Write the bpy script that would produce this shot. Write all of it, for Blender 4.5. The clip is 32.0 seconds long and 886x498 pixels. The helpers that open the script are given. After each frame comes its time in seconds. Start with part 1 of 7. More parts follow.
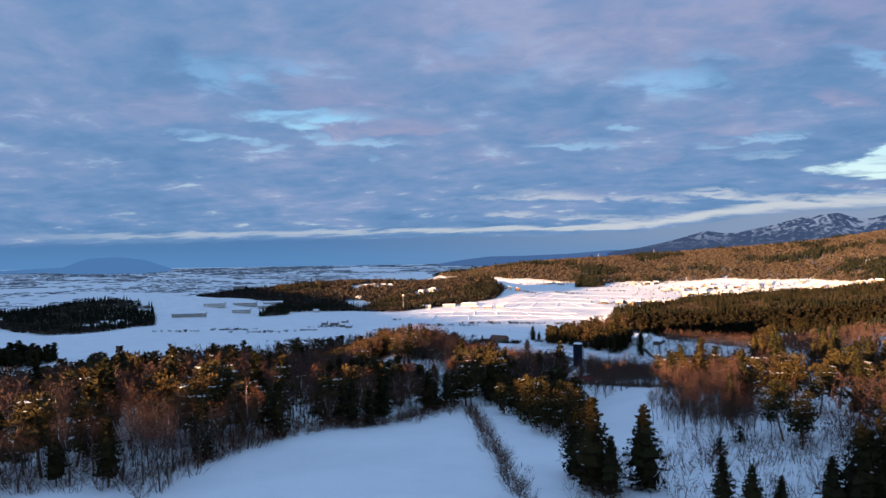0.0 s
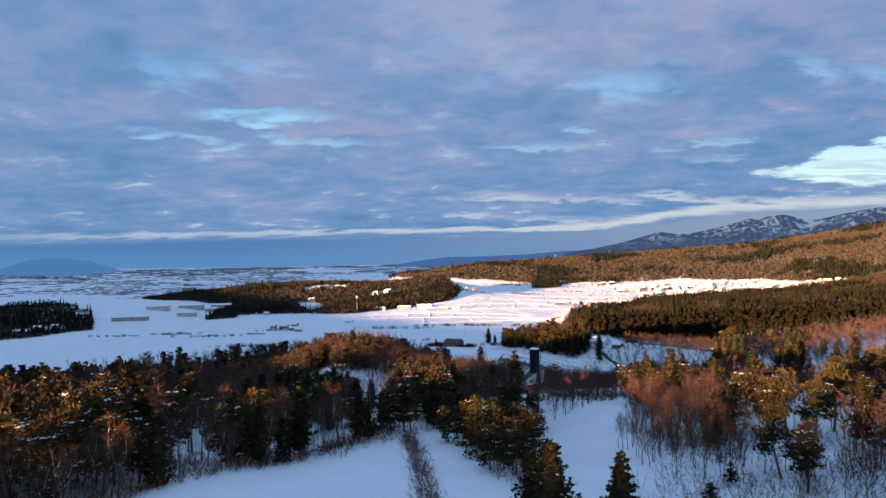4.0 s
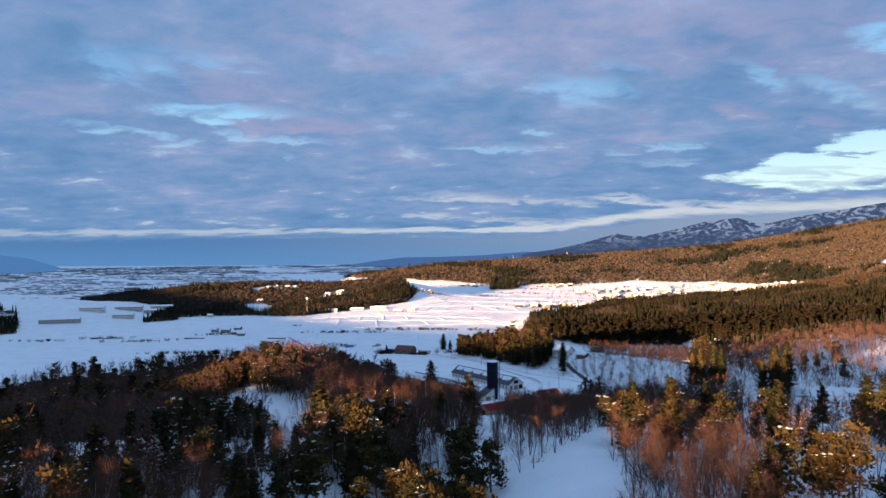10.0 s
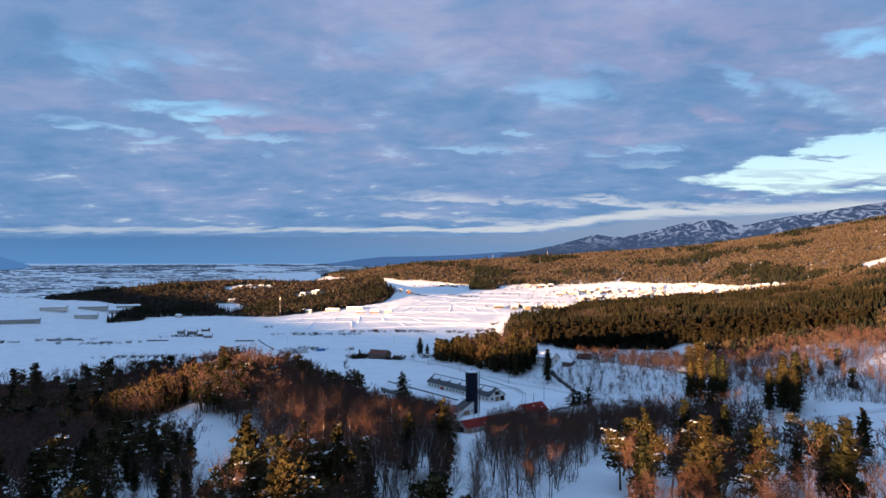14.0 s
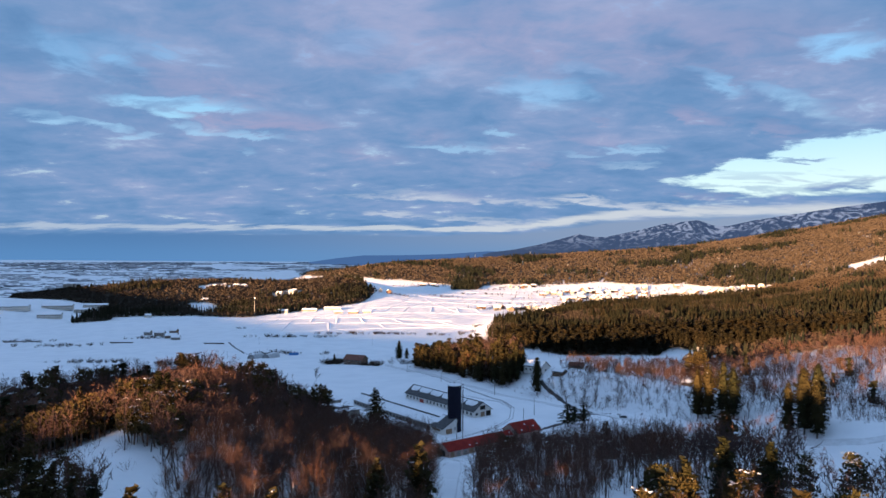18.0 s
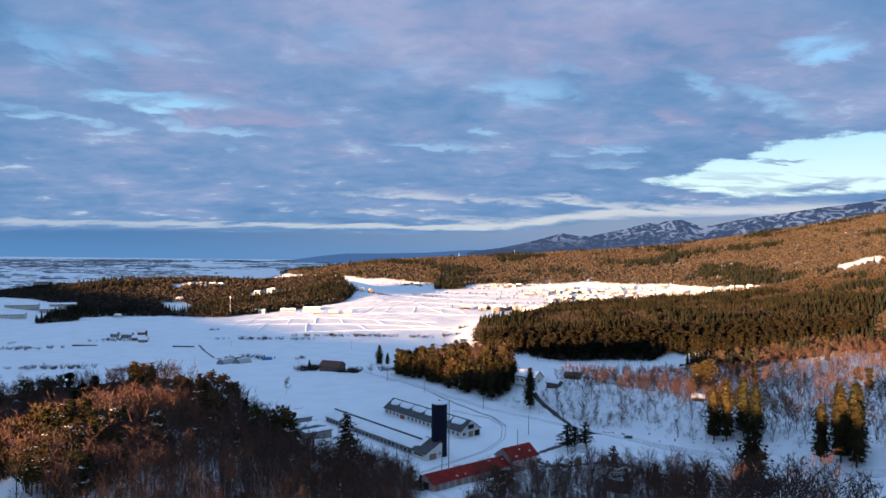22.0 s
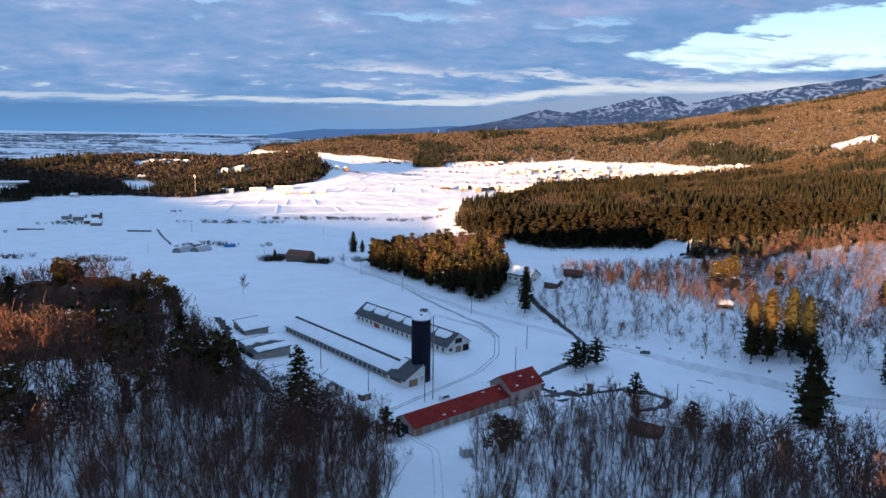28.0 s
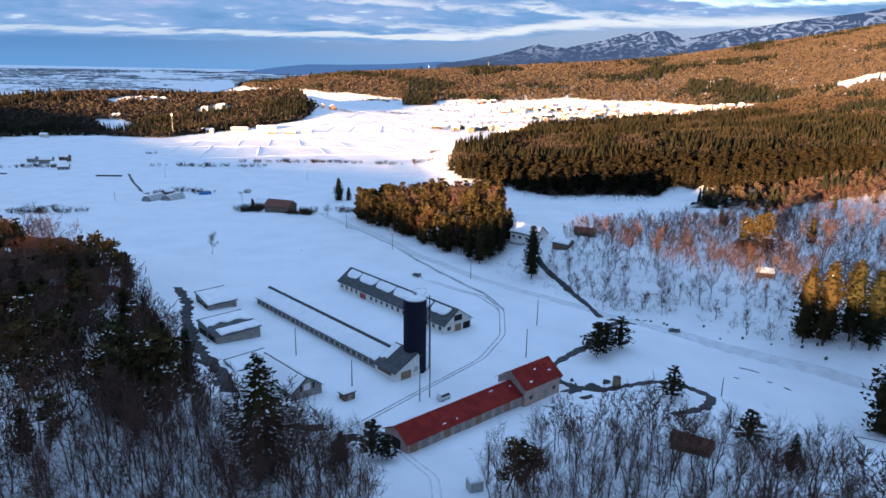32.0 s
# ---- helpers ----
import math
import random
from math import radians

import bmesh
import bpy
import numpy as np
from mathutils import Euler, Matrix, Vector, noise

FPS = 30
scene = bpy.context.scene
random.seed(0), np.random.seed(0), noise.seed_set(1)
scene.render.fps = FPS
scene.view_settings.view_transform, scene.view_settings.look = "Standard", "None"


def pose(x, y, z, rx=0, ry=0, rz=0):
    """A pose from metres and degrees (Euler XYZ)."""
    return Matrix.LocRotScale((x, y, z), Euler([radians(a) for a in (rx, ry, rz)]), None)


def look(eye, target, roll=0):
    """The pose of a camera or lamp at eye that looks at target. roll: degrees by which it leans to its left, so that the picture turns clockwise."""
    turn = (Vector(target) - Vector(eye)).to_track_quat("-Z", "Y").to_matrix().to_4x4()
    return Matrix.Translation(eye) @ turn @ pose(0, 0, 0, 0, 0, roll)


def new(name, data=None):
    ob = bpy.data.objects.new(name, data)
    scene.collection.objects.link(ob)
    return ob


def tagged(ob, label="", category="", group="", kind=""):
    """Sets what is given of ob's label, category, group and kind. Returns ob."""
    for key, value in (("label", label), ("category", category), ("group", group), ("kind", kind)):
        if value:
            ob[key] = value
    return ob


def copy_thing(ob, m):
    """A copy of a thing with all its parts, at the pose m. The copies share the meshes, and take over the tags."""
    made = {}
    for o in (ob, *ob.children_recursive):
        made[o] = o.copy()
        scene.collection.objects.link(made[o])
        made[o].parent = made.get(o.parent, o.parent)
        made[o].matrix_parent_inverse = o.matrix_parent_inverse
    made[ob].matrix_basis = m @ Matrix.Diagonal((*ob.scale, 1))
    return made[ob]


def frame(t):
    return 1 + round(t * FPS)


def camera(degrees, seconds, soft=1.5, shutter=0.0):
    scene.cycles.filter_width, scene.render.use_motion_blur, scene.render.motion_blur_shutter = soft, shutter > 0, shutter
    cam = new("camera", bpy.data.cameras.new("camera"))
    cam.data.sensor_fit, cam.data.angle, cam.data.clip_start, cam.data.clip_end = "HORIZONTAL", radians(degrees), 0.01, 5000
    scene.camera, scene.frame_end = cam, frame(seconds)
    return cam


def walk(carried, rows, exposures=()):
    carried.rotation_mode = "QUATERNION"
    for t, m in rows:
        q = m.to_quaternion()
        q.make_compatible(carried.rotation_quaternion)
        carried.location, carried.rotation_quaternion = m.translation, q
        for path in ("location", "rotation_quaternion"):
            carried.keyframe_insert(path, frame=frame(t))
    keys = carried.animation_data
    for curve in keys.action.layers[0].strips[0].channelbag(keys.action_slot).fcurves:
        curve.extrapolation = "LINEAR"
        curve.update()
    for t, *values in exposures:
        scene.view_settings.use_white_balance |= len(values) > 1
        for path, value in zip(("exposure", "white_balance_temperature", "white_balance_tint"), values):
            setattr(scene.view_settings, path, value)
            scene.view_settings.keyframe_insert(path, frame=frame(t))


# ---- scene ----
cam = camera(66.33, 32.0, 1.5)


def fly(t, x, y, z, yaw, pitch, roll):
    """A row of the path: place in metres, heading, tilt and lean in degrees."""
    return t, pose(x, y, z, 0, 0, yaw) @ pose(0, 0, 0, 90 + pitch, 0, 0) @ pose(0, 0, 0, 0, 0, roll)


walk(cam, [
    fly(0, 35.45, -447.03, 76.30, 15.619, 0.873, -0.951),
    fly(0.5, 35.20, -443.47, 76.17, 15.082, 0.920, -1.009),
    fly(1, 34.95, -439.90, 76.05, 14.590, 0.930, -1.053),
    fly(2, 34.41, -432.72, 75.92, 13.683, 0.914, -1.086),
    fly(3, 33.84, -425.46, 75.91, 12.832, 0.905, -1.061),
    fly(3.5, 33.55, -421.78, 75.93, 12.437, 0.884, -1.035),
    fly(5.5, 32.32, -406.44, 76.11, 11.027, 0.855, -0.846),
    fly(6, 32.00, -402.43, 76.15, 10.717, 0.821, -0.822),
    fly(7, 31.34, -394.32, 76.23, 10.084, 0.834, -0.803),
    fly(8, 30.59, -386.09, 76.27, 9.553, 0.869, -0.752),
    fly(9, 29.77, -377.74, 76.25, 9.035, 0.866, -0.660),
    fly(10, 28.97, -369.27, 76.18, 8.538, 0.855, -0.566),
    fly(11, 28.23, -360.64, 76.12, 8.087, 0.869, -0.497),
    fly(12, 27.56, -351.88, 76.07, 7.657, 0.857, -0.437),
    fly(13, 26.90, -343.01, 75.99, 7.276, 0.835, -0.346),
    fly(14, 26.12, -334.08, 75.91, 6.836, 0.816, -0.223),
    fly(14.5, 25.69, -329.60, 75.88, 6.650, 0.786, -0.163),
    fly(16.5, 23.76, -311.48, 75.91, 5.837, 0.794, 0.037),
    fly(17, 23.28, -306.94, 75.95, 5.662, 0.776, 0.071),
    fly(18, 22.35, -297.87, 76.06, 5.286, 0.739, 0.135),
    fly(19, 21.46, -288.78, 76.25, 4.920, 0.709, 0.188),
    fly(20, 20.60, -279.66, 76.50, 4.580, 0.671, 0.253),
    fly(21, 19.69, -270.42, 76.68, 4.226, 0.649, 0.313),
    fly(22, 18.73, -260.99, 76.73, 3.889, 0.605, 0.378),
    fly(22.5, 18.26, -256.21, 76.72, 3.723, 0.615, 0.411),
    fly(23, 17.79, -251.38, 76.71, 3.545, 0.137, 0.441),
    fly(23.5, 17.34, -246.52, 76.72, 3.348, -2.553, 0.467),
    fly(24, 16.89, -241.65, 76.75, 3.162, -6.290, 0.490),
    fly(24.5, 16.45, -236.81, 76.81, 2.976, -8.781, 0.517),
    fly(25, 16.01, -231.99, 76.87, 2.826, -8.777, 0.559),
    fly(25.5, 15.58, -227.19, 76.93, 2.671, -8.780, 0.606),
    fly(27.5, 13.87, -208.23, 76.94, 2.108, -8.976, 0.696),
    fly(28, 13.45, -203.47, 77.02, 1.963, -9.738, 0.738),
    fly(28.5, 13.03, -198.70, 77.12, 1.792, -12.437, 0.785),
    fly(29, 12.59, -193.92, 77.23, 1.625, -14.877, 0.828),
    fly(29.5, 12.13, -189.17, 77.31, 1.516, -14.880, 0.862),
    fly(30, 11.66, -184.42, 77.37, 1.419, -14.888, 0.882),
    fly(31, 10.77, -174.96, 77.41, 1.200, -14.961, 0.905),
    fly(32, 9.94, -165.51, 77.40, 1.019, -14.903, 0.910),
], exposures=[(0, 2.52), (3, 2.56), (12, 2.6), (21, 2.62), (23, 2.63), (25, 2.74), (27.5, 2.78), (29, 2.94), (32, 3.02)])
# ---- world, sun and exposure ----
SUN_DIRECTION = Vector((0.555, 0.83, -0.0905)).normalized()   # the way its light travels: low, from behind and a little from the left


def node(tree, kind, **values):
    n = tree.nodes.new(kind)
    for key, value in values.items():
        if key in n.inputs:
            n.inputs[key].default_value = value
        else:
            setattr(n, key, value)
    return n


class Graph:
    """Short words for a node tree."""

    def __init__(self, tree):
        self.tree = tree
        tree.nodes.clear()

    def link(self, a, b):
        self.tree.links.new(a, b)

    def math(self, op, a, b=None, c=None, clamp=False):
        n = self.tree.nodes.new("ShaderNodeMath")
        n.operation, n.use_clamp = op, clamp
        for slot, v in zip(n.inputs, (a, b, c)):
            if v is None:
                continue
            if isinstance(v, (int, float)):
                slot.default_value = v
            else:
                self.link(v, slot)
        return n.outputs[0]

    def mix(self, k, a, b, blend="MIX"):
        n = self.tree.nodes.new("ShaderNodeMix")
        n.data_type, n.blend_type = "RGBA", blend
        for slot, v in ((n.inputs[0], k), (n.inputs[6], a), (n.inputs[7], b)):
            if isinstance(v, (int, float)):
                slot.default_value = v
            elif isinstance(v, tuple):
                slot.default_value = (*v, 1)
            else:
                self.link(v, slot)
        return n.outputs[2]

    def ramp(self, value, stops):
        n = self.tree.nodes.new("ShaderNodeValToRGB")
        e = n.color_ramp.elements
        while len(e) < len(stops):
            e.new(0.5)
        for el, (p, c) in zip(e, stops):
            el.position = p
            el.color = (c, c, c, 1) if isinstance(c, (int, float)) else (*c, 1)
        self.link(value, n.inputs[0])
        return n.outputs[0]

    def noise(self, vector, scale, detail=4.0, rough=0.55, distort=0.0):
        n = self.tree.nodes.new("ShaderNodeTexNoise")
        n.inputs["Scale"].default_value, n.inputs["Detail"].default_value = scale, detail
        n.inputs["Roughness"].default_value, n.inputs["Distortion"].default_value = rough, distort
        if vector is not None:
            self.link(vector, n.inputs["Vector"])
        return n.outputs[0]

    def smooth(self, value, a, b, lo=0.0, hi=1.0):
        n = self.tree.nodes.new("ShaderNodeMapRange")
        n.interpolation_type = "SMOOTHSTEP"
        for slot, v in zip(n.inputs, (value, a, b, lo, hi)):
            if isinstance(v, (int, float)):
                slot.default_value = v
            else:
                self.link(v, slot)
        return n.outputs[0]

    def xyz(self, a, b, c):
        n = self.tree.nodes.new("ShaderNodeCombineXYZ")
        for slot, v in zip(n.inputs, (a, b, c)):
            if isinstance(v, (int, float)):
                slot.default_value = v
            else:
                self.link(v, slot)
        return n.outputs[0]

    def part(self, vector):
        n = self.tree.nodes.new("ShaderNodeSeparateXYZ")
        self.link(vector, n.inputs[0])
        return n.outputs

    def scaled(self, vector, sx, sy, sz):
        n = self.tree.nodes.new("ShaderNodeMapping")
        n.inputs["Scale"].default_value = (sx, sy, sz)
        self.link(vector, n.inputs[0])
        return n.outputs[0]


def build_world():
    world = bpy.data.worlds.new("winter_sky")
    world.use_nodes = True
    scene.world = world
    g = Graph(world.node_tree)
    way = node(g.tree, "ShaderNodeTexCoord").outputs["Generated"]
    x, y, z = g.part(way)[:3]
    el = g.math("MULTIPLY", g.math("ARCSINE", z), 57.2958)
    az = g.math("MULTIPLY", g.math("ARCTAN2", x, y), 57.2958)
    # clouds lie in a sheet overhead, so they crowd together towards the horizon
    k = g.math("ADD", g.math("MAXIMUM", z, 0.0), 0.15)
    sheet = g.xyz(g.math("DIVIDE", x, k), g.math("DIVIDE", y, k), 0.0)
    big = g.noise(g.scaled(sheet, 1.0, 1.0, 1), 0.9, 3.0, 0.5, 0.4)
    fine = g.noise(g.scaled(sheet, 1.0, 1.15, 1), 2.6, 8.0, 0.58, 0.35)
    curl = g.noise(g.scaled(sheet, 1.3, 1.5, 1), 4.2, 7.0, 0.62, 0.4)
    wisps = g.noise(g.scaled(sheet, 0.8, 1.7, 1), 3.4, 7.0, 0.6, 0.5)
    ruffle = g.math("ADD", g.math("MULTIPLY", curl, 0.6), g.math("MULTIPLY", wisps, 0.4))
    az_bent = g.math("ADD", az, g.math("MULTIPLY", g.math("SUBTRACT", fine, 0.5), 9.0))
    el_bent = g.math("ADD", el, g.math("MULTIPLY", g.math("SUBTRACT", curl, 0.5), g.math("ADD", 0.9, g.math("MULTIPLY", g.math("MAXIMUM", el, 0.0), 0.14))))

    def drift(a0, e0, a1, e1, half, weight):
        """A long soft shape in the cloud sheet, from one heading and height to another, frayed by the noise."""
        turn, long = math.atan2(e1 - e0, a1 - a0), math.hypot(a1 - a0, e1 - e0) / 2 + half
        c, s = math.cos(turn), math.sin(turn)
        da, de = g.math("SUBTRACT", az_bent, (a0 + a1) / 2), g.math("SUBTRACT", el_bent, (e0 + e1) / 2)
        u = g.math("DIVIDE", g.math("ADD", g.math("MULTIPLY", da, c), g.math("MULTIPLY", de, s)), long)
        v = g.math("DIVIDE", g.math("SUBTRACT", g.math("MULTIPLY", de, c), g.math("MULTIPLY", da, s)), half * 1.05)
        d = g.math("ADD", g.math("MULTIPLY", u, u), g.math("MULTIPLY", v, v))
        return g.math("MULTIPLY", g.smooth(d, 1.9, 0.05, 0.0, weight * 1.2), g.smooth(ruffle, 0.38, 0.58, 0.3, 1.0))

    def drifts(rows):
        total = drift(*rows[0])
        for row in rows[1:]:
            total = g.math("MAXIMUM", total, drift(*row))
        return total

    gaps = drifts(((-36.6, 15.4, -32.7, 14.2, 0.95, 0.45), (-31.5, 14.9, -29.6, 14.3, 0.62, 0.6), (-28.2, 15.8, -26.6, 15.7, 0.57, 0.4), (-30.8, 11.9, -21.5, 11.8, 0.52, 0.95), (-29.2, 11.5, -26.3, 11.1, 0.48, 0.9), (-27.6, 16, -37.7, 15.4, 0.76, 0.25), (-14.1, 17.3, -10.2, 17.8, 0.86, 0.25), (0.9, 14.1, 5.6, 13.4, 0.95, 0.5), (4.9, 15.5, 8.1, 14.8, 0.57, 0.25), (15.1, 14.1, 17.9, 13, 0.57, 0.45), (20.1, 12.8, 25.1, 10.4, 0.67, 0.35), (23.9, 15.4, 27.1, 15.2, 0.86, 0.8), (5.8, 12.3, 3, 12.6, 0.48, 0.2), (-11.2, 14.5, -3.5, 15.8, 0.57, 0.12)))
    bright = drifts(((-37.2, 10.1, -32.7, 10.1, 0.29, 0.75), (-33.4, 10, -30.8, 9.8, 0.29, 0.75), (-29.7, 9.4, -27.8, 9.3, 0.24, 0.5), (-27.2, 10.2, -23.7, 9.9, 0.29, 0.8), (-24.1, 10, -17.8, 9.5, 0.24, 0.6), (-23.3, 8.6, -21.5, 8.5, 0.19, 0.3), (-2.4, 10.6, 0.7, 10.3, 0.24, 0.65), (-7.7, 9.3, -0.5, 9.1, 0.24, 0.55), (8, 8.9, 12.2, 8.8, 0.24, 0.6), (4.6, 8.6, 7.1, 8.4, 0.19, 0.4), (8, 7.5, 11.1, 7.6, 0.24, 0.45), (-9.6, 5.4, -3.6, 5, 0.38, 0.6), (-4.1, 5, 3.9, 4.5, 0.24, 0.5), (3.7, 5, 8.8, 4.6, 0.29, 0.8), (8.4, 4.4, 14.4, 4, 0.29, 0.65), (-14.1, 5.1, -7.4, 5, 0.19, 0.4), (-11.7, 3.8, -7, 3.6, 0.24, 0.6), (-6.5, 3.4, 1.1, 3, 0.24, 0.5), (1.1, 3, 7.1, 3.3, 0.19, 0.4), (17.8, 3.6, 19.9, 3.8, 0.19, 0.6)))
    warm = drifts(((-27.2, 11.1, -15.5, 11, 0.57, 0.8), (-28.8, 13.7, -19.6, 13.8, 1.05, 0.5), (-40.5, 12, -35.9, 12.1, 1.05, 0.3), (12.8, 11.8, 17.3, 10.6, 0.43, 0.7), (7.8, 11.2, 8.7, 11.1, 0.24, 0.5), (-7.4, 10.3, -5, 10.2, 0.48, 0.35), (4.8, 10.1, 9.8, 9.6, 0.67, 0.4), (-14.1, 8.9, -8.4, 8.2, 0.48, 0.35), (-6.4, 19.3, 23.8, 15.8, 2.86, 0.55), (-15.9, 16.6, -8.3, 16.3, 1.19, 0.3), (14, 5.1, 17.8, 4.7, 0.19, 0.5), (-7.4, 5.4, -1.7, 5.1, 0.48, 0.3), (2.1, 7.8, 3, 7.8, 0.38, 0.3), (-24.1, 19.1, -8.3, 20.2, 1.91, 0.3), (19.3, 10.2, 21.5, 9.5, 0.38, 0.5)))
    # the sky opens towards the mountains: a wedge that widens to the right, with thin bars of cloud in it
    fray = g.math("MULTIPLY", g.math("SUBTRACT", curl, 0.5), 2.6)
    reach = g.math("SUBTRACT", az_bent, 13.4)
    upper = g.math("ADD", g.math("ADD", 6.0, fray), g.math("MULTIPLY", g.math("MINIMUM", reach, 10.5), 0.26))
    lower = g.math("ADD", g.math("SUBTRACT", 5.8, g.math("MULTIPLY", g.math("MINIMUM", g.math("MAXIMUM", reach, 0.0), 6.0), 0.2)), g.math("MULTIPLY", fray, 0.35))
    hole = g.math("MULTIPLY", g.smooth(reach, -0.6, 1.2), g.math("MULTIPLY", g.smooth(el, lower, g.math("ADD", lower, 0.35)), g.smooth(el, g.math("ADD", upper, 0.5), upper)))
    bars = g.math("MULTIPLY", g.smooth(wisps, 0.50, 0.60), g.smooth(el, 7.6, 5.6))
    bars = g.math("MAXIMUM", g.math("MULTIPLY", bars, 0.45), drifts(((21.5, 5.0, 28.5, 5.6, 0.32, 0.85), (20.0, 7.5, 24.5, 7.3, 0.14, 0.7))))
    hole = g.math("MULTIPLY", hole, g.math("SUBTRACT", 1.0, bars))
    # one long slit low over the plain, climbing a little towards the range
    rise = g.math("ADD", g.math("MULTIPLY", g.smooth(az, -2.0, 12.0), 1.2), g.math("MULTIPLY", g.smooth(az, -20.0, -48.0), -0.35))
    slit_mid = g.math("ADD", g.math("ADD", 2.45, rise), g.math("MULTIPLY", g.math("SUBTRACT", wisps, 0.5), 0.9))
    slit = g.smooth(g.math("ABSOLUTE", g.math("SUBTRACT", el, slit_mid)), g.math("ADD", 0.30, g.math("MULTIPLY", g.smooth(az, -4.0, 14.0), 0.35)), 0.08)
    slit = g.math("MULTIPLY", slit, g.math("MULTIPLY", g.smooth(fine, 0.26, 0.44), g.smooth(az, -50.0, -36.0, 0.1, 1.0)))
    sky = node(g.tree, "ShaderNodeTexSky", sky_type="NISHITA", sun_disc=False)
    sky.sun_elevation, sky.sun_rotation = radians(5.2), math.atan2(-SUN_DIRECTION.x, -SUN_DIRECTION.y)
    nishita = g.mix(1.0, sky.outputs[0], (0.08, 0.08, 0.08), "MULTIPLY")
    open_sky = g.mix(0.85, nishita, g.ramp(g.smooth(el, 0.0, 30.0), [(0.0, (0.095, 0.128, 0.150)), (0.10, (0.095, 0.135, 0.158)), (0.22, (0.060, 0.112, 0.155)), (0.40, (0.034, 0.085, 0.150)), (1.0, (0.022, 0.060, 0.128))]))
    tone = g.math("ADD", g.math("ADD", g.math("MULTIPLY", big, 0.40), g.math("MULTIPLY", fine, 0.35)), g.math("MULTIPLY", curl, 0.25))
    tone = g.math("ADD", tone, g.math("MULTIPLY", g.math("SUBTRACT", el, 9.0), 0.0045))
    body = g.ramp(tone, [(0.36, (0.018, 0.0405, 0.079)), (0.45, (0.0255, 0.049, 0.090)), (0.53, (0.037, 0.0565, 0.097)), (0.62, (0.057, 0.069, 0.107))])
    up = g.smooth(el, 16.0, 60.0)
    body = g.mix(g.math("MULTIPLY", up, 0.85), body, (0.044, 0.083, 0.144))
    body = g.mix(g.math("MULTIPLY", warm, 0.6), body, (0.064, 0.061, 0.094))
    thin = g.smooth(g.math("ADD", g.math("MULTIPLY", fine, 0.5), g.math("MULTIPLY", curl, 0.5)), 0.56, 0.68, 0.0, 0.5)
    sheet_colour = g.mix(g.math("MAXIMUM", g.math("MAXIMUM", gaps, hole), thin), body, open_sky)
    sheet_colour = g.mix(bright, sheet_colour, g.mix(g.smooth(el, 5.0, 9.0), (0.096, 0.106, 0.124), (0.058, 0.100, 0.145)))
    sheet_colour = g.mix(g.math("MULTIPLY", slit, 0.92), sheet_colour, g.mix(g.smooth(az, -35.0, 5.0), (0.072, 0.088, 0.112), (0.104, 0.112, 0.122)))
    haze = g.mix(g.smooth(az, -34.0, 22.0), (0.0145, 0.0355, 0.074), (0.046, 0.060, 0.086))
    haze = g.mix(g.smooth(el, 2.0, -0.3), haze, g.mix(g.smooth(az, -34.0, 5.0), (0.017, 0.043, 0.088), (0.026, 0.050, 0.090)))
    low = g.math("ADD", g.math("ADD", 2.2, rise), g.math("MULTIPLY", g.math("SUBTRACT", wisps, 0.5), 0.8))
    colour = g.mix(g.smooth(el, g.math("SUBTRACT", low, 0.5), low), haze, sheet_colour)
    back = node(g.tree, "ShaderNodeBackground", Strength=1.0)
    g.link(colour, back.inputs["Color"])
    g.link(back.outputs[0], node(g.tree, "ShaderNodeOutputWorld").inputs[0])


build_world()
sun = new("sun", bpy.data.lights.new("sun", "SUN"))
sun.data.energy, sun.data.angle, sun.data.color = 4.35, radians(0.6), (1.0, 0.58, 0.30)
sun.matrix_world = look((0, 0, 300), Vector((0, 0, 300)) + SUN_DIRECTION)
# ---- materials ----
def material(name, rough=0.8, metal=0.0):
    m = bpy.data.materials.new(name)
    m.use_nodes = True
    g = Graph(m.node_tree)
    b = node(g.tree, "ShaderNodeBsdfPrincipled", Roughness=rough, Metallic=metal)
    b.inputs["Specular IOR Level"].default_value = 0.3
    g.link(b.outputs[0], node(g.tree, "ShaderNodeOutputMaterial").inputs[0])
    place = node(g.tree, "ShaderNodeNewGeometry").outputs["Position"]
    return m, g, b, place


def bumped(g, b, height, strength, distance):
    n = node(g.tree, "ShaderNodeBump", Strength=strength, Distance=distance)
    g.link(height, n.inputs["Height"])
    g.link(n.outputs[0], b.inputs["Normal"])


def chance(g):
    return node(g.tree, "ShaderNodeObjectInfo").outputs["Random"]


def island(g):
    return node(g.tree, "ShaderNodeNewGeometry").outputs["Random Per Island"]


def snow_material(name, dirt=0.15, coarse=0.05, relief=0.9):
    m, g, b, p = material(name, 0.75)
    soft, grain = g.noise(p, coarse, 5.0), g.noise(p, 1.7, 4.0)
    c = g.mix(g.smooth(soft, 0.35, 0.7), (0.84, 0.85, 0.87), (0.77, 0.785, 0.81))
    weed = g.math("MULTIPLY", g.smooth(g.noise(p, 0.16, 6.0, 0.65), 0.60, 0.78), g.smooth(grain, 0.5, 0.7))
    c = g.mix(g.math("MULTIPLY", weed, dirt), c, (0.25, 0.20, 0.16))
    g.link(c, b.inputs["Base Color"])
    drift = g.noise(g.scaled(p, 0.35, 1.0, 1.0), 0.35, 5.0, 0.6, 0.4)
    bumped(g, b, g.math("ADD", g.math("MULTIPLY", soft, 3.0), g.math("ADD", g.math("MULTIPLY", drift, 0.7), g.math("MULTIPLY", grain, 0.3))), relief, 0.7)
    return m


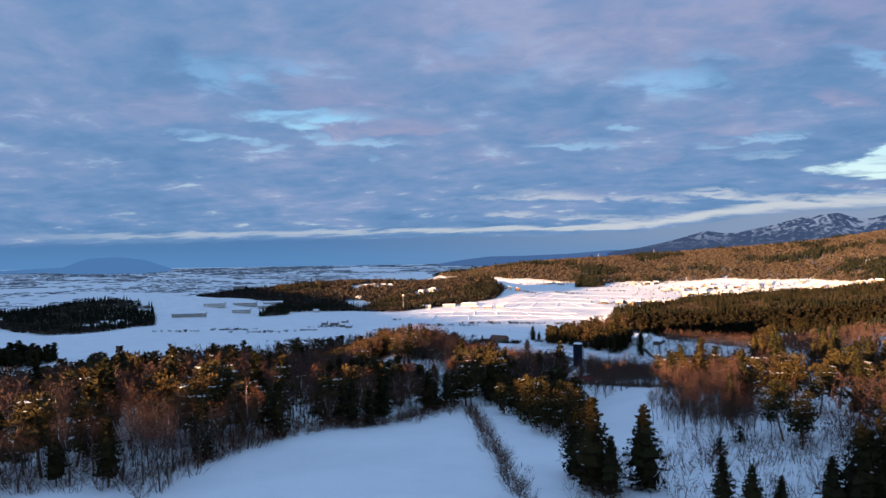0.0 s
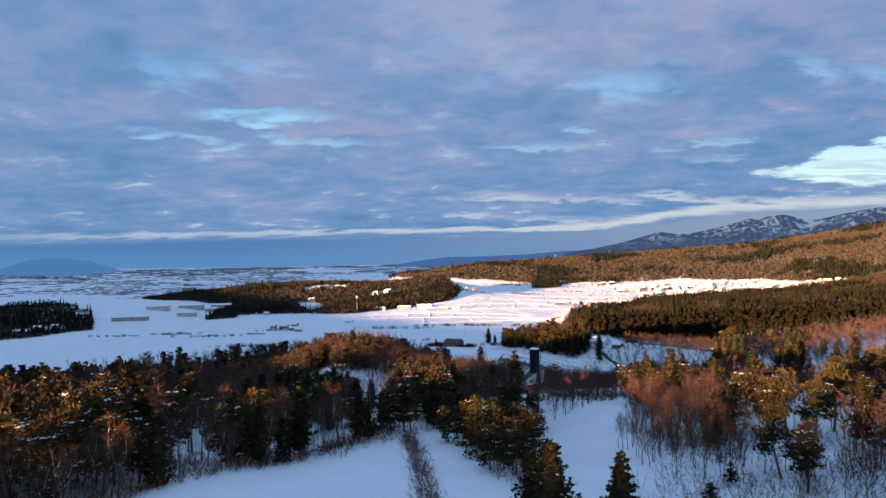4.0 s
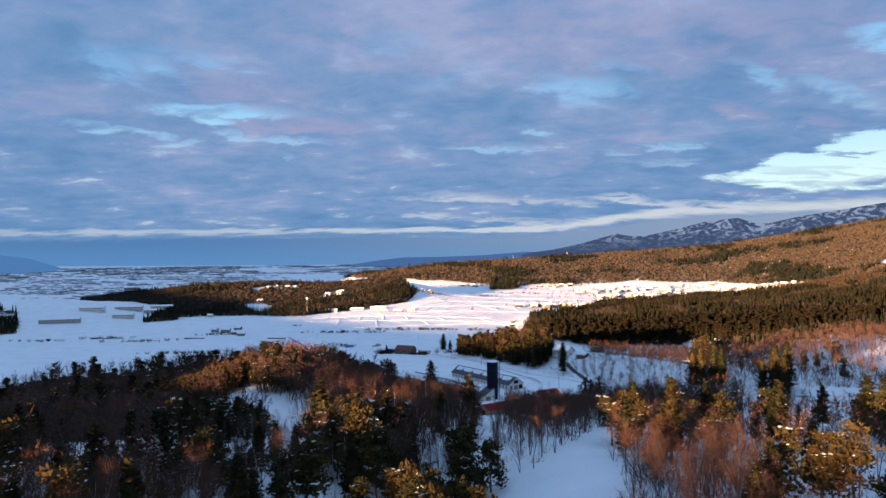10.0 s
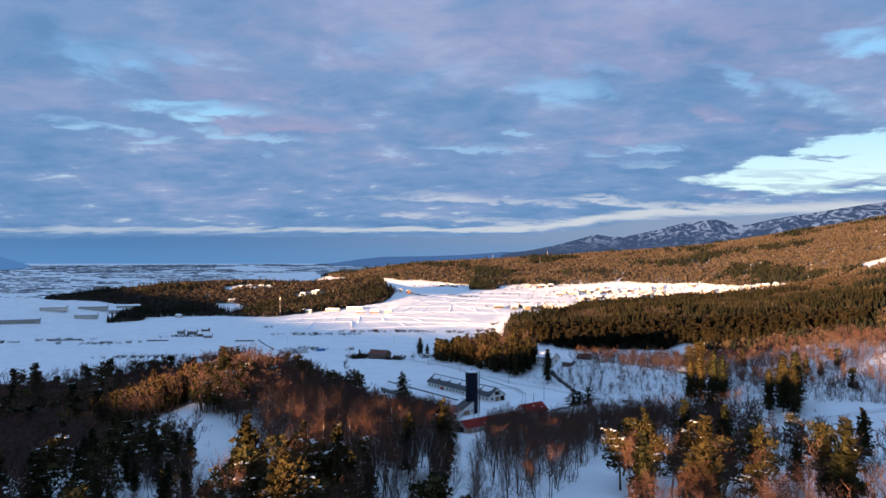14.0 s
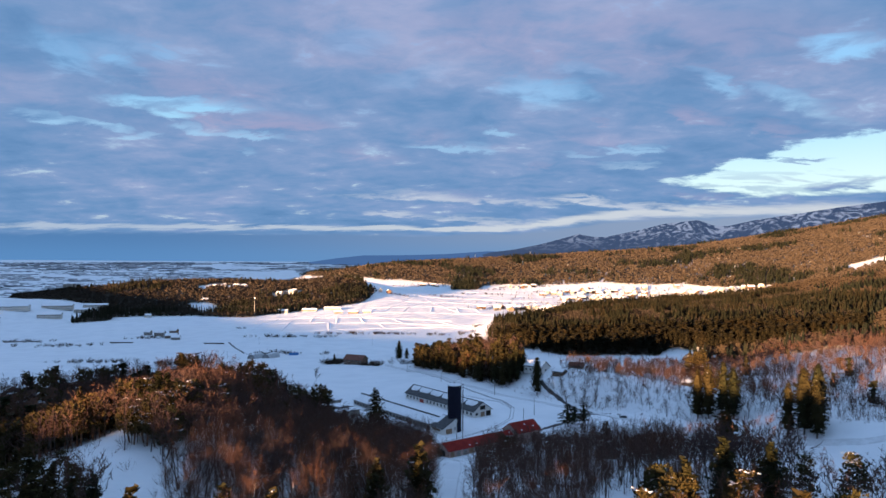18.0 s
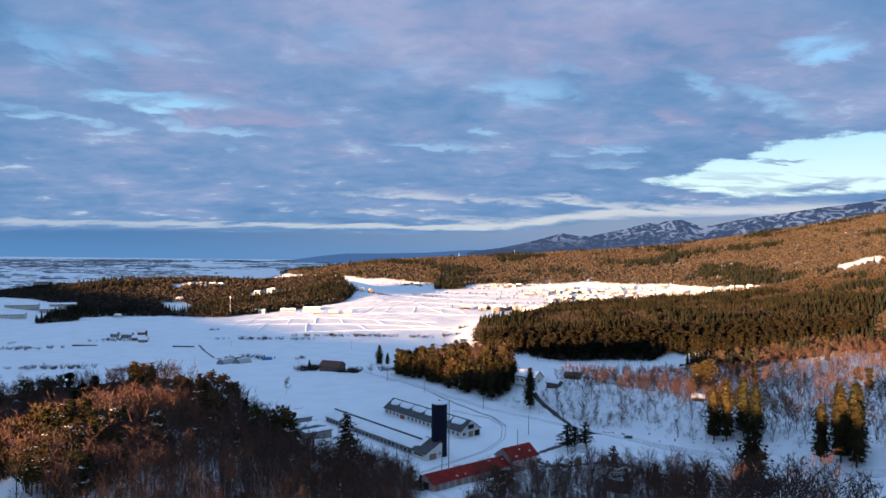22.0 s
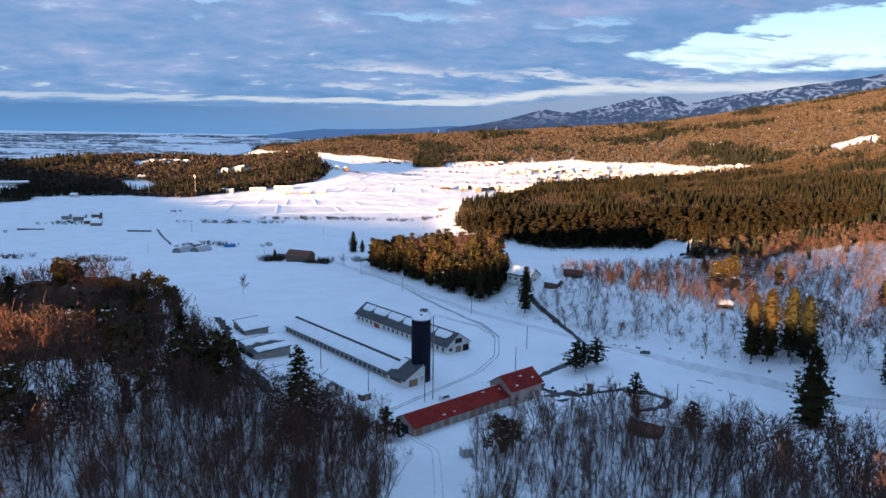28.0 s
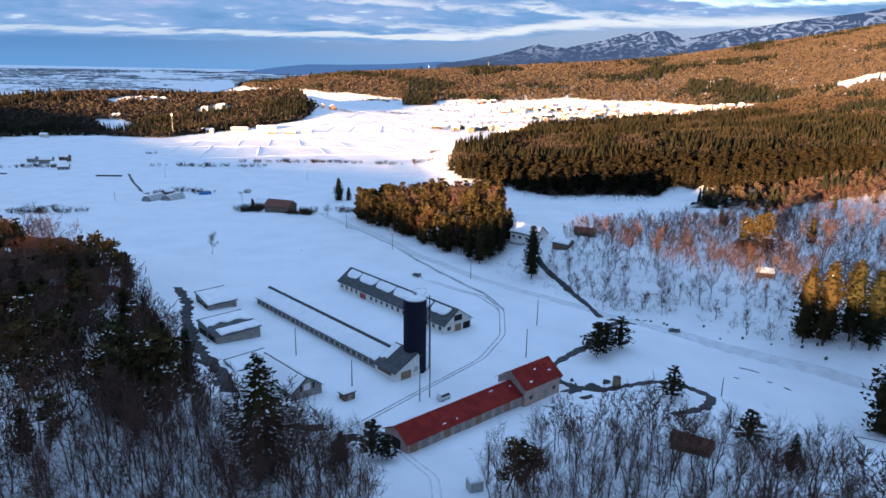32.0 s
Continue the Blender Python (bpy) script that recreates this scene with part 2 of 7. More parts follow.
def plain_material(name, a, b_colour, scale=1.0, rough=0.8, metal=0.0, relief=0.02, by="place", stretch=(1, 1, 1)):
    """Two colours in uneven blotches with a fine grain, and a small change of tone from piece to piece."""
    m, g, b, p = material(name, rough, metal)
    p = g.scaled(p, *stretch)
    blotch, grain = g.noise(p, scale, 5.0, 0.6), g.noise(p, scale * 9, 3.0)
    c = g.mix(g.smooth(blotch, 0.35, 0.68), a, b_colour)
    tone = g.math("ADD", 0.78, g.math("MULTIPLY", grain, 0.4))
    if by != "place":
        tone = g.math("MULTIPLY", tone, g.math("ADD", 0.7, g.math("MULTIPLY", island(g) if by == "island" else chance(g), 0.6)))
    c = g.mix(1.0, c, g.xyz(tone, tone, tone), "MULTIPLY")
    g.link(c, b.inputs["Base Color"])
    bumped(g, b, g.math("ADD", blotch, g.math("MULTIPLY", grain, 0.5)), 0.5, relief)
    return m


def foliage_material(name, dark, light, other, translucent=0.0):
    """Needles or twigs: tone changes from tuft to tuft and from tree to tree."""
    m, g, b, p = material(name, 0.85)
    b.inputs["Specular IOR Level"].default_value = 0.1
    tuft, tree = island(g), g.math("FRACT", g.math("MULTIPLY", chance(g), 7.3))
    c = g.mix(tuft, dark, light)
    c = g.mix(g.math("MULTIPLY", g.smooth(tree, 0.4, 1.0), 0.8), c, other)
    patch = g.noise(p, 0.045, 3.0)
    c = g.mix(g.math("MULTIPLY", g.smooth(patch, 0.45, 0.65), 0.6), c, other)
    g.link(c, b.inputs["Base Color"])
    return m


SNOW = snow_material("snow_field", 0.25)
SNOW_ROOF = snow_material("snow_on_roof", 0.02, 0.4, 0.15)
SNOW_LOAD = snow_material("snow_on_branches", 0.0, 0.9)
BARK = plain_material("bark", (0.046, 0.036, 0.031), (0.092, 0.072, 0.060), 2.0, 0.9, by="object")
BARK_PALE = plain_material("pale_bark", (0.16, 0.14, 0.12), (0.28, 0.25, 0.22), 2.0, 0.9, by="object")
BARK_RED = plain_material("red_pine_bark", (0.10, 0.055, 0.035), (0.16, 0.09, 0.05), 2.0, 0.9, by="object")
TWIG = foliage_material("bare_twigs", (0.036, 0.025, 0.024), (0.084, 0.050, 0.037), (0.104, 0.047, 0.025))
TWIG_NEAR = foliage_material("near_bare_twigs", (0.040, 0.028, 0.029), (0.092, 0.057, 0.048), (0.112, 0.050, 0.027))
TWIG_FAR = foliage_material("far_twigs", (0.024, 0.019, 0.015), (0.052, 0.042, 0.032), (0.040, 0.029, 0.019))
# TWIG_FAR made paler: the haze before the upper slopes is put into its colour
TWIG_SLOPE = foliage_material("haze_lightened_twigs", (0.034, 0.028, 0.023), (0.082, 0.067, 0.054), (0.052, 0.040, 0.029))
CEDAR_FAR = foliage_material("far_conifer_needles", (0.005, 0.008, 0.006), (0.014, 0.017, 0.009), (0.018, 0.017, 0.009))
CEDAR = foliage_material("cedar_needles", (0.007, 0.010, 0.005), (0.028, 0.028, 0.010), (0.042, 0.030, 0.011))
CEDAR_ROWS = foliage_material("plantation_cedar_needles", (0.004, 0.006, 0.0035), (0.015, 0.015, 0.007), (0.026, 0.018, 0.008))
PINE = foliage_material("pine_needles", (0.014, 0.014, 0.006), (0.049, 0.043, 0.014), (0.058, 0.037, 0.013))


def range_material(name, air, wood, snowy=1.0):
    """Wooded far mountains, snow on their ribs and in the gullies, blue with the depth of air before them, painted as
    emission.
    """
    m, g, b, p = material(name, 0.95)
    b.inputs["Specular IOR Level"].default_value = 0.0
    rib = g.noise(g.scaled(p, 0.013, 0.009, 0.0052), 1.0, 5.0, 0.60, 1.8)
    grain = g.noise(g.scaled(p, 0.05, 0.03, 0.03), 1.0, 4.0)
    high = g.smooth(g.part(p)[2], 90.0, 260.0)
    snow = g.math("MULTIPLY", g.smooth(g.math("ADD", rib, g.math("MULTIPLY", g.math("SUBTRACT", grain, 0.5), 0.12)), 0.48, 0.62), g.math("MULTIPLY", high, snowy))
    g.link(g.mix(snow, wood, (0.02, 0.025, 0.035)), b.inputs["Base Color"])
    # the slopes glow: air haze and the snow's brightness are painted as emission
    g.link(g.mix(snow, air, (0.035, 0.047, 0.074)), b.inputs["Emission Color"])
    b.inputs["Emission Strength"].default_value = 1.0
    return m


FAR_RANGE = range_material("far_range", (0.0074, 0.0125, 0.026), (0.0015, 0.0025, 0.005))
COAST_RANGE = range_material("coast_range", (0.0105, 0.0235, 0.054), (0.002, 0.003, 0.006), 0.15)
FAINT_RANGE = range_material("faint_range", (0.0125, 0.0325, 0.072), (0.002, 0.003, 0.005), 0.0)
def sstep(a, b, v):
    k = np.clip((v - a) / (b - a), 0, 1)
    return k * k * (3 - 2 * k)


def bump(x, y, cx, cy, rx, ry, turn=0.0):
    """A round hill of height 1."""
    c, s = math.cos(radians(turn)), math.sin(radians(turn))
    u, v = ((x - cx) * c + (y - cy) * s) / rx, ((y - cy) * c - (x - cx) * s) / ry
    return np.exp(-(u * u + v * v))


def ground_height(x, y):
    """Height of the snow-covered land at a place in plan, metres above the farmyard."""
    x, y = np.asarray(x, float), np.asarray(y, float)
    # the long fall from the upper field to the yard, then to the rice fields and up again
    ys = (-900, -450, -330, -270, -220, -190, -140, -100, -60, -35, 60, 130, 220, 320, 500, 800, 1100, 1400, 2000)
    zs = (52, 42, 39, 36.5, 33, 28, 19.5, 12, 4.5, 0.3, 0, -4, -10, -17, -20, -21, -18, -12, 4)
    z = sum(np.interp(y + d, ys, zs) for d in (-18, -9, 0, 9, 18)) / 5
    # the yard is level
    yard = sstep(75, 45, np.hypot(x * 0.85 + 8, y - 10))
    z = z * (1 - yard)
    # the left side falls away to the plain
    z = z - 9 * sstep(-150, -700, x) * sstep(-100, 200, y) - 22 * sstep(-60, -330, x) * sstep(200, -150, y)
    z = z + 19 * bump(x, y, -88, -62, 42, 62, 10) - 9 * bump(x, y, -130, -150, 50, 40) + 6 * bump(x, y, -74, -130, 34, 26) + 10 * bump(x, y, -152, 80, 52, 34) + 4 * bump(x, y, -98, 40, 26, 26)
    # the bank east of the farm road
    e = (x - 49) * 0.8 + (y - 63) * 0.6
    far = sstep(300, 90, y)
    z = z + (12.5 * sstep(2, 34, e) - 3.5 * sstep(40, 75, e)) * far * sstep(-200, -60, y) + 17 * sstep(175, 300, x) * sstep(-140, 40, y) * sstep(420, 280, y)
    z = z + 7 * bump(x, y, 20, 175, 60, 60)
    z = z + 0.06 * np.clip(x - 60, 0, 300) * sstep(0, -120, y)
    z = z + 0.05 * np.clip(x - 60, 0, 400) * sstep(180, 420, y) * sstep(1300, 900, y)
    # the cedar plantation stands on a low shelf
    z = z + 13 * sstep(-30, 25, x) * sstep(335, 450, y) * sstep(900, 560, y)
    # hollows beside the upper field
    z = z - 9 * bump(x, y, 14, -238, 17, 30, 15) - 7 * bump(x, y, -52, -250, 24, 42, 35)
    # wooded hills beyond the rice fields
    z = z + 42 * bump(x, y, -930, 760, 210, 140, 20)
    # the plain, drawn in towards the sky line, and the foothills of the range
    dx, dy = x - 15, y + 300
    d = np.hypot(dx, dy)
    az = np.degrees(np.arctan2(dx, dy))
    t = 1700 + np.clip(d - 1700, 0, None) * (1 + 3.3 * (np.clip(d - 1700, 0, None) / 3300) ** 1.5)
    plain = 76 - 106 * d / np.maximum(t, 1)
    z = z + (plain - z) * sstep(1300, 1900, d) * sstep(-15, -19, az)
    z = z + 46 * bump(x, y, -650, 1120, 330, 150, 18) + 26 * bump(x, y, -330, 1240, 130, 190, 10)
    edge = np.interp(az, (-30, -20, -18.6, -16.4, -14, -11.5, -8.8, -5, -1.4, 1.8, 6.3, 10.8, 15.1, 17.2, 21, 25, 28, 31, 60), (-3, -2.6, -1.95, -1.4, -1.2, -0.8, -0.5, -0.3, -0.15, 0.0, 0.3, 0.55, 0.9, 1.2, 1.8, 2.4, 2.95, 3.4, 6))
    near = np.interp(az, (-18, 0, 14, 20, 30, 45, 90), (1750, 1750, 1500, 1150, 520, 400, 350))
    up = sstep(near, 2600, d) * sstep(-21.5, -18.5, az) * sstep(150, 120, az)
    z = z + (76 + d * np.tan(np.radians(edge)) - z) * up
    z = np.where(d > 2600, z - 0.35 * (d - 2600) * sstep(-20, -17.5, az) * sstep(3400, 2600, d), z)
    z = z + (plain - z) * sstep(2900, 3500, d) * sstep(-5, -9, az)
    # the high ridge behind, out of view, which keeps the low sun off the farm
    s, c = 0.555 * x + 0.83 * y, 0.83 * x - 0.555 * y
    # crest shaped to place the shade; its high left end stands in for clouds
    crest = np.interp(c, (-1300, -950, -800, -420, -250, -165, -95, -60, -30, 0, 12, 25, 40, 60, 72, 86, 100, 125, 150, 177, 233, 291, 400), (172, 150, 131, 131, 135, 130, 138, 128, 127.5, 132, 139, 141, 143, 140, 132, 136, 130, 130.5, 135.5, 143, 147, 152, 154)) + 330 * sstep(-1350, -2400, c)
    z = z + (crest - z) * sstep(-700, -1300, s)
    # drifts
    wave = 0.22 * np.sin(0.11 * x + 0.05 * y + 1) + 0.18 * np.sin(0.13 * y - 0.06 * x + 2) + 0.1 * np.sin(0.31 * x - 0.17 * y) + 0.08 * np.sin(0.21 * x + 0.37 * y)
    return z + wave * sstep(20, 60, np.hypot(x * 0.8 + 10, y - 12))
# ---- the land ----
def mesh_of(name, verts, faces, mat, smooth=False):
    me = bpy.data.meshes.new(name)
    verts = np.asarray(verts, np.float32).reshape(-1, 3)
    if isinstance(faces, np.ndarray):
        n, k = faces.shape
        me.vertices.add(len(verts))
        me.vertices.foreach_set("co", verts.ravel())
        me.loops.add(n * k)
        me.loops.foreach_set("vertex_index", faces.astype(np.int32).ravel())
        me.polygons.add(n)
        me.polygons.foreach_set("loop_start", np.arange(0, n * k, k, dtype=np.int32))
        me.update(calc_edges=True)
    else:
        me.from_pydata(verts.tolist(), [], faces)
    me.materials.append(mat)
    if smooth:
        me.polygons.foreach_set("use_smooth", np.ones(len(me.polygons), bool))
    return me


def graded(lo, hi, mid_lo, mid_hi, step, growth):
    """Cuts that are close together in the middle stretch and widen outwards."""
    mid = list(np.arange(mid_lo, mid_hi + step, step))
    left, right, s = [], [], step
    v = mid_lo
    while v > lo:
        s *= growth
        v -= s
        left.append(v)
    s, v = step, mid[-1]
    while v < hi:
        s *= growth
        v += s
        right.append(v)
    return np.array(left[::-1] + mid + right)


def build_ground():
    xs, ys = graded(-6000, 6000, -170, 230, 3.8, 1.04), graded(-3200, 6000, -420, 340, 3.8, 1.025)
    X, Y = np.meshgrid(xs, ys)
    Z = ground_height(X, Y)
    rng = np.random.default_rng(4)
    Z = Z + rng.normal(0, 0.05, Z.shape) * sstep(500, 250, np.hypot(X, Y + 60)) * sstep(20, 60, np.hypot(X * 0.8 + 10, Y - 12))
    n = len(xs)
    i = (np.arange(len(ys) - 1)[:, None] * n + np.arange(n - 1)).ravel()
    faces = np.stack([i, i + 1, i + n + 1, i + n], 1)
    ob = new("ground", mesh_of("ground", np.stack([X, Y, Z], -1), faces, SNOW, True))
    return tagged(ob, "rolling snow-covered farmland falling to a white plain", "ground", kind="structure")


ground = build_ground()


def build_range(name, az0, az1, dist, edge, label, mat, seed, relief=0.24):
    """A far mountain chain: a strip of ridged slopes whose crest follows the heights in edge (heading, degrees above eye level)."""
    rng = np.random.default_rng(seed)
    az = np.arange(az0, az1, 0.16)
    rows = 26
    crest = np.interp(az, *zip(*edge))
    ph = rng.uniform(0, 6.28, 8)
    V = []
    for r in range(rows):
        f = r / (rows - 1)
        ridge = sum(np.abs(np.sin(az * fr + ph[k] + 1.3 * np.sin(f * 3 + ph[k]))) * am for k, (fr, am) in enumerate(((0.55, 1.0), (1.15, 0.55), (2.3, 0.3), (4.1, 0.16))))
        d = dist - 900 * (1 - f) - 130 * ridge * np.sin(f * 3.0)
        top = 76 + dist * np.tan(np.radians(crest))
        z = -40 + (top + 40) * (f ** 0.85) - relief * (top + 40) * (ridge / 2.0) * np.sin(f * 3.1416) * 0.9
        V.append(np.stack([15 + d * np.sin(np.radians(az)), -300 + d * np.cos(np.radians(az)), z], -1))
    V = np.array(V)
    n = len(az)
    i = (np.arange(rows - 1)[:, None] * n + np.arange(n - 1)).ravel()
    ob = new(name, mesh_of(name, V, np.stack([i, i + 1, i + n + 1, i + n], 1), mat))
    return tagged(ob, label, "mountain", kind="structure")


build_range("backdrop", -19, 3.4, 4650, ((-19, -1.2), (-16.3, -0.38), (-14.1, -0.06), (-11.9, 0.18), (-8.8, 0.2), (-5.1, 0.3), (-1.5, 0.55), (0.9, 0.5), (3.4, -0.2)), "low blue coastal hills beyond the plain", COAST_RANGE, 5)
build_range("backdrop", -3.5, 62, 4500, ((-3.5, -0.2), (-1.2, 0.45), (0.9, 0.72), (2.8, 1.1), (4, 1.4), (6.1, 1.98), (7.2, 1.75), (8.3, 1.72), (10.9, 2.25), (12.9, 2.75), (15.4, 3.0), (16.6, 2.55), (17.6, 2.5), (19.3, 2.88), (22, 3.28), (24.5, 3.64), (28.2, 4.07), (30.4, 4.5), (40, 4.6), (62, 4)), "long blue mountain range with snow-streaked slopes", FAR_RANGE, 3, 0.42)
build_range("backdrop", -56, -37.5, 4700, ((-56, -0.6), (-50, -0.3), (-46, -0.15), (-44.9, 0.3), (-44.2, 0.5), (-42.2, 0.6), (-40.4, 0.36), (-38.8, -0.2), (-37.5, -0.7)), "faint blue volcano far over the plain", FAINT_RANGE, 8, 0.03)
# ---- shapes ----
class Shape:
    """Triangles with one material number each."""

    def __init__(self):
        self.v, self.f, self.m = [], [], []

    def tri(self, a, b, c, mat=0):
        k = len(self.v)
        self.v += [tuple(a), tuple(b), tuple(c)]
        self.f.append((k, k + 1, k + 2))
        self.m.append(mat)

    def tube(self, path, radii, sides=4, mat=0):
        k = len(self.v)
        for n, (p, r) in enumerate(zip(path, radii)):
            q = path[min(n + 1, len(path) - 1)] if n < len(path) - 1 else p
            d = np.subtract(q, path[n - 1] if n else p)
            d = d / (np.linalg.norm(d) + 1e-9)
            a = np.cross(d, (0.31, 0.95, 0.1))
            a = a / (np.linalg.norm(a) + 1e-9)
            b = np.cross(d, a)
            for s in range(sides):
                t = 6.2832 * s / sides
                self.v.append(tuple(np.asarray(p) + r * (math.cos(t) * a + math.sin(t) * b)))
        for n in range(len(path) - 1):
            for s in range(sides):
                i, j = k + n * sides + s, k + n * sides + (s + 1) % sides
                self.f += [(i, j, j + sides), (i, j + sides, i + sides)]
                self.m += [mat, mat]

    def arrays(self):
        return np.array(self.v, np.float32), np.array(self.f, np.int32), np.array(self.m, np.int32)


# ---- buildings and things ----
WALL_GREY = plain_material("weathered_board_wall", (0.20, 0.185, 0.165), (0.31, 0.29, 0.26), 0.8, 0.9, stretch=(1, 1, 3))
WALL_WHITE = plain_material("pale_plaster_wall", (0.62, 0.60, 0.55), (0.72, 0.70, 0.66), 0.7, 0.9)
WALL_PINK = plain_material("faded_pink_board_wall", (0.36, 0.24, 0.20), (0.46, 0.33, 0.28), 0.6, 0.9, stretch=(1, 1, 3))
WALL_BROWN = plain_material("brown_board_wall", (0.12, 0.075, 0.05), (0.19, 0.13, 0.09), 0.8, 0.9)
ROOF_DARK = plain_material("dark_roof_sheet", (0.045, 0.047, 0.05), (0.085, 0.085, 0.088), 0.9, 0.6)
ROOF_RED = plain_material("red_painted_roof_sheet", (0.19, 0.012, 0.009), (0.27, 0.022, 0.014), 0.4, 0.9, stretch=(1, 1, 1))
ROOF_BROWN = plain_material("red_brown_roof_tiles", (0.13, 0.045, 0.03), (0.19, 0.075, 0.05), 0.8, 0.7)
SILO_BLUE = plain_material("navy_enamelled_steel", (0.0030, 0.0036, 0.014), (0.005, 0.006, 0.020), 0.35, 0.8)
STEEL = plain_material("galvanised_steel", (0.25, 0.26, 0.27), (0.36, 0.37, 0.38), 1.5, 0.45, 0.7)
POLE_GREY = plain_material("concrete_pole", (0.20, 0.19, 0.18), (0.28, 0.27, 0.26), 1.0, 0.85)
DOOR_BROWN = plain_material("brown_wooden_door", (0.22, 0.14, 0.085), (0.30, 0.20, 0.13), 1.2, 0.8)
DOOR_RED = plain_material("red_painted_door", (0.28, 0.05, 0.04), (0.34, 0.08, 0.06), 1.0, 0.7)
# near-black panels paint the unlit inside of bays, doors and hatches; also shutters
DARK_PANEL = plain_material("interior_shade_and_shutter", (0.012, 0.012, 0.013), (0.02, 0.019, 0.018), 1.0, 0.95)
PANE = plain_material("dark_window_pane", (0.018, 0.022, 0.028), (0.035, 0.04, 0.048), 0.7, 0.15)
FRAME = plain_material("grey_window_frame", (0.34, 0.33, 0.31), (0.44, 0.43, 0.41), 1.5, 0.7)
WATER = plain_material("dark_meltwater", (0.010, 0.011, 0.014), (0.024, 0.024, 0.027), 0.5, 0.45)
TRODDEN = plain_material("trodden_dirty_snow", (0.62, 0.625, 0.64), (0.74, 0.75, 0.77), 0.35, 0.8)
RUT = plain_material("grey_wheel_rut", (0.30, 0.30, 0.31), (0.50, 0.50, 0.51), 0.5, 0.8)
MUD = plain_material("thawed_dark_mud", (0.022, 0.020, 0.020), (0.075, 0.072, 0.072), 0.9, 0.85, relief=0.1)
ROCK = plain_material("wet_dark_stone", (0.05, 0.048, 0.045), (0.10, 0.095, 0.09), 1.0, 0.6)
BLUE_TARP = plain_material("blue_tarpaulin", (0.02, 0.12, 0.34), (0.03, 0.17, 0.42), 1.0, 0.5)
FILM = plain_material("grey_greenhouse_film", (0.33, 0.35, 0.36), (0.46, 0.48, 0.49), 0.7, 0.35)
CAR_DARK = plain_material("dark_car_paint", (0.10, 0.11, 0.12), (0.14, 0.15, 0.16), 1.0, 0.25)
CAR_WHITE = plain_material("white_van_paint", (0.55, 0.56, 0.57), (0.62, 0.63, 0.64), 1.0, 0.3)
TYRE = plain_material("black_tyre", (0.012, 0.012, 0.012), (0.02, 0.02, 0.02), 2.0, 0.9)
BUILDING_PALE = plain_material("pale_far_wall", (0.42, 0.39, 0.34), (0.58, 0.55, 0.50), 0.3, 0.9, by="object")


class Solid:
    """A mesh made of boxes and slabs, with a little unevenness where wanted."""

    def __init__(self):
        self.v, self.f = [], []

    def poly(self, pts):
        k = len(self.v)
        self.v += [tuple(p) for p in pts]
        self.f.append(tuple(range(k, k + len(pts))))
        return self

    def box(self, x0, x1, y0, y1, z0, z1):
        k = len(self.v)
        self.v += [(x, y, z) for z in (z0, z1) for x, y in ((x0, y0), (x1, y0), (x1, y1), (x0, y1))]
        self.f += [tuple(k + i for i in q) for q in ((3, 2, 1, 0), (4, 5, 6, 7), (0, 1, 5, 4), (1, 2, 6, 5), (2, 3, 7, 6), (3, 0, 4, 7))]
        return self

    def prism(self, outline, x0, x1):
        """An outline in y and z, drawn out along x."""
        k, n = len(self.v), len(outline)
        self.v += [(x0, y, z) for y, z in outline] + [(x1, y, z) for y, z in outline]
        self.f += [tuple(range(k + n - 1, k - 1, -1)), tuple(range(k + n, k + 2 * n))]
        self.f += [(k + i, k + (i + 1) % n, k + n + (i + 1) % n, k + n + i) for i in range(n)]
        return self

    def round(self, x, y, z0, z1, r0, r1, sides=12):
        k = len(self.v)
        for z, r in ((z0, r0), (z1, r1)):
            self.v += [(x + r * math.cos(6.2832 * i / sides), y + r * math.sin(6.2832 * i / sides), z) for i in range(sides)]
        self.f += [(k + i, k + (i + 1) % sides, k + sides + (i + 1) % sides, k + sides + i) for i in range(sides)]
        self.f += [tuple(range(k + sides - 1, k - 1, -1)), tuple(range(k + sides, k + 2 * sides))]
        return self


def part(name, solid, mat, parent, label="", bevel=0.0):
    me = bpy.data.meshes.new(name)
    if isinstance(solid, Solid):
        me.from_pydata(solid.v, [], solid.f)
        if bevel:
            bm = bmesh.new()
            bm.from_mesh(me)
            bmesh.ops.bevel(bm, geom=bm.edges[:], offset=bevel, segments=1, affect="EDGES")
            bm.to_mesh(me)
            bm.free()
        me.materials.append(mat)
    else:
        me = solid
    ob = new(name, me)
    ob.parent = parent
    if label:
        ob["label"] = label
    return ob


def lift(x, y):
    return float(ground_height(x, y))


def stand(root, x, y, turn=0.0, sink=0.0, z=None):
    root.matrix_basis = pose(x, y, (lift(x, y) if z is None else z) - sink, 0, 0, turn)
    return root


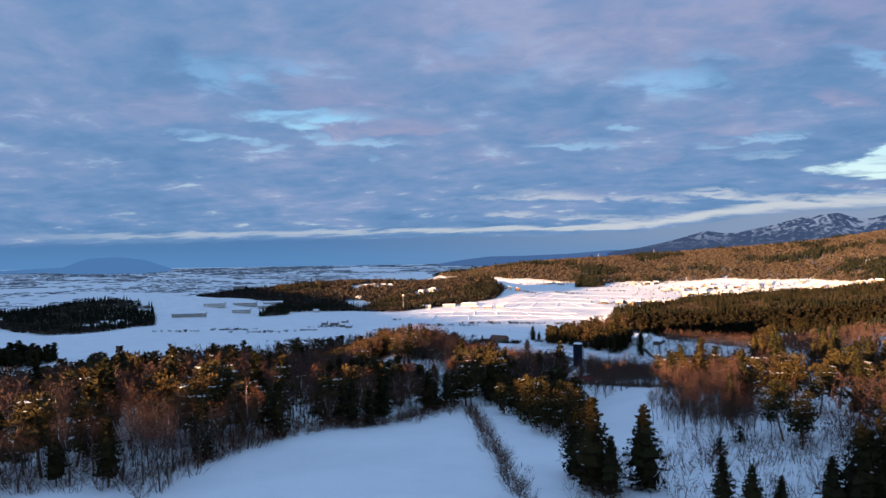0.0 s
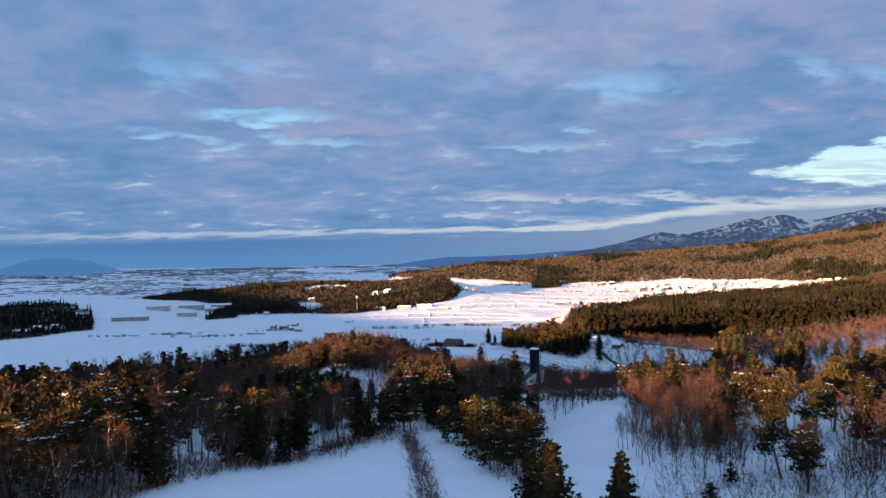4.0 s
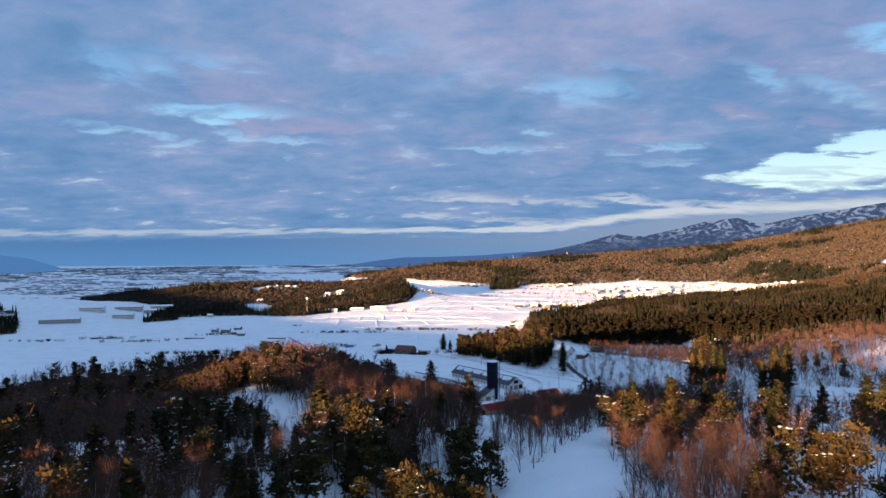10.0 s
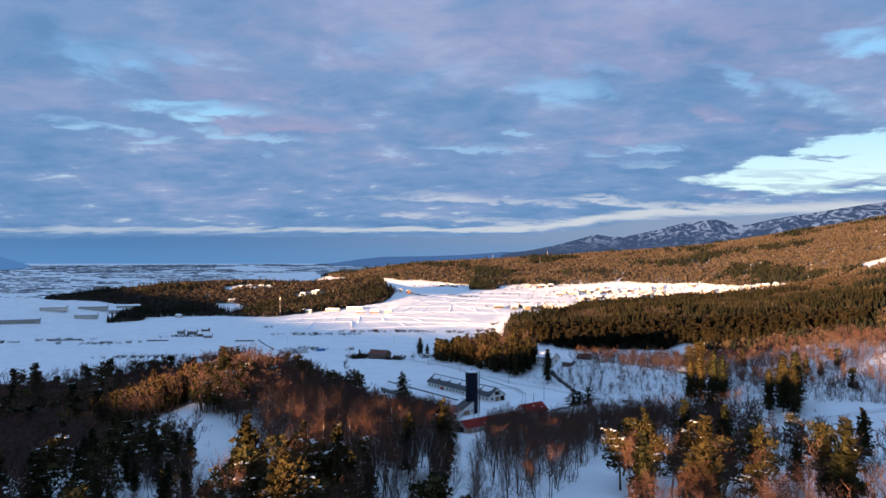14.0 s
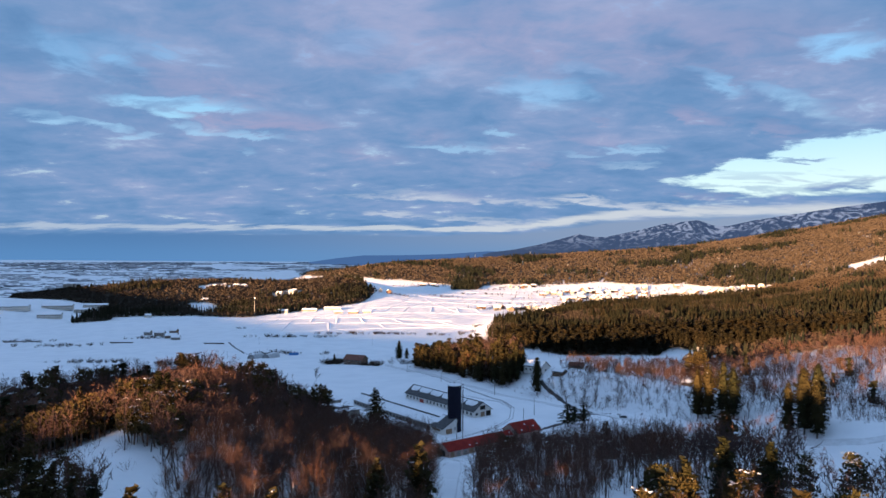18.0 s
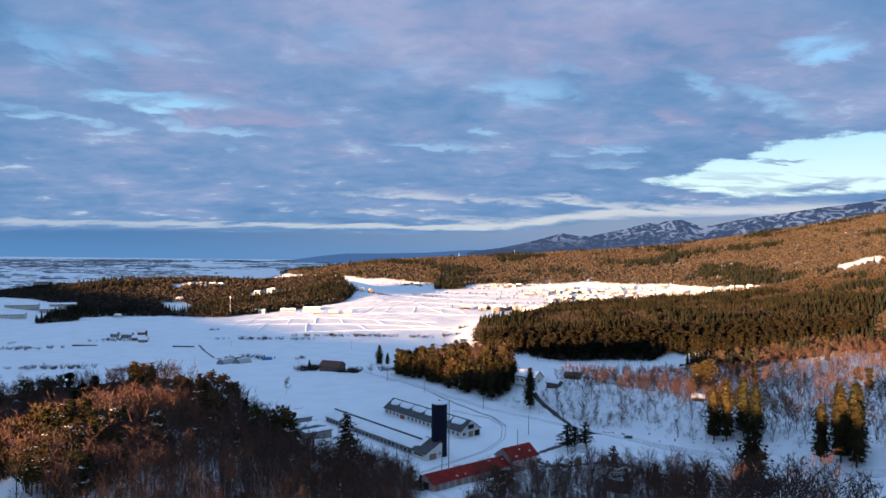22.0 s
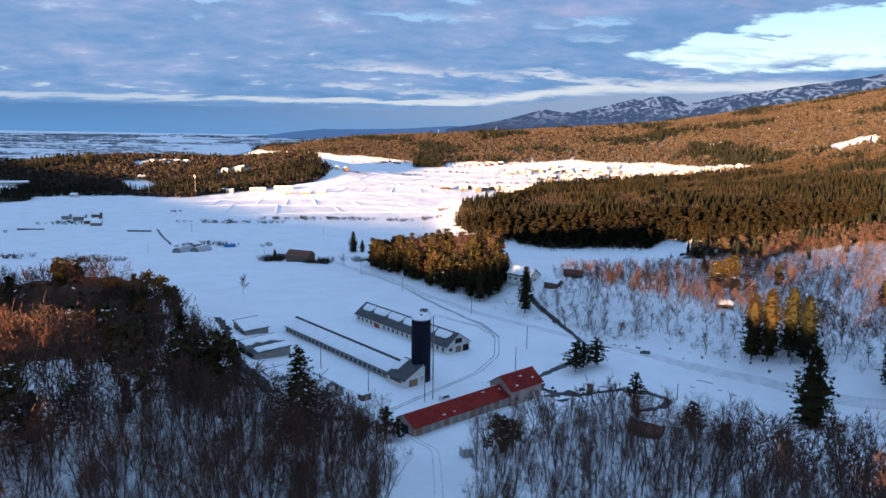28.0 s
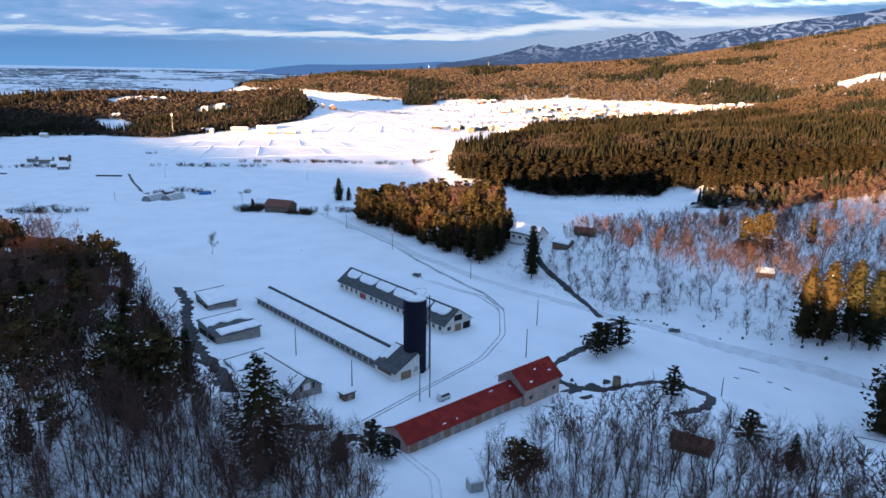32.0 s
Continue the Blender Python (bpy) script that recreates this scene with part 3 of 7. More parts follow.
def snow_slab(x0, x1, y0, z0, y1, z1, thick, seed, ragged=0.0, step=1.2, arch=0.0):
    """A slab of snow on a roof slope from the eave (y0, z0) to near the ridge (y1, z1), with a soft top and a ragged lower edge."""
    rng = np.random.default_rng(seed)
    nx = max(3, int((x1 - x0) / step))
    s = Solid()
    low = rng.uniform(0, ragged, nx + 1)
    low = (low + np.roll(low, 1) + np.roll(low, -1)) / 3 + ragged * 0.45 * np.maximum(0, np.sin(np.linspace(0, (x1 - x0) / 3.1, nx + 1)))
    across = np.linspace(-1, 1, nx + 1)
    low = np.clip(low + arch * across ** 8 + 0.12 * arch * across ** 2, 0, 0.92)
    rows = (0.0, 0.03, 0.3, 0.6, 0.9, 0.97, 1.0)
    high = (0.02, 0.75, 1.0, 1.05, 0.95, 0.6, 0.02)
    k = len(s.v)
    for i in range(nx + 1):
        x = x0 + (x1 - x0) * i / nx
        end = 0.25 if i in (0, nx) else 1.0
        for f, hh in zip(rows, high):
            g = low[i] + (1 - low[i]) * f
            y, z = y0 + (y1 - y0) * g, z0 + (z1 - z0) * g
            s.v.append((x, y, z + 0.015 + thick * hh * end * (1 + 0.18 * math.sin(1.7 * x + seed))))
    n = len(rows)
    for i in range(nx):
        for j in range(n - 1):
            a = k + i * n + j
            s.f.append((a, a + n, a + n + 1, a + 1))
    return s


def window(parent, x, y, z, w, h, face=-1, axis="y", mullion=True):
    """A window with frame, pane and sill, standing a little proud of the wall."""
    f, p, sl = Solid(), Solid(), Solid()
    o = 0.05 * face
    lo, hi = min(y, y + o), max(y, y + o)

    def put(s, a0, a1, b0, b1, z0, z1):
        s.box(a0, a1, b0, b1, z0, z1) if axis == "y" else s.box(b0, b1, a0, a1, z0, z1)
    t = 0.07
    for a0, a1, z0, z1 in ((x - w / 2, x + w / 2, z, z + t), (x - w / 2, x + w / 2, z + h - t, z + h), (x - w / 2, x - w / 2 + t, z + t, z + h - t), (x + w / 2 - t, x + w / 2, z + t, z + h - t)):
        put(f, a0, a1, lo, hi, z0, z1)
    if mullion:
        put(f, x - t / 2, x + t / 2, lo, hi, z + t, z + h - t)
    q = 0.025 * face
    put(p, x - w / 2 + t, x + w / 2 - t, min(y, y + q), max(y, y + q), z + t, z + h - t)
    ob = part("window", f, FRAME, parent)
    part("pane", p, PANE, ob)
    return ob


def gable_walls(L, W, eave, ridge, base=-0.4):
    return Solid().prism([(-W / 2, base), (W / 2, base), (W / 2, eave), (0, ridge), (-W / 2, eave)], -L / 2, L / 2)


def gable_roof(L, W, eave, ridge, over=0.5, thick=0.14):
    """Two roof slabs; returned one after the other, front (-y) first."""
    slope = (ridge - eave) / (W / 2)
    out = []
    for s in (-1, 1):
        y1, z1 = s * (W / 2 + over), eave - slope * over
        pts = [(0, ridge + 0.02), (y1, z1 + 0.02), (y1, z1 + thick), (0, ridge + thick)]
        out.append(Solid().prism(pts if s > 0 else pts[::-1], -L / 2 - over, L / 2 + over))
    return out


def build_silo():
    root = tagged(new("silo"), "tall navy blue steel silo with a snow-capped top", "silo")
    part("shell", Solid().round(0, 0, -0.3, 20.0, 2.95, 2.95, 40), SILO_BLUE, root)
    for n in range(13):
        part("band", Solid().round(0, 0, 0.55 + n * 1.5, 0.63 + n * 1.5, 2.99, 2.99, 40), SILO_BLUE, root)
    for n in range(20):
        a = 2 * math.pi * n / 20
        s = Solid().box(-0.03, 0.03, -0.03, 0.05, 0, 19.9)
        ob = part("seam", s, SILO_BLUE, root)
        ob.matrix_basis = pose(2.95 * math.sin(a), 2.95 * math.cos(a), 0, 0, 0, -math.degrees(a))
    part("rim", Solid().round(0, 0, 19.95, 20.2, 3.04, 3.04, 40), STEEL, root)
    part("dome", Solid().round(0, 0, 20.2, 20.75, 2.95, 2.3, 40).round(0, 0, 20.75, 21.05, 2.3, 0.8, 40), SNOW_ROOF, root, "domed silo roof under snow")
    part("filler_cap", Solid().round(0, 0, 21.0, 21.5, 0.45, 0.4, 12), STEEL, root)
    for k in (-0.25, 0.25):
        part("ladder_rail", Solid().box(3.25, 3.31, -0.6 + k - 0.03, -0.6 + k + 0.03, 0.3, 21.6), STEEL, root)
    for n in range(42):
        part("rung", Solid().box(3.26, 3.30, -0.85, -0.35, 0.6 + n * 0.5, 0.64 + n * 0.5), STEEL, root)
    for n in range(9):
        hoop = Shape()
        z = 3.0 + n * 2.2
        hoop.tube([np.array([3.28 + 0.7 * math.sin(t), -0.6 + 0.42 * math.cos(t), z]) for t in np.linspace(0, 3.1416, 9)], [0.03] * 9, 4)
        v, f, m = hoop.arrays()
        part("cage_hoop", mesh_of("cage_hoop", v, f, STEEL), STEEL, root)
    rail = Shape()
    rail.tube([np.array([2.9 * math.cos(t), 2.9 * math.sin(t), 21.3 + 0.9 * math.sin((t + 1.1) * 1.05)]) for t in np.linspace(-1.1, 1.9, 20)], [0.05] * 20, 5)
    v, f, m = rail.arrays()
    part("top_rail", mesh_of("top_rail", v, f, STEEL), STEEL, root)
    pipe = Solid().box(3.6, 3.85, 1.0, 1.25, -0.2, 20.6)
    part("unloading_pipe", pipe, SILO_BLUE, root)
    return root


def build_barn_long():
    """The long cattle barn beside the silo."""
    root = tagged(new("cattle_barn"), "long grey cattle barn with a snow-covered roof", "barn")
    L, W, e, r = 66.5, 10.0, 2.7, 5.3
    part("wall", gable_walls(L, W, e, r), WALL_GREY, root)
    front, back = gable_roof(L, W, e, r, 0.5)
    part("roof", front, ROOF_DARK, root)
    part("roof", back, ROOF_DARK, root)
    part("snow", snow_slab(-L / 2 - 0.4, L / 2 + 0.2, -W / 2 - 0.45, e - 0.1, -0.75, r - 0.24, 0.42, 3, 0.03), SNOW_ROOF, root, "smooth thick roof snow")
    part("snow", snow_slab(-L / 2 - 0.4, L / 2 + 0.2, W / 2 + 0.45, e - 0.1, 0.35, r - 0.06, 0.42, 5, 0.05), SNOW_ROOF, root, "smooth thick roof snow")
    part("ridge_cap", Solid().prism([(-0.35, r + 0.08), (0.35, r + 0.08), (0.0, r + 0.36)], -L / 2 - 0.5, L / 2 + 0.5), ROOF_DARK, root)
    for n in range(24):
        window(root, -L / 2 + 1.6 + n * 2.72, -W / 2, 0.75, 1.75, 1.25)
        part("post", Solid().box(-L / 2 + 0.12 + n * 2.72, -L / 2 + 0.36 + n * 2.72, -W / 2 - 0.09, -W / 2, -0.3, e - 0.25), FRAME, root)
    part("far_door", Solid().box(-L / 2 - 0.06, -L / 2, -1.4, 1.4, -0.2, 2.4), DOOR_BROWN, root)
    stand(root, -29.2, 26.8, -46.6, 0, 0)
    annex = tagged(new("feed_shed"), "small feed shed with a steep dark roof beside the silo", "shed")
    part("wall", Solid().prism([(-6.0, -0.4), (2.0, -0.4), (2.0, 5.3), (1.2, 6.2), (-6.0, 2.7)], 33.9, 42.4), WALL_WHITE, annex)
    part("roof", Solid().prism([(-6.5, 2.55), (1.25, 6.32), (1.25, 6.5), (-6.5, 2.73)], 33.5, 42.9), ROOF_DARK, annex)
    part("roof", Solid().prism([(1.27, 6.48), (2.5, 5.1), (2.5, 4.92), (1.27, 6.3)], 33.5, 42.9), ROOF_DARK, annex)
    part("snow", snow_slab(33.6, 36.2, -5.9, 3.03, 0.9, 6.33, 0.18, 8, 0.35), SNOW_ROOF, annex, "thin strip of roof snow")
    part("door", Solid().box(42.4, 42.47, -4.2, -0.9, -0.2, 2.3), DOOR_BROWN, annex, "wide brown plank door")
    part("hatch", Solid().box(42.4, 42.46, 0.2, 1.4, 1.2, 2.6), FRAME, annex)
    # brown strip on the wall stands in for the shade under the eave
    part("eave_shadow_board", Solid().box(35.0, 40.8, -6.06, -6.0, 1.3, 2.2), WALL_BROWN, annex)
    stand(annex, -29.2, 26.8, -46.6, 0, 0)


def build_barn_white():
    root = tagged(new("dairy_barn"), "long white dairy barn with patchy snow on a dark roof", "barn")
    L, W, e, r = 57.0, 11.0, 3.1, 6.9
    part("wall", gable_walls(L, W, e, r), WALL_WHITE, root)
    front, back = gable_roof(L, W, e, r, 0.6)
    part("roof", front, ROOF_DARK, root)
    part("roof", back, ROOF_DARK, root)
    for n, (a, b) in enumerate(((-27.5, -20.5), (-20.2, -10.6), (-10.3, -1.0), (-0.6, 8.4), (8.9, 18.0), (18.6, 26.6))):
        part("snow", snow_slab(a, b, -W / 2 * 0.66, e + 0.34 * (r - e) + 0.14, -0.7, r - 0.36, 0.5, 20 + n, 0.12, 0.6, 0.55), SNOW_ROOF, root, "rounded patch of roof snow")
    part("snow", snow_slab(-L / 2, L / 2, W / 2 + 0.4, e - 0.1, 0.6, r - 0.3, 0.4, 31, 0.05), SNOW_ROOF, root, "smooth thick roof snow")
    for n in range(19):
        if n == 4:
            part("door", Solid().box(-L / 2 + 1.0 + n * 2.95, -L / 2 + 4.6 + n * 2.95, -W / 2 - 0.06, -W / 2, -0.2, 2.0), DOOR_RED, root, "red sliding door")
        elif n != 5:
            window(root, -L / 2 + 1.9 + n * 2.95, -W / 2, 0.85, 1.25, 1.35)
    x = L / 2
    part("loft_door", Solid().box(x, x + 0.06, -1.6, 1.7, 3.3, 5.2), DARK_PANEL, root, "loft hatch with its dark inside painted on a panel")
    part("loft_frame", Solid().box(x, x + 0.1, -1.85, -1.6, 3.2, 5.4).box(x, x + 0.1, 1.7, 1.95, 3.2, 5.4).box(x, x + 0.1, -1.85, 1.95, 5.2, 5.4), WALL_WHITE, root)
    part("balcony", Solid().box(x, x + 1.0, -4.6, 5.0, 2.72, 2.9), WALL_WHITE, root, "projecting loft ledge")
    part("barn_door", Solid().box(x, x + 0.06, 2.2, 5.0, -0.2, 2.4), DARK_PANEL, root, "barn doorway with its dark inside painted on a panel")
    part("side_door", Solid().box(x, x + 0.06, -1.2, 1.3, -0.2, 2.2), DOOR_BROWN, root)
    window(root, -3.6, x, 0.9, 1.5, 1.2, 1, "x")
    window(root, 0.1, -x, 0.9, 1.4, 1.2, -1, "x")
    stand(root, -8.0, 49.6, -47.2, 0, 0)


def build_red_barn():
    """Low red-roofed stable with a taller end; local x runs along the ridge."""
    low = tagged(new("red_roofed_stable"), "long pinkish stable with a bright red metal roof", "barn")
    a = math.degrees(math.atan2(0.67, 0.74))
    L, W, e, r = 34.6, 7.9, 2.9, 5.1
    part("wall", gable_walls(L, W, e, r), WALL_PINK, low)
    front, back = gable_roof(L, W, e, r, 0.55, 0.1)
    part("roof", front, ROOF_RED, low)
    part("roof", back, ROOF_RED, low)
    part("snow", snow_slab(-L / 2, L / 2 - 0.5, W / 2 + 0.5, e - 0.2, 0.7, r - 0.35, 0.35, 41, 0.08), SNOW_ROOF, low, "snow on the far roof slope")
    rng = np.random.default_rng(5)
    for n in range(4):
        x, f, w = rng.uniform(-L / 2 + 1, L / 2 - 2), rng.uniform(0.1, 0.95), rng.uniform(0.3, 1.3)
        y = -(W / 2) * (1 - f)
        part("snow_scrap", snow_slab(x, x + w * 1.4, y - 0.12, e + (r - e) * f + 0.06, y + 0.12, e + (r - e) * f + 0.19, 0.08, n, 0.1, 0.3), SNOW_ROOF, low)
    for n in range(17):
        x = -L / 2 + 0.6 + n * 2.05
        part("rib", Solid().prism([(-W / 2 - 0.55, e - 0.31 + 0.13), (0.0, r + 0.13), (0.0, r + 0.17), (-W / 2 - 0.55, e - 0.31 + 0.17)], x - 0.03, x + 0.03), ROOF_RED, low)
    for n in range(11):
        x = -L / 2 + 1.6 + n * 3.1
        part("boarding", Solid().box(x - 0.9, x + 0.9, -W / 2 - 0.05, -W / 2, 0.1, 2.3), WALL_GREY if n % 3 else DOOR_BROWN, low)
        part("post", Solid().box(x + 1.45, x + 1.6, -W / 2 - 0.09, -W / 2, -0.3, e - 0.3), FRAME, low)
    part("end_door", Solid().box(-L / 2 - 0.06, -L / 2, -1.5, 1.5, -0.2, 2.4), DARK_PANEL, low, "doorway with its dark inside painted on a panel")
    s, q = -26.9 + L / 2, 27.45
    stand(low, 0.74 * s + 0.67 * q, 0.67 * s - 0.74 * q, a, 0, 0)
    tall = tagged(new("red_roofed_barn"), "taller board barn with a red metal roof", "barn")
    L, W, e, r = 12.6, 9.0, 4.7, 7.8
    part("wall", gable_walls(L, W, e, r), WALL_PINK, tall)
    front, back = gable_roof(L, W, e, r, 0.6, 0.1)
    part("roof", front, ROOF_RED, tall)
    part("roof", back, ROOF_RED, tall)
    part("snow", snow_slab(-L / 2, L / 2, W / 2 + 0.5, e - 0.2, 0.9, r - 0.5, 0.35, 43, 0.1), SNOW_ROOF, tall, "snow on the far roof slope")
    for n in range(7):
        x = -L / 2 + 0.3 + n * 2.0
        part("rib", Solid().prism([(-W / 2 - 0.6, e - 0.41 + 0.13), (0.0, r + 0.13), (0.0, r + 0.17), (-W / 2 - 0.6, e - 0.41 + 0.17)], x - 0.03, x + 0.03), ROOF_RED, tall)
    for n in range(9):
        part("gable_board", Solid().box(-L / 2 - 0.05, -L / 2, -3.9 + n * 0.9, -3.55 + n * 0.9, 3.0, 4.9 + 2.2 * (1 - abs(n - 4) / 4.2)), WALL_GREY, tall)
    part("door", Solid().box(0.6, 2.0, -W / 2 - 0.06, -W / 2, -0.2, 2.1), WALL_GREY, tall, "pale grey door")
    for x in (-4.2, 4.2):
        window(tall, x, -W / 2, 1.2, 1.4, 1.1)
    for n, (x, f) in enumerate(((-4.0, 0.15), (-0.5, 0.62), (3.5, 0.35))):
        y = -(W / 2) * (1 - f)
        part("snow_scrap", snow_slab(x, x + 0.9, y - 0.15, e + (r - e) * f + 0.06, y + 0.15, e + (r - e) * f + 0.26, 0.1, n, 0.1, 0.3), SNOW_ROOF, tall)
    s, q = 13.9, 27.9
    stand(tall, 0.74 * s + 0.67 * q, 0.67 * s - 0.74 * q, a, 0, 0)


def build_sheds():
    b = tagged(new("calf_barn"), "grey gabled calf barn under thick roof snow", "barn")
    L, W, e, r = 19.5, 8.1, 3.0, 5.8
    part("wall", gable_walls(L, W, e, r), WALL_GREY, b)
    front, back = gable_roof(L, W, e, r, 0.5)
    part("roof", front, ROOF_DARK, b)
    part("roof", back, ROOF_DARK, b)
    part("snow", snow_slab(-L / 2 - 0.4, L / 2 - 0.1, -W / 2 - 0.45, e - 0.2, -0.2, r - 0.05, 0.4, 51, 0.05), SNOW_ROOF, b, "smooth thick roof snow")
    part("snow", snow_slab(-L / 2 - 0.4, L / 2 - 1.8, W / 2 + 0.45, e - 0.2, 0.25, r - 0.08, 0.4, 52, 0.08), SNOW_ROOF, b, "smooth thick roof snow")
    x = L / 2
    part("loft_door", Solid().box(x, x + 0.06, -0.9, 0.9, 2.8, 4.4), WALL_WHITE, b, "white loft hatch")
    for y in (-1.9, 1.5):
        part("shutter", Solid().box(x, x + 0.08, y, y + 0.5, 2.8, 4.3), DARK_PANEL, b)
    part("door", Solid().box(x, x + 0.06, -3.2, -2.2, -0.2, 1.9), FRAME, b)
    for n in range(5):
        window(b, -7 + n * 3.4, -W / 2, 0.9, 1.2, 1.0)
    stand(b, -31.4, -11.5, -45.5, 0, 0)
    for name, label, x, y, turn, L, W, lo, hi, tear in (("machine_shed", "lean-to machine shed with torn roof snow", -55.0, 17.4, 45.0, 13.4, 11.6, 4.3, 6.0, 0.3), ("open_shed", "open-fronted lean-to shed under snow", -67.6, 42.6, 45.0, 9.5, 9.0, 3.4, 5.8, 0.04), ("side_shed", "low lean-to under smooth snow beside the calf barn", -43.0, -2.5, 45.0, 11.0, 6.0, 2.3, 3.4, 0.04)):
        s = tagged(new(name), label, "shed")
        part("wall", Solid().prism([(-W / 2, -0.4), (W / 2, -0.4), (W / 2, hi), (-W / 2, lo)], -L / 2, L / 2), WALL_GREY, s)
        part("roof", Solid().prism([(-W / 2 - 0.5, lo), (W / 2 + 0.4, hi + 0.02), (W / 2 + 0.4, hi + 0.18), (-W / 2 - 0.5, lo + 0.16)], -L / 2 - 0.4, L / 2 + 0.4), ROOF_DARK, s)
        if tear > 0.1:
            mid = lo + (hi - lo) * 0.36
            part("snow", snow_slab(-L / 2 + 0.2, L / 2 + 0.3, -W / 2 * 0.28, mid + 0.16, W / 2 * 0.92, hi + 0.12, 0.4, 7, 0.42, 0.55), SNOW_ROOF, s, "torn roof snow")
            part("snow", snow_slab(-L / 2 + 1.4, L / 2 + 0.3, -W / 2 - 0.4, lo + 0.16, -W / 2 * 0.34, mid + 0.1, 0.36, 9, 0.12, 0.55), SNOW_ROOF, s, "strip of roof snow at the eave")
        else:
            part("snow", snow_slab(-L / 2 - 0.3, L / 2 + 0.3, -W / 2 - 0.4, lo + 0.16, W / 2 * 0.9, hi + 0.12, 0.4, int(L), tear, 0.7), SNOW_ROOF, s, "smooth roof snow")
        part("opening", Solid().box(-L / 2 - 0.06, -L / 2, -W / 2 + 1.0, -0.6, -0.2, lo - 0.3), DARK_PANEL, s, "open bay with its dark inside painted on a panel")
        part("opening", Solid().box(-L / 2 - 0.06, -L / 2, 0.6, W / 2 - 0.8, -0.2, lo), DARK_PANEL, s, "open bay with its dark inside painted on a panel")
        if name == "open_shed":
            part("opening", Solid().box(L / 2, L / 2 + 0.06, -W / 2 + 1.5, W / 2 - 0.6, -0.2, lo + 0.6), DARK_PANEL, s, "open bay with its dark inside painted on a panel")
        for k in (-1, 0, 1):
            part("post", Solid().box(-L / 2 - 0.12, -L / 2, k * W * 0.4 - 0.1, k * W * 0.4 + 0.1, -0.3, lo), WALL_BROWN, s)
        stand(s, x, y, turn, 0, 0)
    hut = tagged(new("tool_hut"), "small brown board hut in the yard snow", "shed")
    part("wall", Solid().prism([(-1.2, -0.3), (1.2, -0.3), (1.2, 1.9), (-1.2, 2.2)], -1.5, 1.5), WALL_BROWN, hut)
    part("roof", Solid().prism([(-1.5, 2.2), (1.5, 1.9), (1.5, 2.02), (-1.5, 2.32)], -1.8, 1.8), ROOF_DARK, hut)
    part("snow", snow_slab(-1.7, 1.7, -1.4, 2.32, 1.4, 2.02, 0.25, 9, 0.05, 0.4), SNOW_ROOF, hut)
    part("door", Solid().box(-0.5, 0.5, -1.26, -1.2, 0, 1.8), WALL_GREY, hut)
    stand(hut, -15.2, -17.6, 40, 0, 0)


def utility_pole(x, y, h, arms=1, turn=0.0, label="thin grey utility pole standing in snow"):
    root = tagged(new("utility_pole"), label, "pole", "utility poles")
    part("post", Solid().round(0, 0, -0.5, h, 0.17, 0.11, 8), POLE_GREY, root)
    for n in range(arms):
        arm = part("crossarm", Solid().box(-0.9, 0.9, -0.05, 0.05, h - 0.5 - 0.7 * n, h - 0.38 - 0.7 * n), STEEL, root)
        for k in (-0.8, 0.0, 0.8):
            part("insulator", Solid().round(k, 0, h - 0.38 - 0.7 * n, h - 0.18 - 0.7 * n, 0.06, 0.04, 6), FRAME, arm)
    return stand(root, x, y, turn)


def small_car(name, label, paint, x, y, turn, van=False):
    root = tagged(new(name), label, "van" if van else "car")
    L, W, H = 3.4, 1.48, 1.8 if van else 1.5
    nose = 0.15 if van else 0.75
    body = Solid().prism([(-L / 2, 0.3), (L / 2, 0.3), (L / 2, 0.85), (L / 2 - 0.1, 0.95), (-L / 2, 0.95)], -W / 2, W / 2)
    part("body", body, paint, root, bevel=0.04)
    cabin = Solid().prism([(-L / 2 + 0.05, 0.95), (L / 2 - nose, 0.95), (L / 2 - nose - 0.45, H - 0.08), (L / 2 - nose - 0.6, H), (-L / 2 + 0.2, H)], -W / 2 + 0.06, W / 2 - 0.06)
    part("cabin", cabin, paint, root, bevel=0.05)
    for s in (-1, 1):
        part("side_window", Solid().prism([(-L / 2 + 0.35, 1.05), (L / 2 - nose - 0.15, 1.05), (L / 2 - nose - 0.5, H - 0.15), (-L / 2 + 0.45, H - 0.15)], s * (W / 2 - 0.06), s * (W / 2 - 0.04)), PANE, root)
    part("windscreen", Solid().prism([(L / 2 - nose - 0.02, 1.0), (L / 2 - nose + 0.02, 1.0), (L / 2 - nose - 0.4, H - 0.12), (L / 2 - nose - 0.44, H - 0.12)], -W / 2 + 0.15, W / 2 - 0.15), PANE, root)
    part("snow", snow_slab(-W / 2 + 0.1, W / 2 - 0.1, -L / 2 + 0.25, H, L / 2 - nose - 0.6, H, 0.16, 7, 0.04, 0.4), SNOW_ROOF, root, "snow on the car roof")
    for sx in (-1, 1):
        for sy in (-1.05, 1.05):
            v = Shape()
            v.tube([np.array([sx * (W / 2 - 0.16), sy, 0.28]), np.array([sx * W / 2, sy, 0.28])], [0.28, 0.28], 12)
            a, f, m = v.arrays()
            w = part("wheel", mesh_of("wheel", a, f, TYRE), TYRE, root)
            part("hub", Solid().box(sx * W / 2 - 0.01, sx * W / 2 + 0.015, sy - 0.12, sy + 0.12, 0.16, 0.40), STEEL, w)
    for k in (-0.5, 0.5):
        part("headlight", Solid().box(k - 0.14, k + 0.14, L / 2, L / 2 + 0.03, 0.62, 0.78), FRAME, root)
        part("tail_light", Solid().box(k - 0.1, k + 0.1, -L / 2 - 0.03, -L / 2, 0.62, 0.85), DOOR_RED, root)
    return stand(root, x, y, turn)


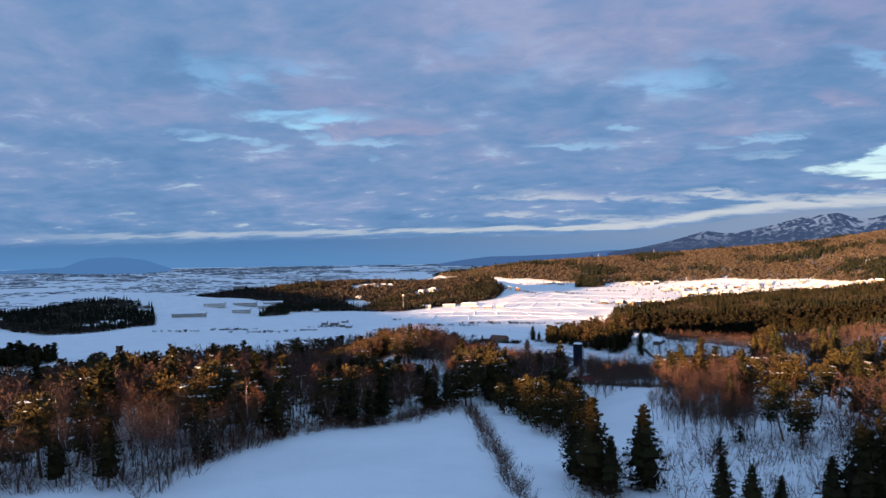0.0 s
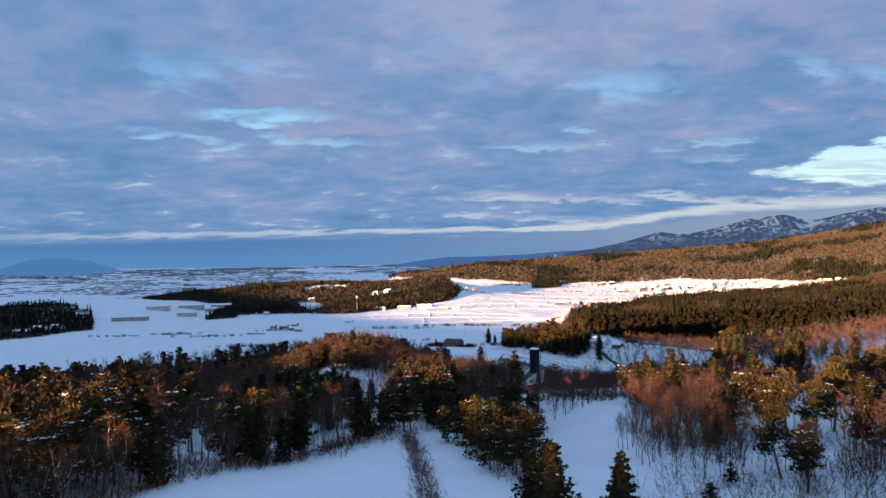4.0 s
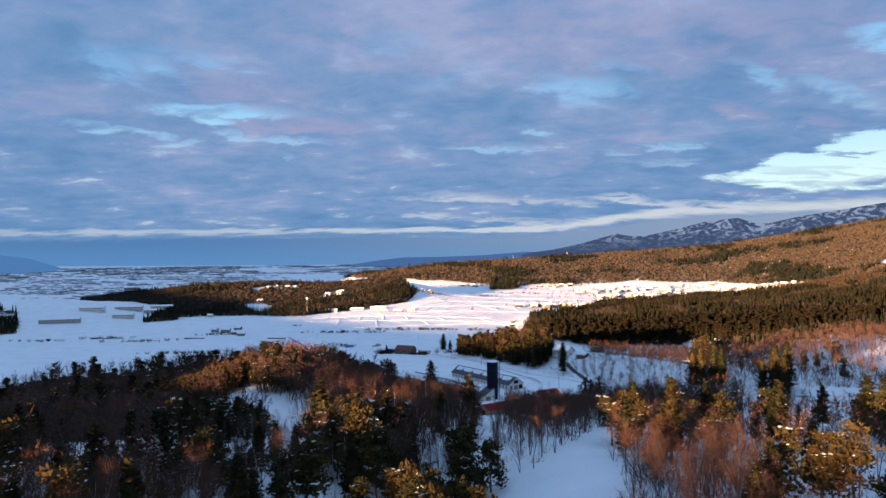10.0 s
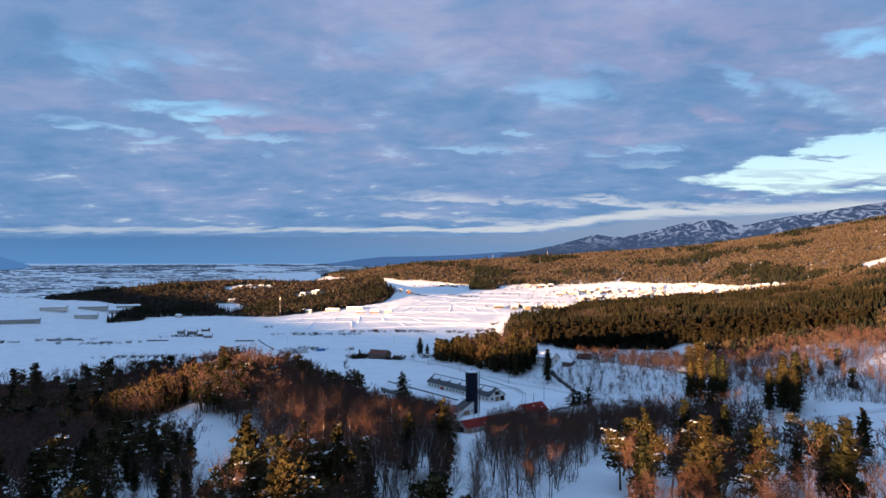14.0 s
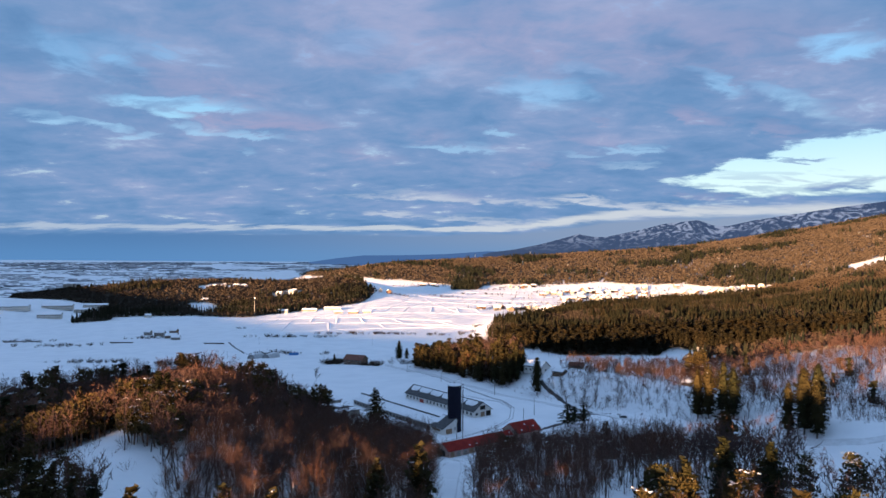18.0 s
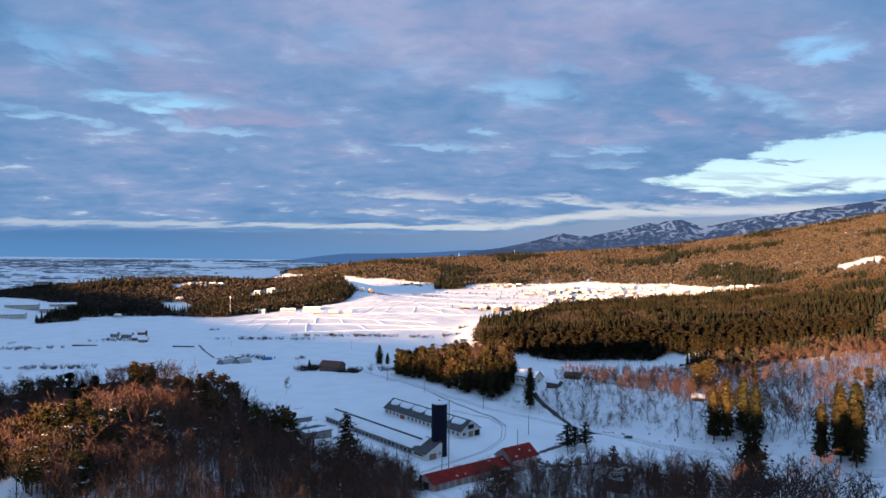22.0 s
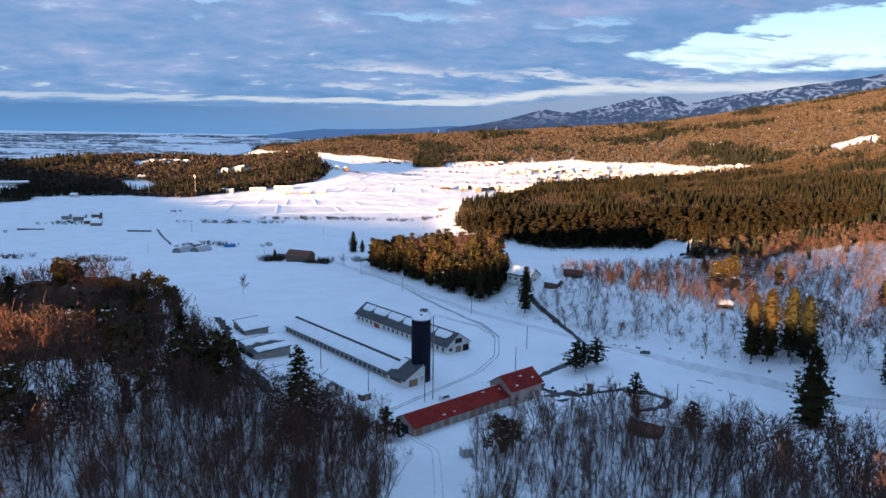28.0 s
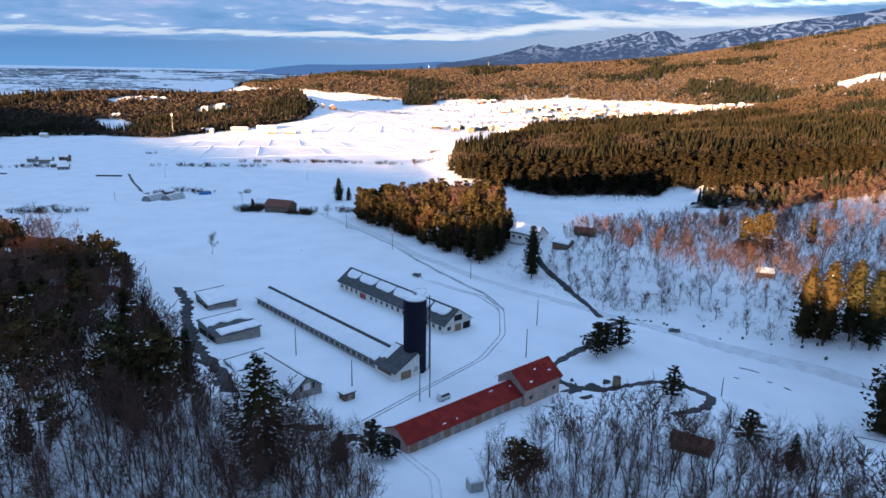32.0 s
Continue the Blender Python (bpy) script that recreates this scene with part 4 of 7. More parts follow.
def ribbon(name, points, width, mat, label, category, raise_by=0.05, kind="structure", step=2.5, ragged=0.0, seed=0):
    """A strip that lies on the ground along a bent line."""
    rng = np.random.default_rng(seed)
    pts = []
    for (ax, ay), (bx, by) in zip(points, points[1:]):
        n = max(1, int(math.hypot(bx - ax, by - ay) / step))
        pts += [(ax + (bx - ax) * k / n, ay + (by - ay) * k / n) for k in range(n)]
    pts.append(points[-1])
    p = np.array(pts)
    for _ in range(3):
        p[1:-1] = (p[:-2] + 2 * p[1:-1] + p[2:]) / 4
    d = np.gradient(p, axis=0)
    d /= np.linalg.norm(d, axis=1)[:, None]
    nrm = np.stack([-d[:, 1], d[:, 0]], 1)
    cols = (-1.0, -0.8, 0.0, 0.8, 1.0)
    V = []
    for i, (q, w) in enumerate(zip(p, nrm)):
        k = width / 2 * (1 + ragged * rng.uniform(-1, 1))
        for c in cols:
            x, y = q + w * c * k
            V.append((x, y, lift(x, y) + (raise_by if abs(c) < 0.9 else -0.15)))
    F = [(i * 5 + j, i * 5 + j + 1, (i + 1) * 5 + j + 1, (i + 1) * 5 + j) for i in range(len(p) - 1) for j in range(4)]
    return tagged(new(name, mesh_of(name, V, F, mat)), label, category, kind=kind)


def thawed_patch(name, x, y, rx, ry, turn, mat, label, category, seed, raise_by=0.1):
    """An uneven bare place in the snow."""
    rng = np.random.default_rng(seed)
    n = 26
    rad = 1 + np.convolve(np.tile(rng.normal(0, 0.45, n), 3), (0.25, 0.5, 0.25), "same")[n:2 * n]
    c, sn = math.cos(radians(turn)), math.sin(radians(turn))
    V = [(x, y, lift(x, y) + raise_by)]
    for f, h in ((0.55, raise_by), (0.92, raise_by * 0.8), (1.0, -0.12)):
        for k in range(n):
            u, v = rx * f * rad[k] * math.cos(6.2832 * k / n), ry * f * rad[k] * math.sin(6.2832 * k / n)
            px, py = x + u * c - v * sn, y + u * sn + v * c
            V.append((px, py, lift(px, py) + h))
    F = [(0, 1 + k, 1 + (k + 1) % n) for k in range(n)]
    F += [(1 + q * n + k, 1 + (q + 1) * n + k, 1 + (q + 1) * n + (k + 1) % n, 1 + q * n + (k + 1) % n) for q in (0, 1) for k in range(n)]
    return tagged(new(name, mesh_of(name, V, F, mat)), label, category, kind="structure")


def house(name, label, x, y, turn, L, W, e, r, wall, roof, snow=True, group="", z=None, openings=True):
    root = tagged(new(name), label, "house", group)
    part("wall", gable_walls(L, W, e, r, -1.2), wall, root)
    front, back = gable_roof(L, W, e, r, 0.6)
    part("roof", front, roof, root)
    part("roof", back, roof, root)
    if snow:
        part("snow", snow_slab(-L / 2 - 0.4, L / 2 + 0.4, -W / 2 - 0.5, e - 0.2, -0.1, r, 0.45, int(L * 7), 0.06), SNOW_ROOF, root, "snow on the roof")
        part("snow", snow_slab(-L / 2 - 0.4, L / 2 + 0.4, W / 2 + 0.5, e - 0.2, 0.1, r, 0.45, int(L * 5), 0.06), SNOW_ROOF, root, "snow on the roof")
    if openings:
        n = max(2, int(L / 3))
        for i in range(n):
            for zz in ((0.8,) if e < 4 else (0.8, e - 1.9)):
                window(root, -L / 2 + (i + 0.5) * L / n, -W / 2, zz, 1.4, 1.2)
        window(root, 0, L / 2, 0.8, 1.5, 1.2, 1, "x")
        part("door", Solid().box(-L / 2 - 0.06, -L / 2, -0.6, 0.6, -0.2, 2.0), DOOR_BROWN, root)
    return stand(root, x, y, turn, 0.0, z)


def build_farm_extras():
    rng = np.random.default_rng(77)
    for x, y, h, a in ((-33.0, 6.1, 8.0, 0), (-15.0, -11.0, 7.0, 0), (2.3, -17.5, 8.0, 0), (4.6, -15.4, 20.5, 0), (16.3, 83.2, 7.5, 1), (16.9, -56.0, 8.5, 0), (36.2, 34.4, 8.5, 0), (30.4, 9.6, 8.5, 0), (-18, 128, 7.5, 1), (-48, 186, 7.5, 1), (76.2, -12.3, 5, 0), (-68, 238, 7.5, 1), (-140, 300, 7, 1), (-60, 330, 8, 1), (-230, 300, 7, 0), (-245, 420, 8, 1), (-30, 480, 8, 1), (-120, 420, 8, 1), (10, 600, 10, 1)):
        utility_pole(x, y, h, a, rng.uniform(-30, 60))
    mast = tagged(new("radio_mast"), "tall slim steel mast at the wood's edge", "mast")
    part("post", Solid().round(0, 0, -1, 34, 0.55, 0.3, 8), POLE_GREY, mast)
    part("antenna", Solid().box(-0.9, 0.9, -0.4, 0.4, 30, 33), STEEL, mast)
    stand(mast, -402, 820)
    for x, y, h in ((-95, 2310, 27), (115, 2305, 27)):
        pylon = tagged(new("power_pylon"), "distant steel lattice power pylon on the ridge", "pylon", "pylons on the ridge")
        for sx, sy in ((-1, -1), (1, -1), (1, 1), (-1, 1)):
            leg = Shape()
            leg.tube([np.array([sx * 2.6, sy * 2.6, -2.0]), np.array([sx * 0.9, sy * 0.9, h * 0.6]), np.array([sx * 0.5, sy * 0.5, h])], [0.35, 0.3, 0.25], 4)
            v, f, m = leg.arrays()
            part("leg", mesh_of("leg", v, f, STEEL), STEEL, pylon)
        for k in (0.68, 0.8, 0.92):
            part("crossarm", Solid().box(-4.0 * (1.5 - k), 4.0 * (1.5 - k), -0.2, 0.2, h * k, h * k + 0.4), STEEL, pylon)
        for k in (0.15, 0.32, 0.48):
            part("brace", Solid().box(-2.6 * (1 - k), 2.6 * (1 - k), -2.6 * (1 - k) - 0.2, -2.6 * (1 - k) + 0.2, h * k, h * k + 0.5), STEEL, pylon)
        stand(pylon, x, y, 20)
    small_car("parked_car", "dark parked car with snow on its roof", CAR_DARK, -4.6, 86.5, 60)
    small_car("parked_car", "dark snow-topped car beside the farm road", CAR_DARK, 77.8, 30.5, 75)
    small_car("parked_van", "small white van with snow on its roof", CAR_WHITE, 8.0, -16.3, -45, True)
    tank = tagged(new("water_tank"), "grey box-shaped farm tank capped with snow", "tank")
    part("body", Solid().box(-1.3, 1.3, -1.2, 1.2, -0.6, 2.1), FRAME, tank, bevel=0.15)
    part("snow", snow_slab(-1.25, 1.25, -1.15, 2.1, 1.15, 2.1, 0.4, 4, 0.05, 0.4), SNOW_ROOF, tank)
    for k in (-0.9, 0.0, 0.9):
        part("rib", Solid().box(k - 0.06, k + 0.06, -1.26, -1.2, -0.3, 2.0), STEEL, tank)
    stand(tank, 14.4, -58.6, 20)
    ribbon("farm_road", [(-74, 249), (-48, 196), (-11, 125), (16, 88), (36, 66), (55, 51), (76, 32), (102, 6), (118, -12), (150, -40), (210, -66)], 4.2, TRODDEN, "narrow farm road of packed snow", "road", 0.28, step=1.2)
    for k in (-0.8, 0.8):
        ribbon("wheel_rut", [(12 + k, -150), (10 + k, -110), (9 + k, -80), (7 + k, -52), (-4 + k, -34), (-10 + k, -28)], 0.4, TRODDEN, "faint wheel rut in the snowy lane", "track", 0.1, step=1.5, ragged=0.4)
    track = [(-14, -34), (4, -10), (18, 8), (25, 26), (26, 48), (20, 60), (7, 74), (-4, 86)]
    for k in (-0.8, 0.8):
        ribbon("wheel_rut", [(x + k, y + k * 0.3) for x, y in track], 0.38, RUT, "dark wheel rut in the yard snow", "track", 0.07, step=1.5, ragged=0.3)
    for k in (-0.8, 0.8):
        ribbon("wheel_rut", [(26 + k, 48), (20, 66 + k), (2, 96 + k), (-20, 138 + k), (-50, 196 + k)], 0.35, RUT, "dark wheel rut along the road", "track", 0.2, step=2, ragged=0.3)
    ribbon("muddy_track", [(-84, 52), (-75, 38), (-71, 26), (-64, 12), (-55, -2), (-46, -13), (-42, -22)], 3.4, MUD, "dark thawed mud track behind the sheds", "track", 0.16, step=1.0, ragged=0.5, seed=6)
    for n, (x, y, rx, ry, a) in enumerate(((-66, 16, 4, 2, 110), (-60, 4, 5, 2.4, 125), (-53, -5, 4, 2.6, 130), (-46, -15, 4.5, 2.2, 120), (-74, 34, 3.5, 1.6, 100), (-22, -33, 5, 1.6, 10), (-12, -36, 3.5, 1.4, 20), (-28, -30, 3.5, 1.5, 150), (-5, -33, 3, 0.9, 25))):
        thawed_patch("mud_patch", x, y, rx, ry, a, MUD, "dark thawed mud patch in the snow", "mud", n, 0.2)
    ribbon("field_channel", [(-292, 450), (-264, 399), (-233, 348)], 2.2, WATER, "dark straight channel in the snowfield", "water", 0.15, step=2, ragged=0.3, seed=9)
    ribbon("ditch", [(43, 99), (47, 85), (51, 73), (55, 58), (58, 43)], 2.2, WATER, "dark narrow water channel down the bank", "water", 0.32, step=1.2, ragged=0.35, seed=1)
    ribbon("stream", [(33, 0), (37, 5), (42, 11), (48, 17), (55, 28), (60, 37), (66, 39), (72, 36)], 2.7, WATER, "dark stream winding through the snow", "water", 0.12, step=1.2, ragged=0.5, seed=2)
    ribbon("stream", [(35, 2), (37, -4), (42, -8), (48, -9), (56, -6), (63, -4), (70, -7), (74, -13), (70, -19), (61, -22)], 2.2, WATER, "dark stream winding through the snow", "water", 0.12, step=1.2, ragged=0.6, seed=3)
    for n, (x, y, rx, ry, a) in enumerate(((38, -2, 2.2, 1.0, 60), (41, -9, 3.2, 1.6, 20), (36, 4, 2.4, 1.1, 50), (46, -7, 2.0, 1.2, 0), (43, -13, 2.2, 0.8, 30), (50, -4, 1.6, 0.9, 80), (62, 41, 3.2, 1.2, 10), (55, 36, 2.5, 0.7, 60), (70, 41, 3.0, 0.8, 160))):
        thawed_patch("open_water", x, y, rx, ry, a, WATER if n % 2 else MUD, "dark open water and mud between snow banks", "water", 50 + n, 0.14)
    for n, (x0, y0, x1, y1) in enumerate(((92, -2, 96, -8), (88, 6, 92, 3), (84, 0, 85, -1), (-86, 110, -82, 108), (-60, 130, -58, 128), (98, -30, 104, -34))):
        ribbon("snow_gully", [(x0, y0), ((x0 + x1) / 2 + 0.7, (y0 + y1) / 2), (x1, y1)], 0.6, WATER, "dark melted runnel in the snow", "water", 0.03, step=0.8, ragged=0.5, seed=n)
    for n in range(26):
        k = n % 13
        x, y = (36 + rng.normal(0, 4), -6 + rng.normal(0, 5)) if n < 13 else (64 + rng.uniform(0, 58), 0.0)
        y = y if n < 13 else 46 - (x - 64) * 0.85 + rng.normal(1.5, 2.2)
        s = Solid().round(0, 0, -0.3, 0.25 + rng.uniform(0, 0.4), rng.uniform(0.25, 0.75), rng.uniform(0.1, 0.4), 6)
        ob = tagged(new("boulder"), "dark wet boulder poking out of the snow", "rock", "boulders along stream and bank")
        part("stone", s, ROCK, ob)
        stand(ob, x, y, rng.uniform(0, 360))
    roofed = tagged(new("red_roofed_hut"), "half-hidden hut with a rusty red roof", "shed")
    part("wall", gable_walls(8, 5, 1.8, 3.2, -0.8), WALL_BROWN, roofed)
    for s in gable_roof(8, 5, 1.8, 3.2, 0.4):
        part("roof", s, ROOF_BROWN, roofed)
    stand(roofed, 60.5, -38, -32)
    pump = tagged(new("rusty_tank"), "small rusty tank by the stream", "tank")
    part("body", Solid().round(0, 0, -0.3, 2.2, 1.1, 1.0, 14), DOOR_BROWN, pump)
    part("lid", Solid().round(0, 0, 2.2, 2.5, 1.05, 0.3, 14), WALL_BROWN, pump)
    stand(pump, 52, -6)
    fence = tagged(new("field_fence"), "low wooden field fence half buried in snow", "fence")
    for n in range(9):
        x, y = 82 + n * 2.4, -58 + n * 2.0
        part("post", Solid().box(x - 0.08, x + 0.08, y - 0.08, y + 0.08, lift(x, y) - 0.4, lift(x, y) + 1.0), WALL_BROWN, fence)
        if n:
            rail = Shape()
            rail.tube([np.array([x - 2.4, y - 2.0, lift(x - 2.4, y - 2.0) + 0.8]), np.array([x, y, lift(x, y) + 0.8])], [0.05, 0.05], 4)
            v, f, m = rail.arrays()
            part("rail", mesh_of("rail", v, f, WALL_BROWN), WALL_BROWN, fence)


def build_houses():
    rng = np.random.default_rng(31)
    house("farmhouse", "white-walled farmhouse with a snow-covered roof on the bank", 41.0, 113.0, -40, 13, 8, 3.4, 6.6, WALL_WHITE, ROOF_DARK)
    house("outhouse", "low dark outhouse beside the farmhouse", 53.5, 100.0, -40, 7, 4.5, 1.9, 3.2, WALL_BROWN, ROOF_DARK)
    house("red_shed", "small shed with a rusty red roof on the bank", 64.5, 112.5, -20, 8, 5, 1.9, 3.4, WALL_BROWN, ROOF_BROWN, False)
    house("field_hut", "small sunlit wooden hut on the orchard slope", 113, 52, -20, 5, 3.6, 1.7, 2.7, DOOR_BROWN, ROOF_DARK)
    house("brown_house", "two-storey brown house with a red-brown roof", -101, 255, -18, 17, 10, 4.8, 8.0, WALL_BROWN, ROOF_BROWN, False)
    house("brown_annex", "low snow-roofed annex behind the brown house", -113, 271, -18, 15, 9, 3.6, 6.2, WALL_GREY, ROOF_DARK)
    for n, (x, y) in enumerate(((-205, 306), (-192, 308))):
        g = tagged(new("greenhouse"), "grey film greenhouse in the snowy field", "greenhouse", "greenhouses in the field")
        arc = [(4.2 * math.cos(t), 4.4 * math.sin(t) - 0.3) for t in np.linspace(0, math.pi, 9)]
        part("film", Solid().prism(arc, -8, 8), FILM, g)
        for k in range(5):
            rib = [(4.28 * math.cos(t), 4.48 * math.sin(t) - 0.3) for t in np.linspace(0, math.pi, 9)]
            part("hoop", Solid().prism(rib, -8 + k * 3.98, -7.92 + k * 3.98), STEEL, g)
        part("door", Solid().box(-8.06, -8, -0.9, 0.9, 0, 2.0), FRAME, g)
        part("snow", Solid().prism([(1.2 * math.cos(t), 4.1 + 0.25 * math.sin(t)) for t in np.linspace(0, math.pi, 7)], -7.5, 7.5), SNOW_ROOF, g)
        stand(g, x, y, 75)
    house("field_shed", "weathered shed behind the greenhouses", -207, 334, 60, 7, 5, 2.4, 3.8, WALL_GREY, ROOF_DARK)
    t = tagged(new("covered_machine"), "farm machine under a bright blue tarpaulin", "machine")
    part("tarp", Solid().prism([(-1.6, -0.3), (1.6, -0.3), (1.4, 1.6), (0.4, 2.3), (-1.0, 1.9)], -4.5, 4.5), BLUE_TARP, t, bevel=0.1)
    part("frame", Solid().box(-4.7, 4.7, -1.2, 1.2, -0.4, 0.4), STEEL, t)
    stand(t, -180, 338, 20)
    # long sheds at the foot of the wood, and the works to the left of them
    for n, (x, y, L, W, e, turn, wall) in enumerate(((-372, 872, 22, 12, 5, 5, BUILDING_PALE), (-330, 900, 26, 8, 3, 8, WALL_GREY), (-292, 916, 30, 8, 3.5, 10, BUILDING_PALE), (-408, 868, 24, 9, 3.5, 0, WALL_GREY), (-425, 850, 9, 7, 4, 0, BUILDING_PALE), (-265, 852, 14, 9, 3, 10, WALL_BROWN), (-240, 858, 16, 9, 3, 5, WALL_BROWN), (-218, 866, 14, 8, 3, 12, WALL_GREY))):
        house("long_shed", "long low farm shed with a white roof", x, y, turn, L, W, e, e + 2.2, wall, ROOF_DARK, True, "sheds by the rice fields", openings=n < 3)
    for n, (x, y, L, W, e, turn) in enumerate(((-735, 790, 46, 16, 6, 24), (-770, 735, 40, 16, 6, 24), (-700, 720, 34, 12, 6, 22), (-760, 640, 60, 10, 6, 28), (-690, 790, 26, 12, 6, 22), (-705, 850, 40, 14, 6, 24))):
        house("works_hall", "wide pale works hall with a snowy roof", x, y, turn, L, W, e, e + 2.5, BUILDING_PALE, ROOF_DARK, True, "works halls on the plain")
    for n, (x, y, L, W, e, turn) in enumerate(((-416, 530, 12, 8, 4, 10), (-386, 500, 14, 8, 3.5, 30), (-372, 484, 10, 6, 3, 20), (-405, 545, 9, 7, 5, 0), (-440, 545, 8, 7, 4, 0))):
        house("roadside_house", "small house beside the snowy field road", x, y, turn, L, W, e, e + 2.4, WALL_BROWN if n % 2 else WALL_GREY, ROOF_DARK, True, "houses by the field road")
    for x, y, L in ((-560, 470, 40), (-300, 430, 22), (-420, 450, 26)):
        house("low_barrier", "long dark snow fence across the field", x, y, 4, L, 1.0, 0.9, 1.1, WALL_BROWN, ROOF_DARK, False, openings=False)
    for x, y in ((-566, 1085), (-545, 1090), (-530, 1096), (-583, 1070), (-556, 1072), (-563, 982), (-434, 1046), (-420, 1075), (-416, 1084), (-440, 1060), (-850, 530), (-830, 545), (-815, 515), (-580, 800)):
        house("hill_house", "pale house among the trees of the hill", x, y, rng.uniform(-20, 30), rng.uniform(9, 14), 8, 4, 6.4, BUILDING_PALE, ROOF_DARK, True, "houses on the wooded hill", openings=False)


def build_village():
    """Snow-roofed houses at the mountain foot: three patterns, copied."""
    rng = np.random.default_rng(8)
    protos = []
    for L, W, e, r, wall in ((13, 8.5, 5.4, 8.2, WALL_GREY), (15, 9.5, 4.6, 7.6, WALL_BROWN), (10.5, 8, 5.4, 7.6, BUILDING_PALE)):
        h = house("village_house", "snow-roofed village house in evening sun", 0, 0, 0, L, W, e, r, wall, ROOF_DARK, True, "houses of the village", openings=False)
        for k in (-0.3, 0.0, 0.3):
            part("window", Solid().box(k * L - 0.8, k * L + 0.8, -W / 2 - 0.05, -W / 2, 1.0, 2.4), PANE, h)
        part("upper_window", Solid().box(-1.4, 1.4, -W / 2 - 0.05, -W / 2, e - 1.9, e - 0.7), PANE, h)
        protos.append(h)
    spots = []
    for ax, ay, bx, by, wide, count in ((-20, 960, 125, 985, 30, 26), (60, 900, 125, 950, 30, 10), (150, 1180, 390, 1280, 70, 62), (110, 1400, 380, 1380, 70, 48), (400, 1320, 500, 1225, 26, 24), (510, 1230, 562, 1160, 8, 9), (30, 1540, 110, 1530, 18, 8), (-230, 1580, -150, 1560, 14, 6), (-240, 1140, -200, 1150, 8, 3)):
        for _ in range(count):
            t = rng.uniform()
            x, y = ax + (bx - ax) * t + rng.normal(0, wide * 0.5), ay + (by - ay) * t + rng.normal(0, wide * 0.5)
            if all(math.hypot(x - a, y - b) > 12.5 for a, b in spots):
                spots.append((x, y))
    for n, (x, y) in enumerate(spots):
        m = pose(x, y, lift(x, y), 0, 0, rng.choice((0, 90)) + rng.normal(8, 9))
        if n < 3:
            protos[n].matrix_basis = m
        else:
            copy_thing(protos[n % 3], m)


def build_bunds():
    """Low banks between the rice fields, each a long ridge of snow."""
    # long banks run from hill to village, cross banks part the plots between them
    rows = [((-330, 545), (-60, 640), (0, 610)), ((-360, 690), (-160, 690), (-20, 660)), ((-370, 748), (-230, 790), (-60, 735)), ((-240, 865), (-120, 880), (0, 850)), ((-235, 950), (-110, 1000), (-20, 960)), ((-200, 1060), (-100, 1090), (60, 1050)), ((-180, 1170), (-60, 1190), (120, 1140)), ((-150, 1290), (0, 1300), (160, 1260)), ((-120, 1400), (0, 1410), (120, 1380))]
    lines = [(*a, *b) for row in rows for a, b in zip(row, row[1:])]
    for r, (low, high) in enumerate(zip(rows, rows[1:])):
        xs0, ys0, xs1, ys1 = *zip(*low), *zip(*high)
        for k in range(6 if r < 5 else 3):
            f = (k + 0.35 + 0.3 * math.sin(5.1 * k + 2.3 * r)) / (6 if r < 5 else 3)
            xa, xb = xs0[0] + (xs0[-1] - xs0[0]) * f, xs1[0] + (xs1[-1] - xs1[0]) * f
            lines.append((xa, float(np.interp(xa, xs0, ys0)), xb, float(np.interp(xb, xs1, ys1))))
    lines.append((-150, 1143, -50, 862))
    for n, (x0, y0, x1, y1) in enumerate(lines):
        p = np.linspace((x0, y0), (x1, y1), max(2, int(math.hypot(x1 - x0, y1 - y0) / 6)))
        w = np.array([-(y1 - y0), x1 - x0]) / math.hypot(x1 - x0, y1 - y0)
        V = [(*(q + w * c), lift(*(q + w * c)) + h) for q in p for c, h in ((-2.0, -0.2), (-0.7, 0.55), (0.7, 0.55), (2.0, -0.2))]
        F = [(i * 4 + j, i * 4 + j + 1, i * 4 + j + 5, i * 4 + j + 4) for i in range(len(p) - 1) for j in range(3)]
        tagged(new("field_bank", mesh_of("field_bank", V, F, SNOW)), "low snow bank between rice fields", "field bank", kind="structure")


build_silo()
build_barn_long()
build_barn_white()
build_red_barn()
build_sheds()
build_farm_extras()
build_houses()
build_village()
build_bunds()
# ---- trees ----
def unit(v):
    return v / (np.linalg.norm(v) + 1e-9)


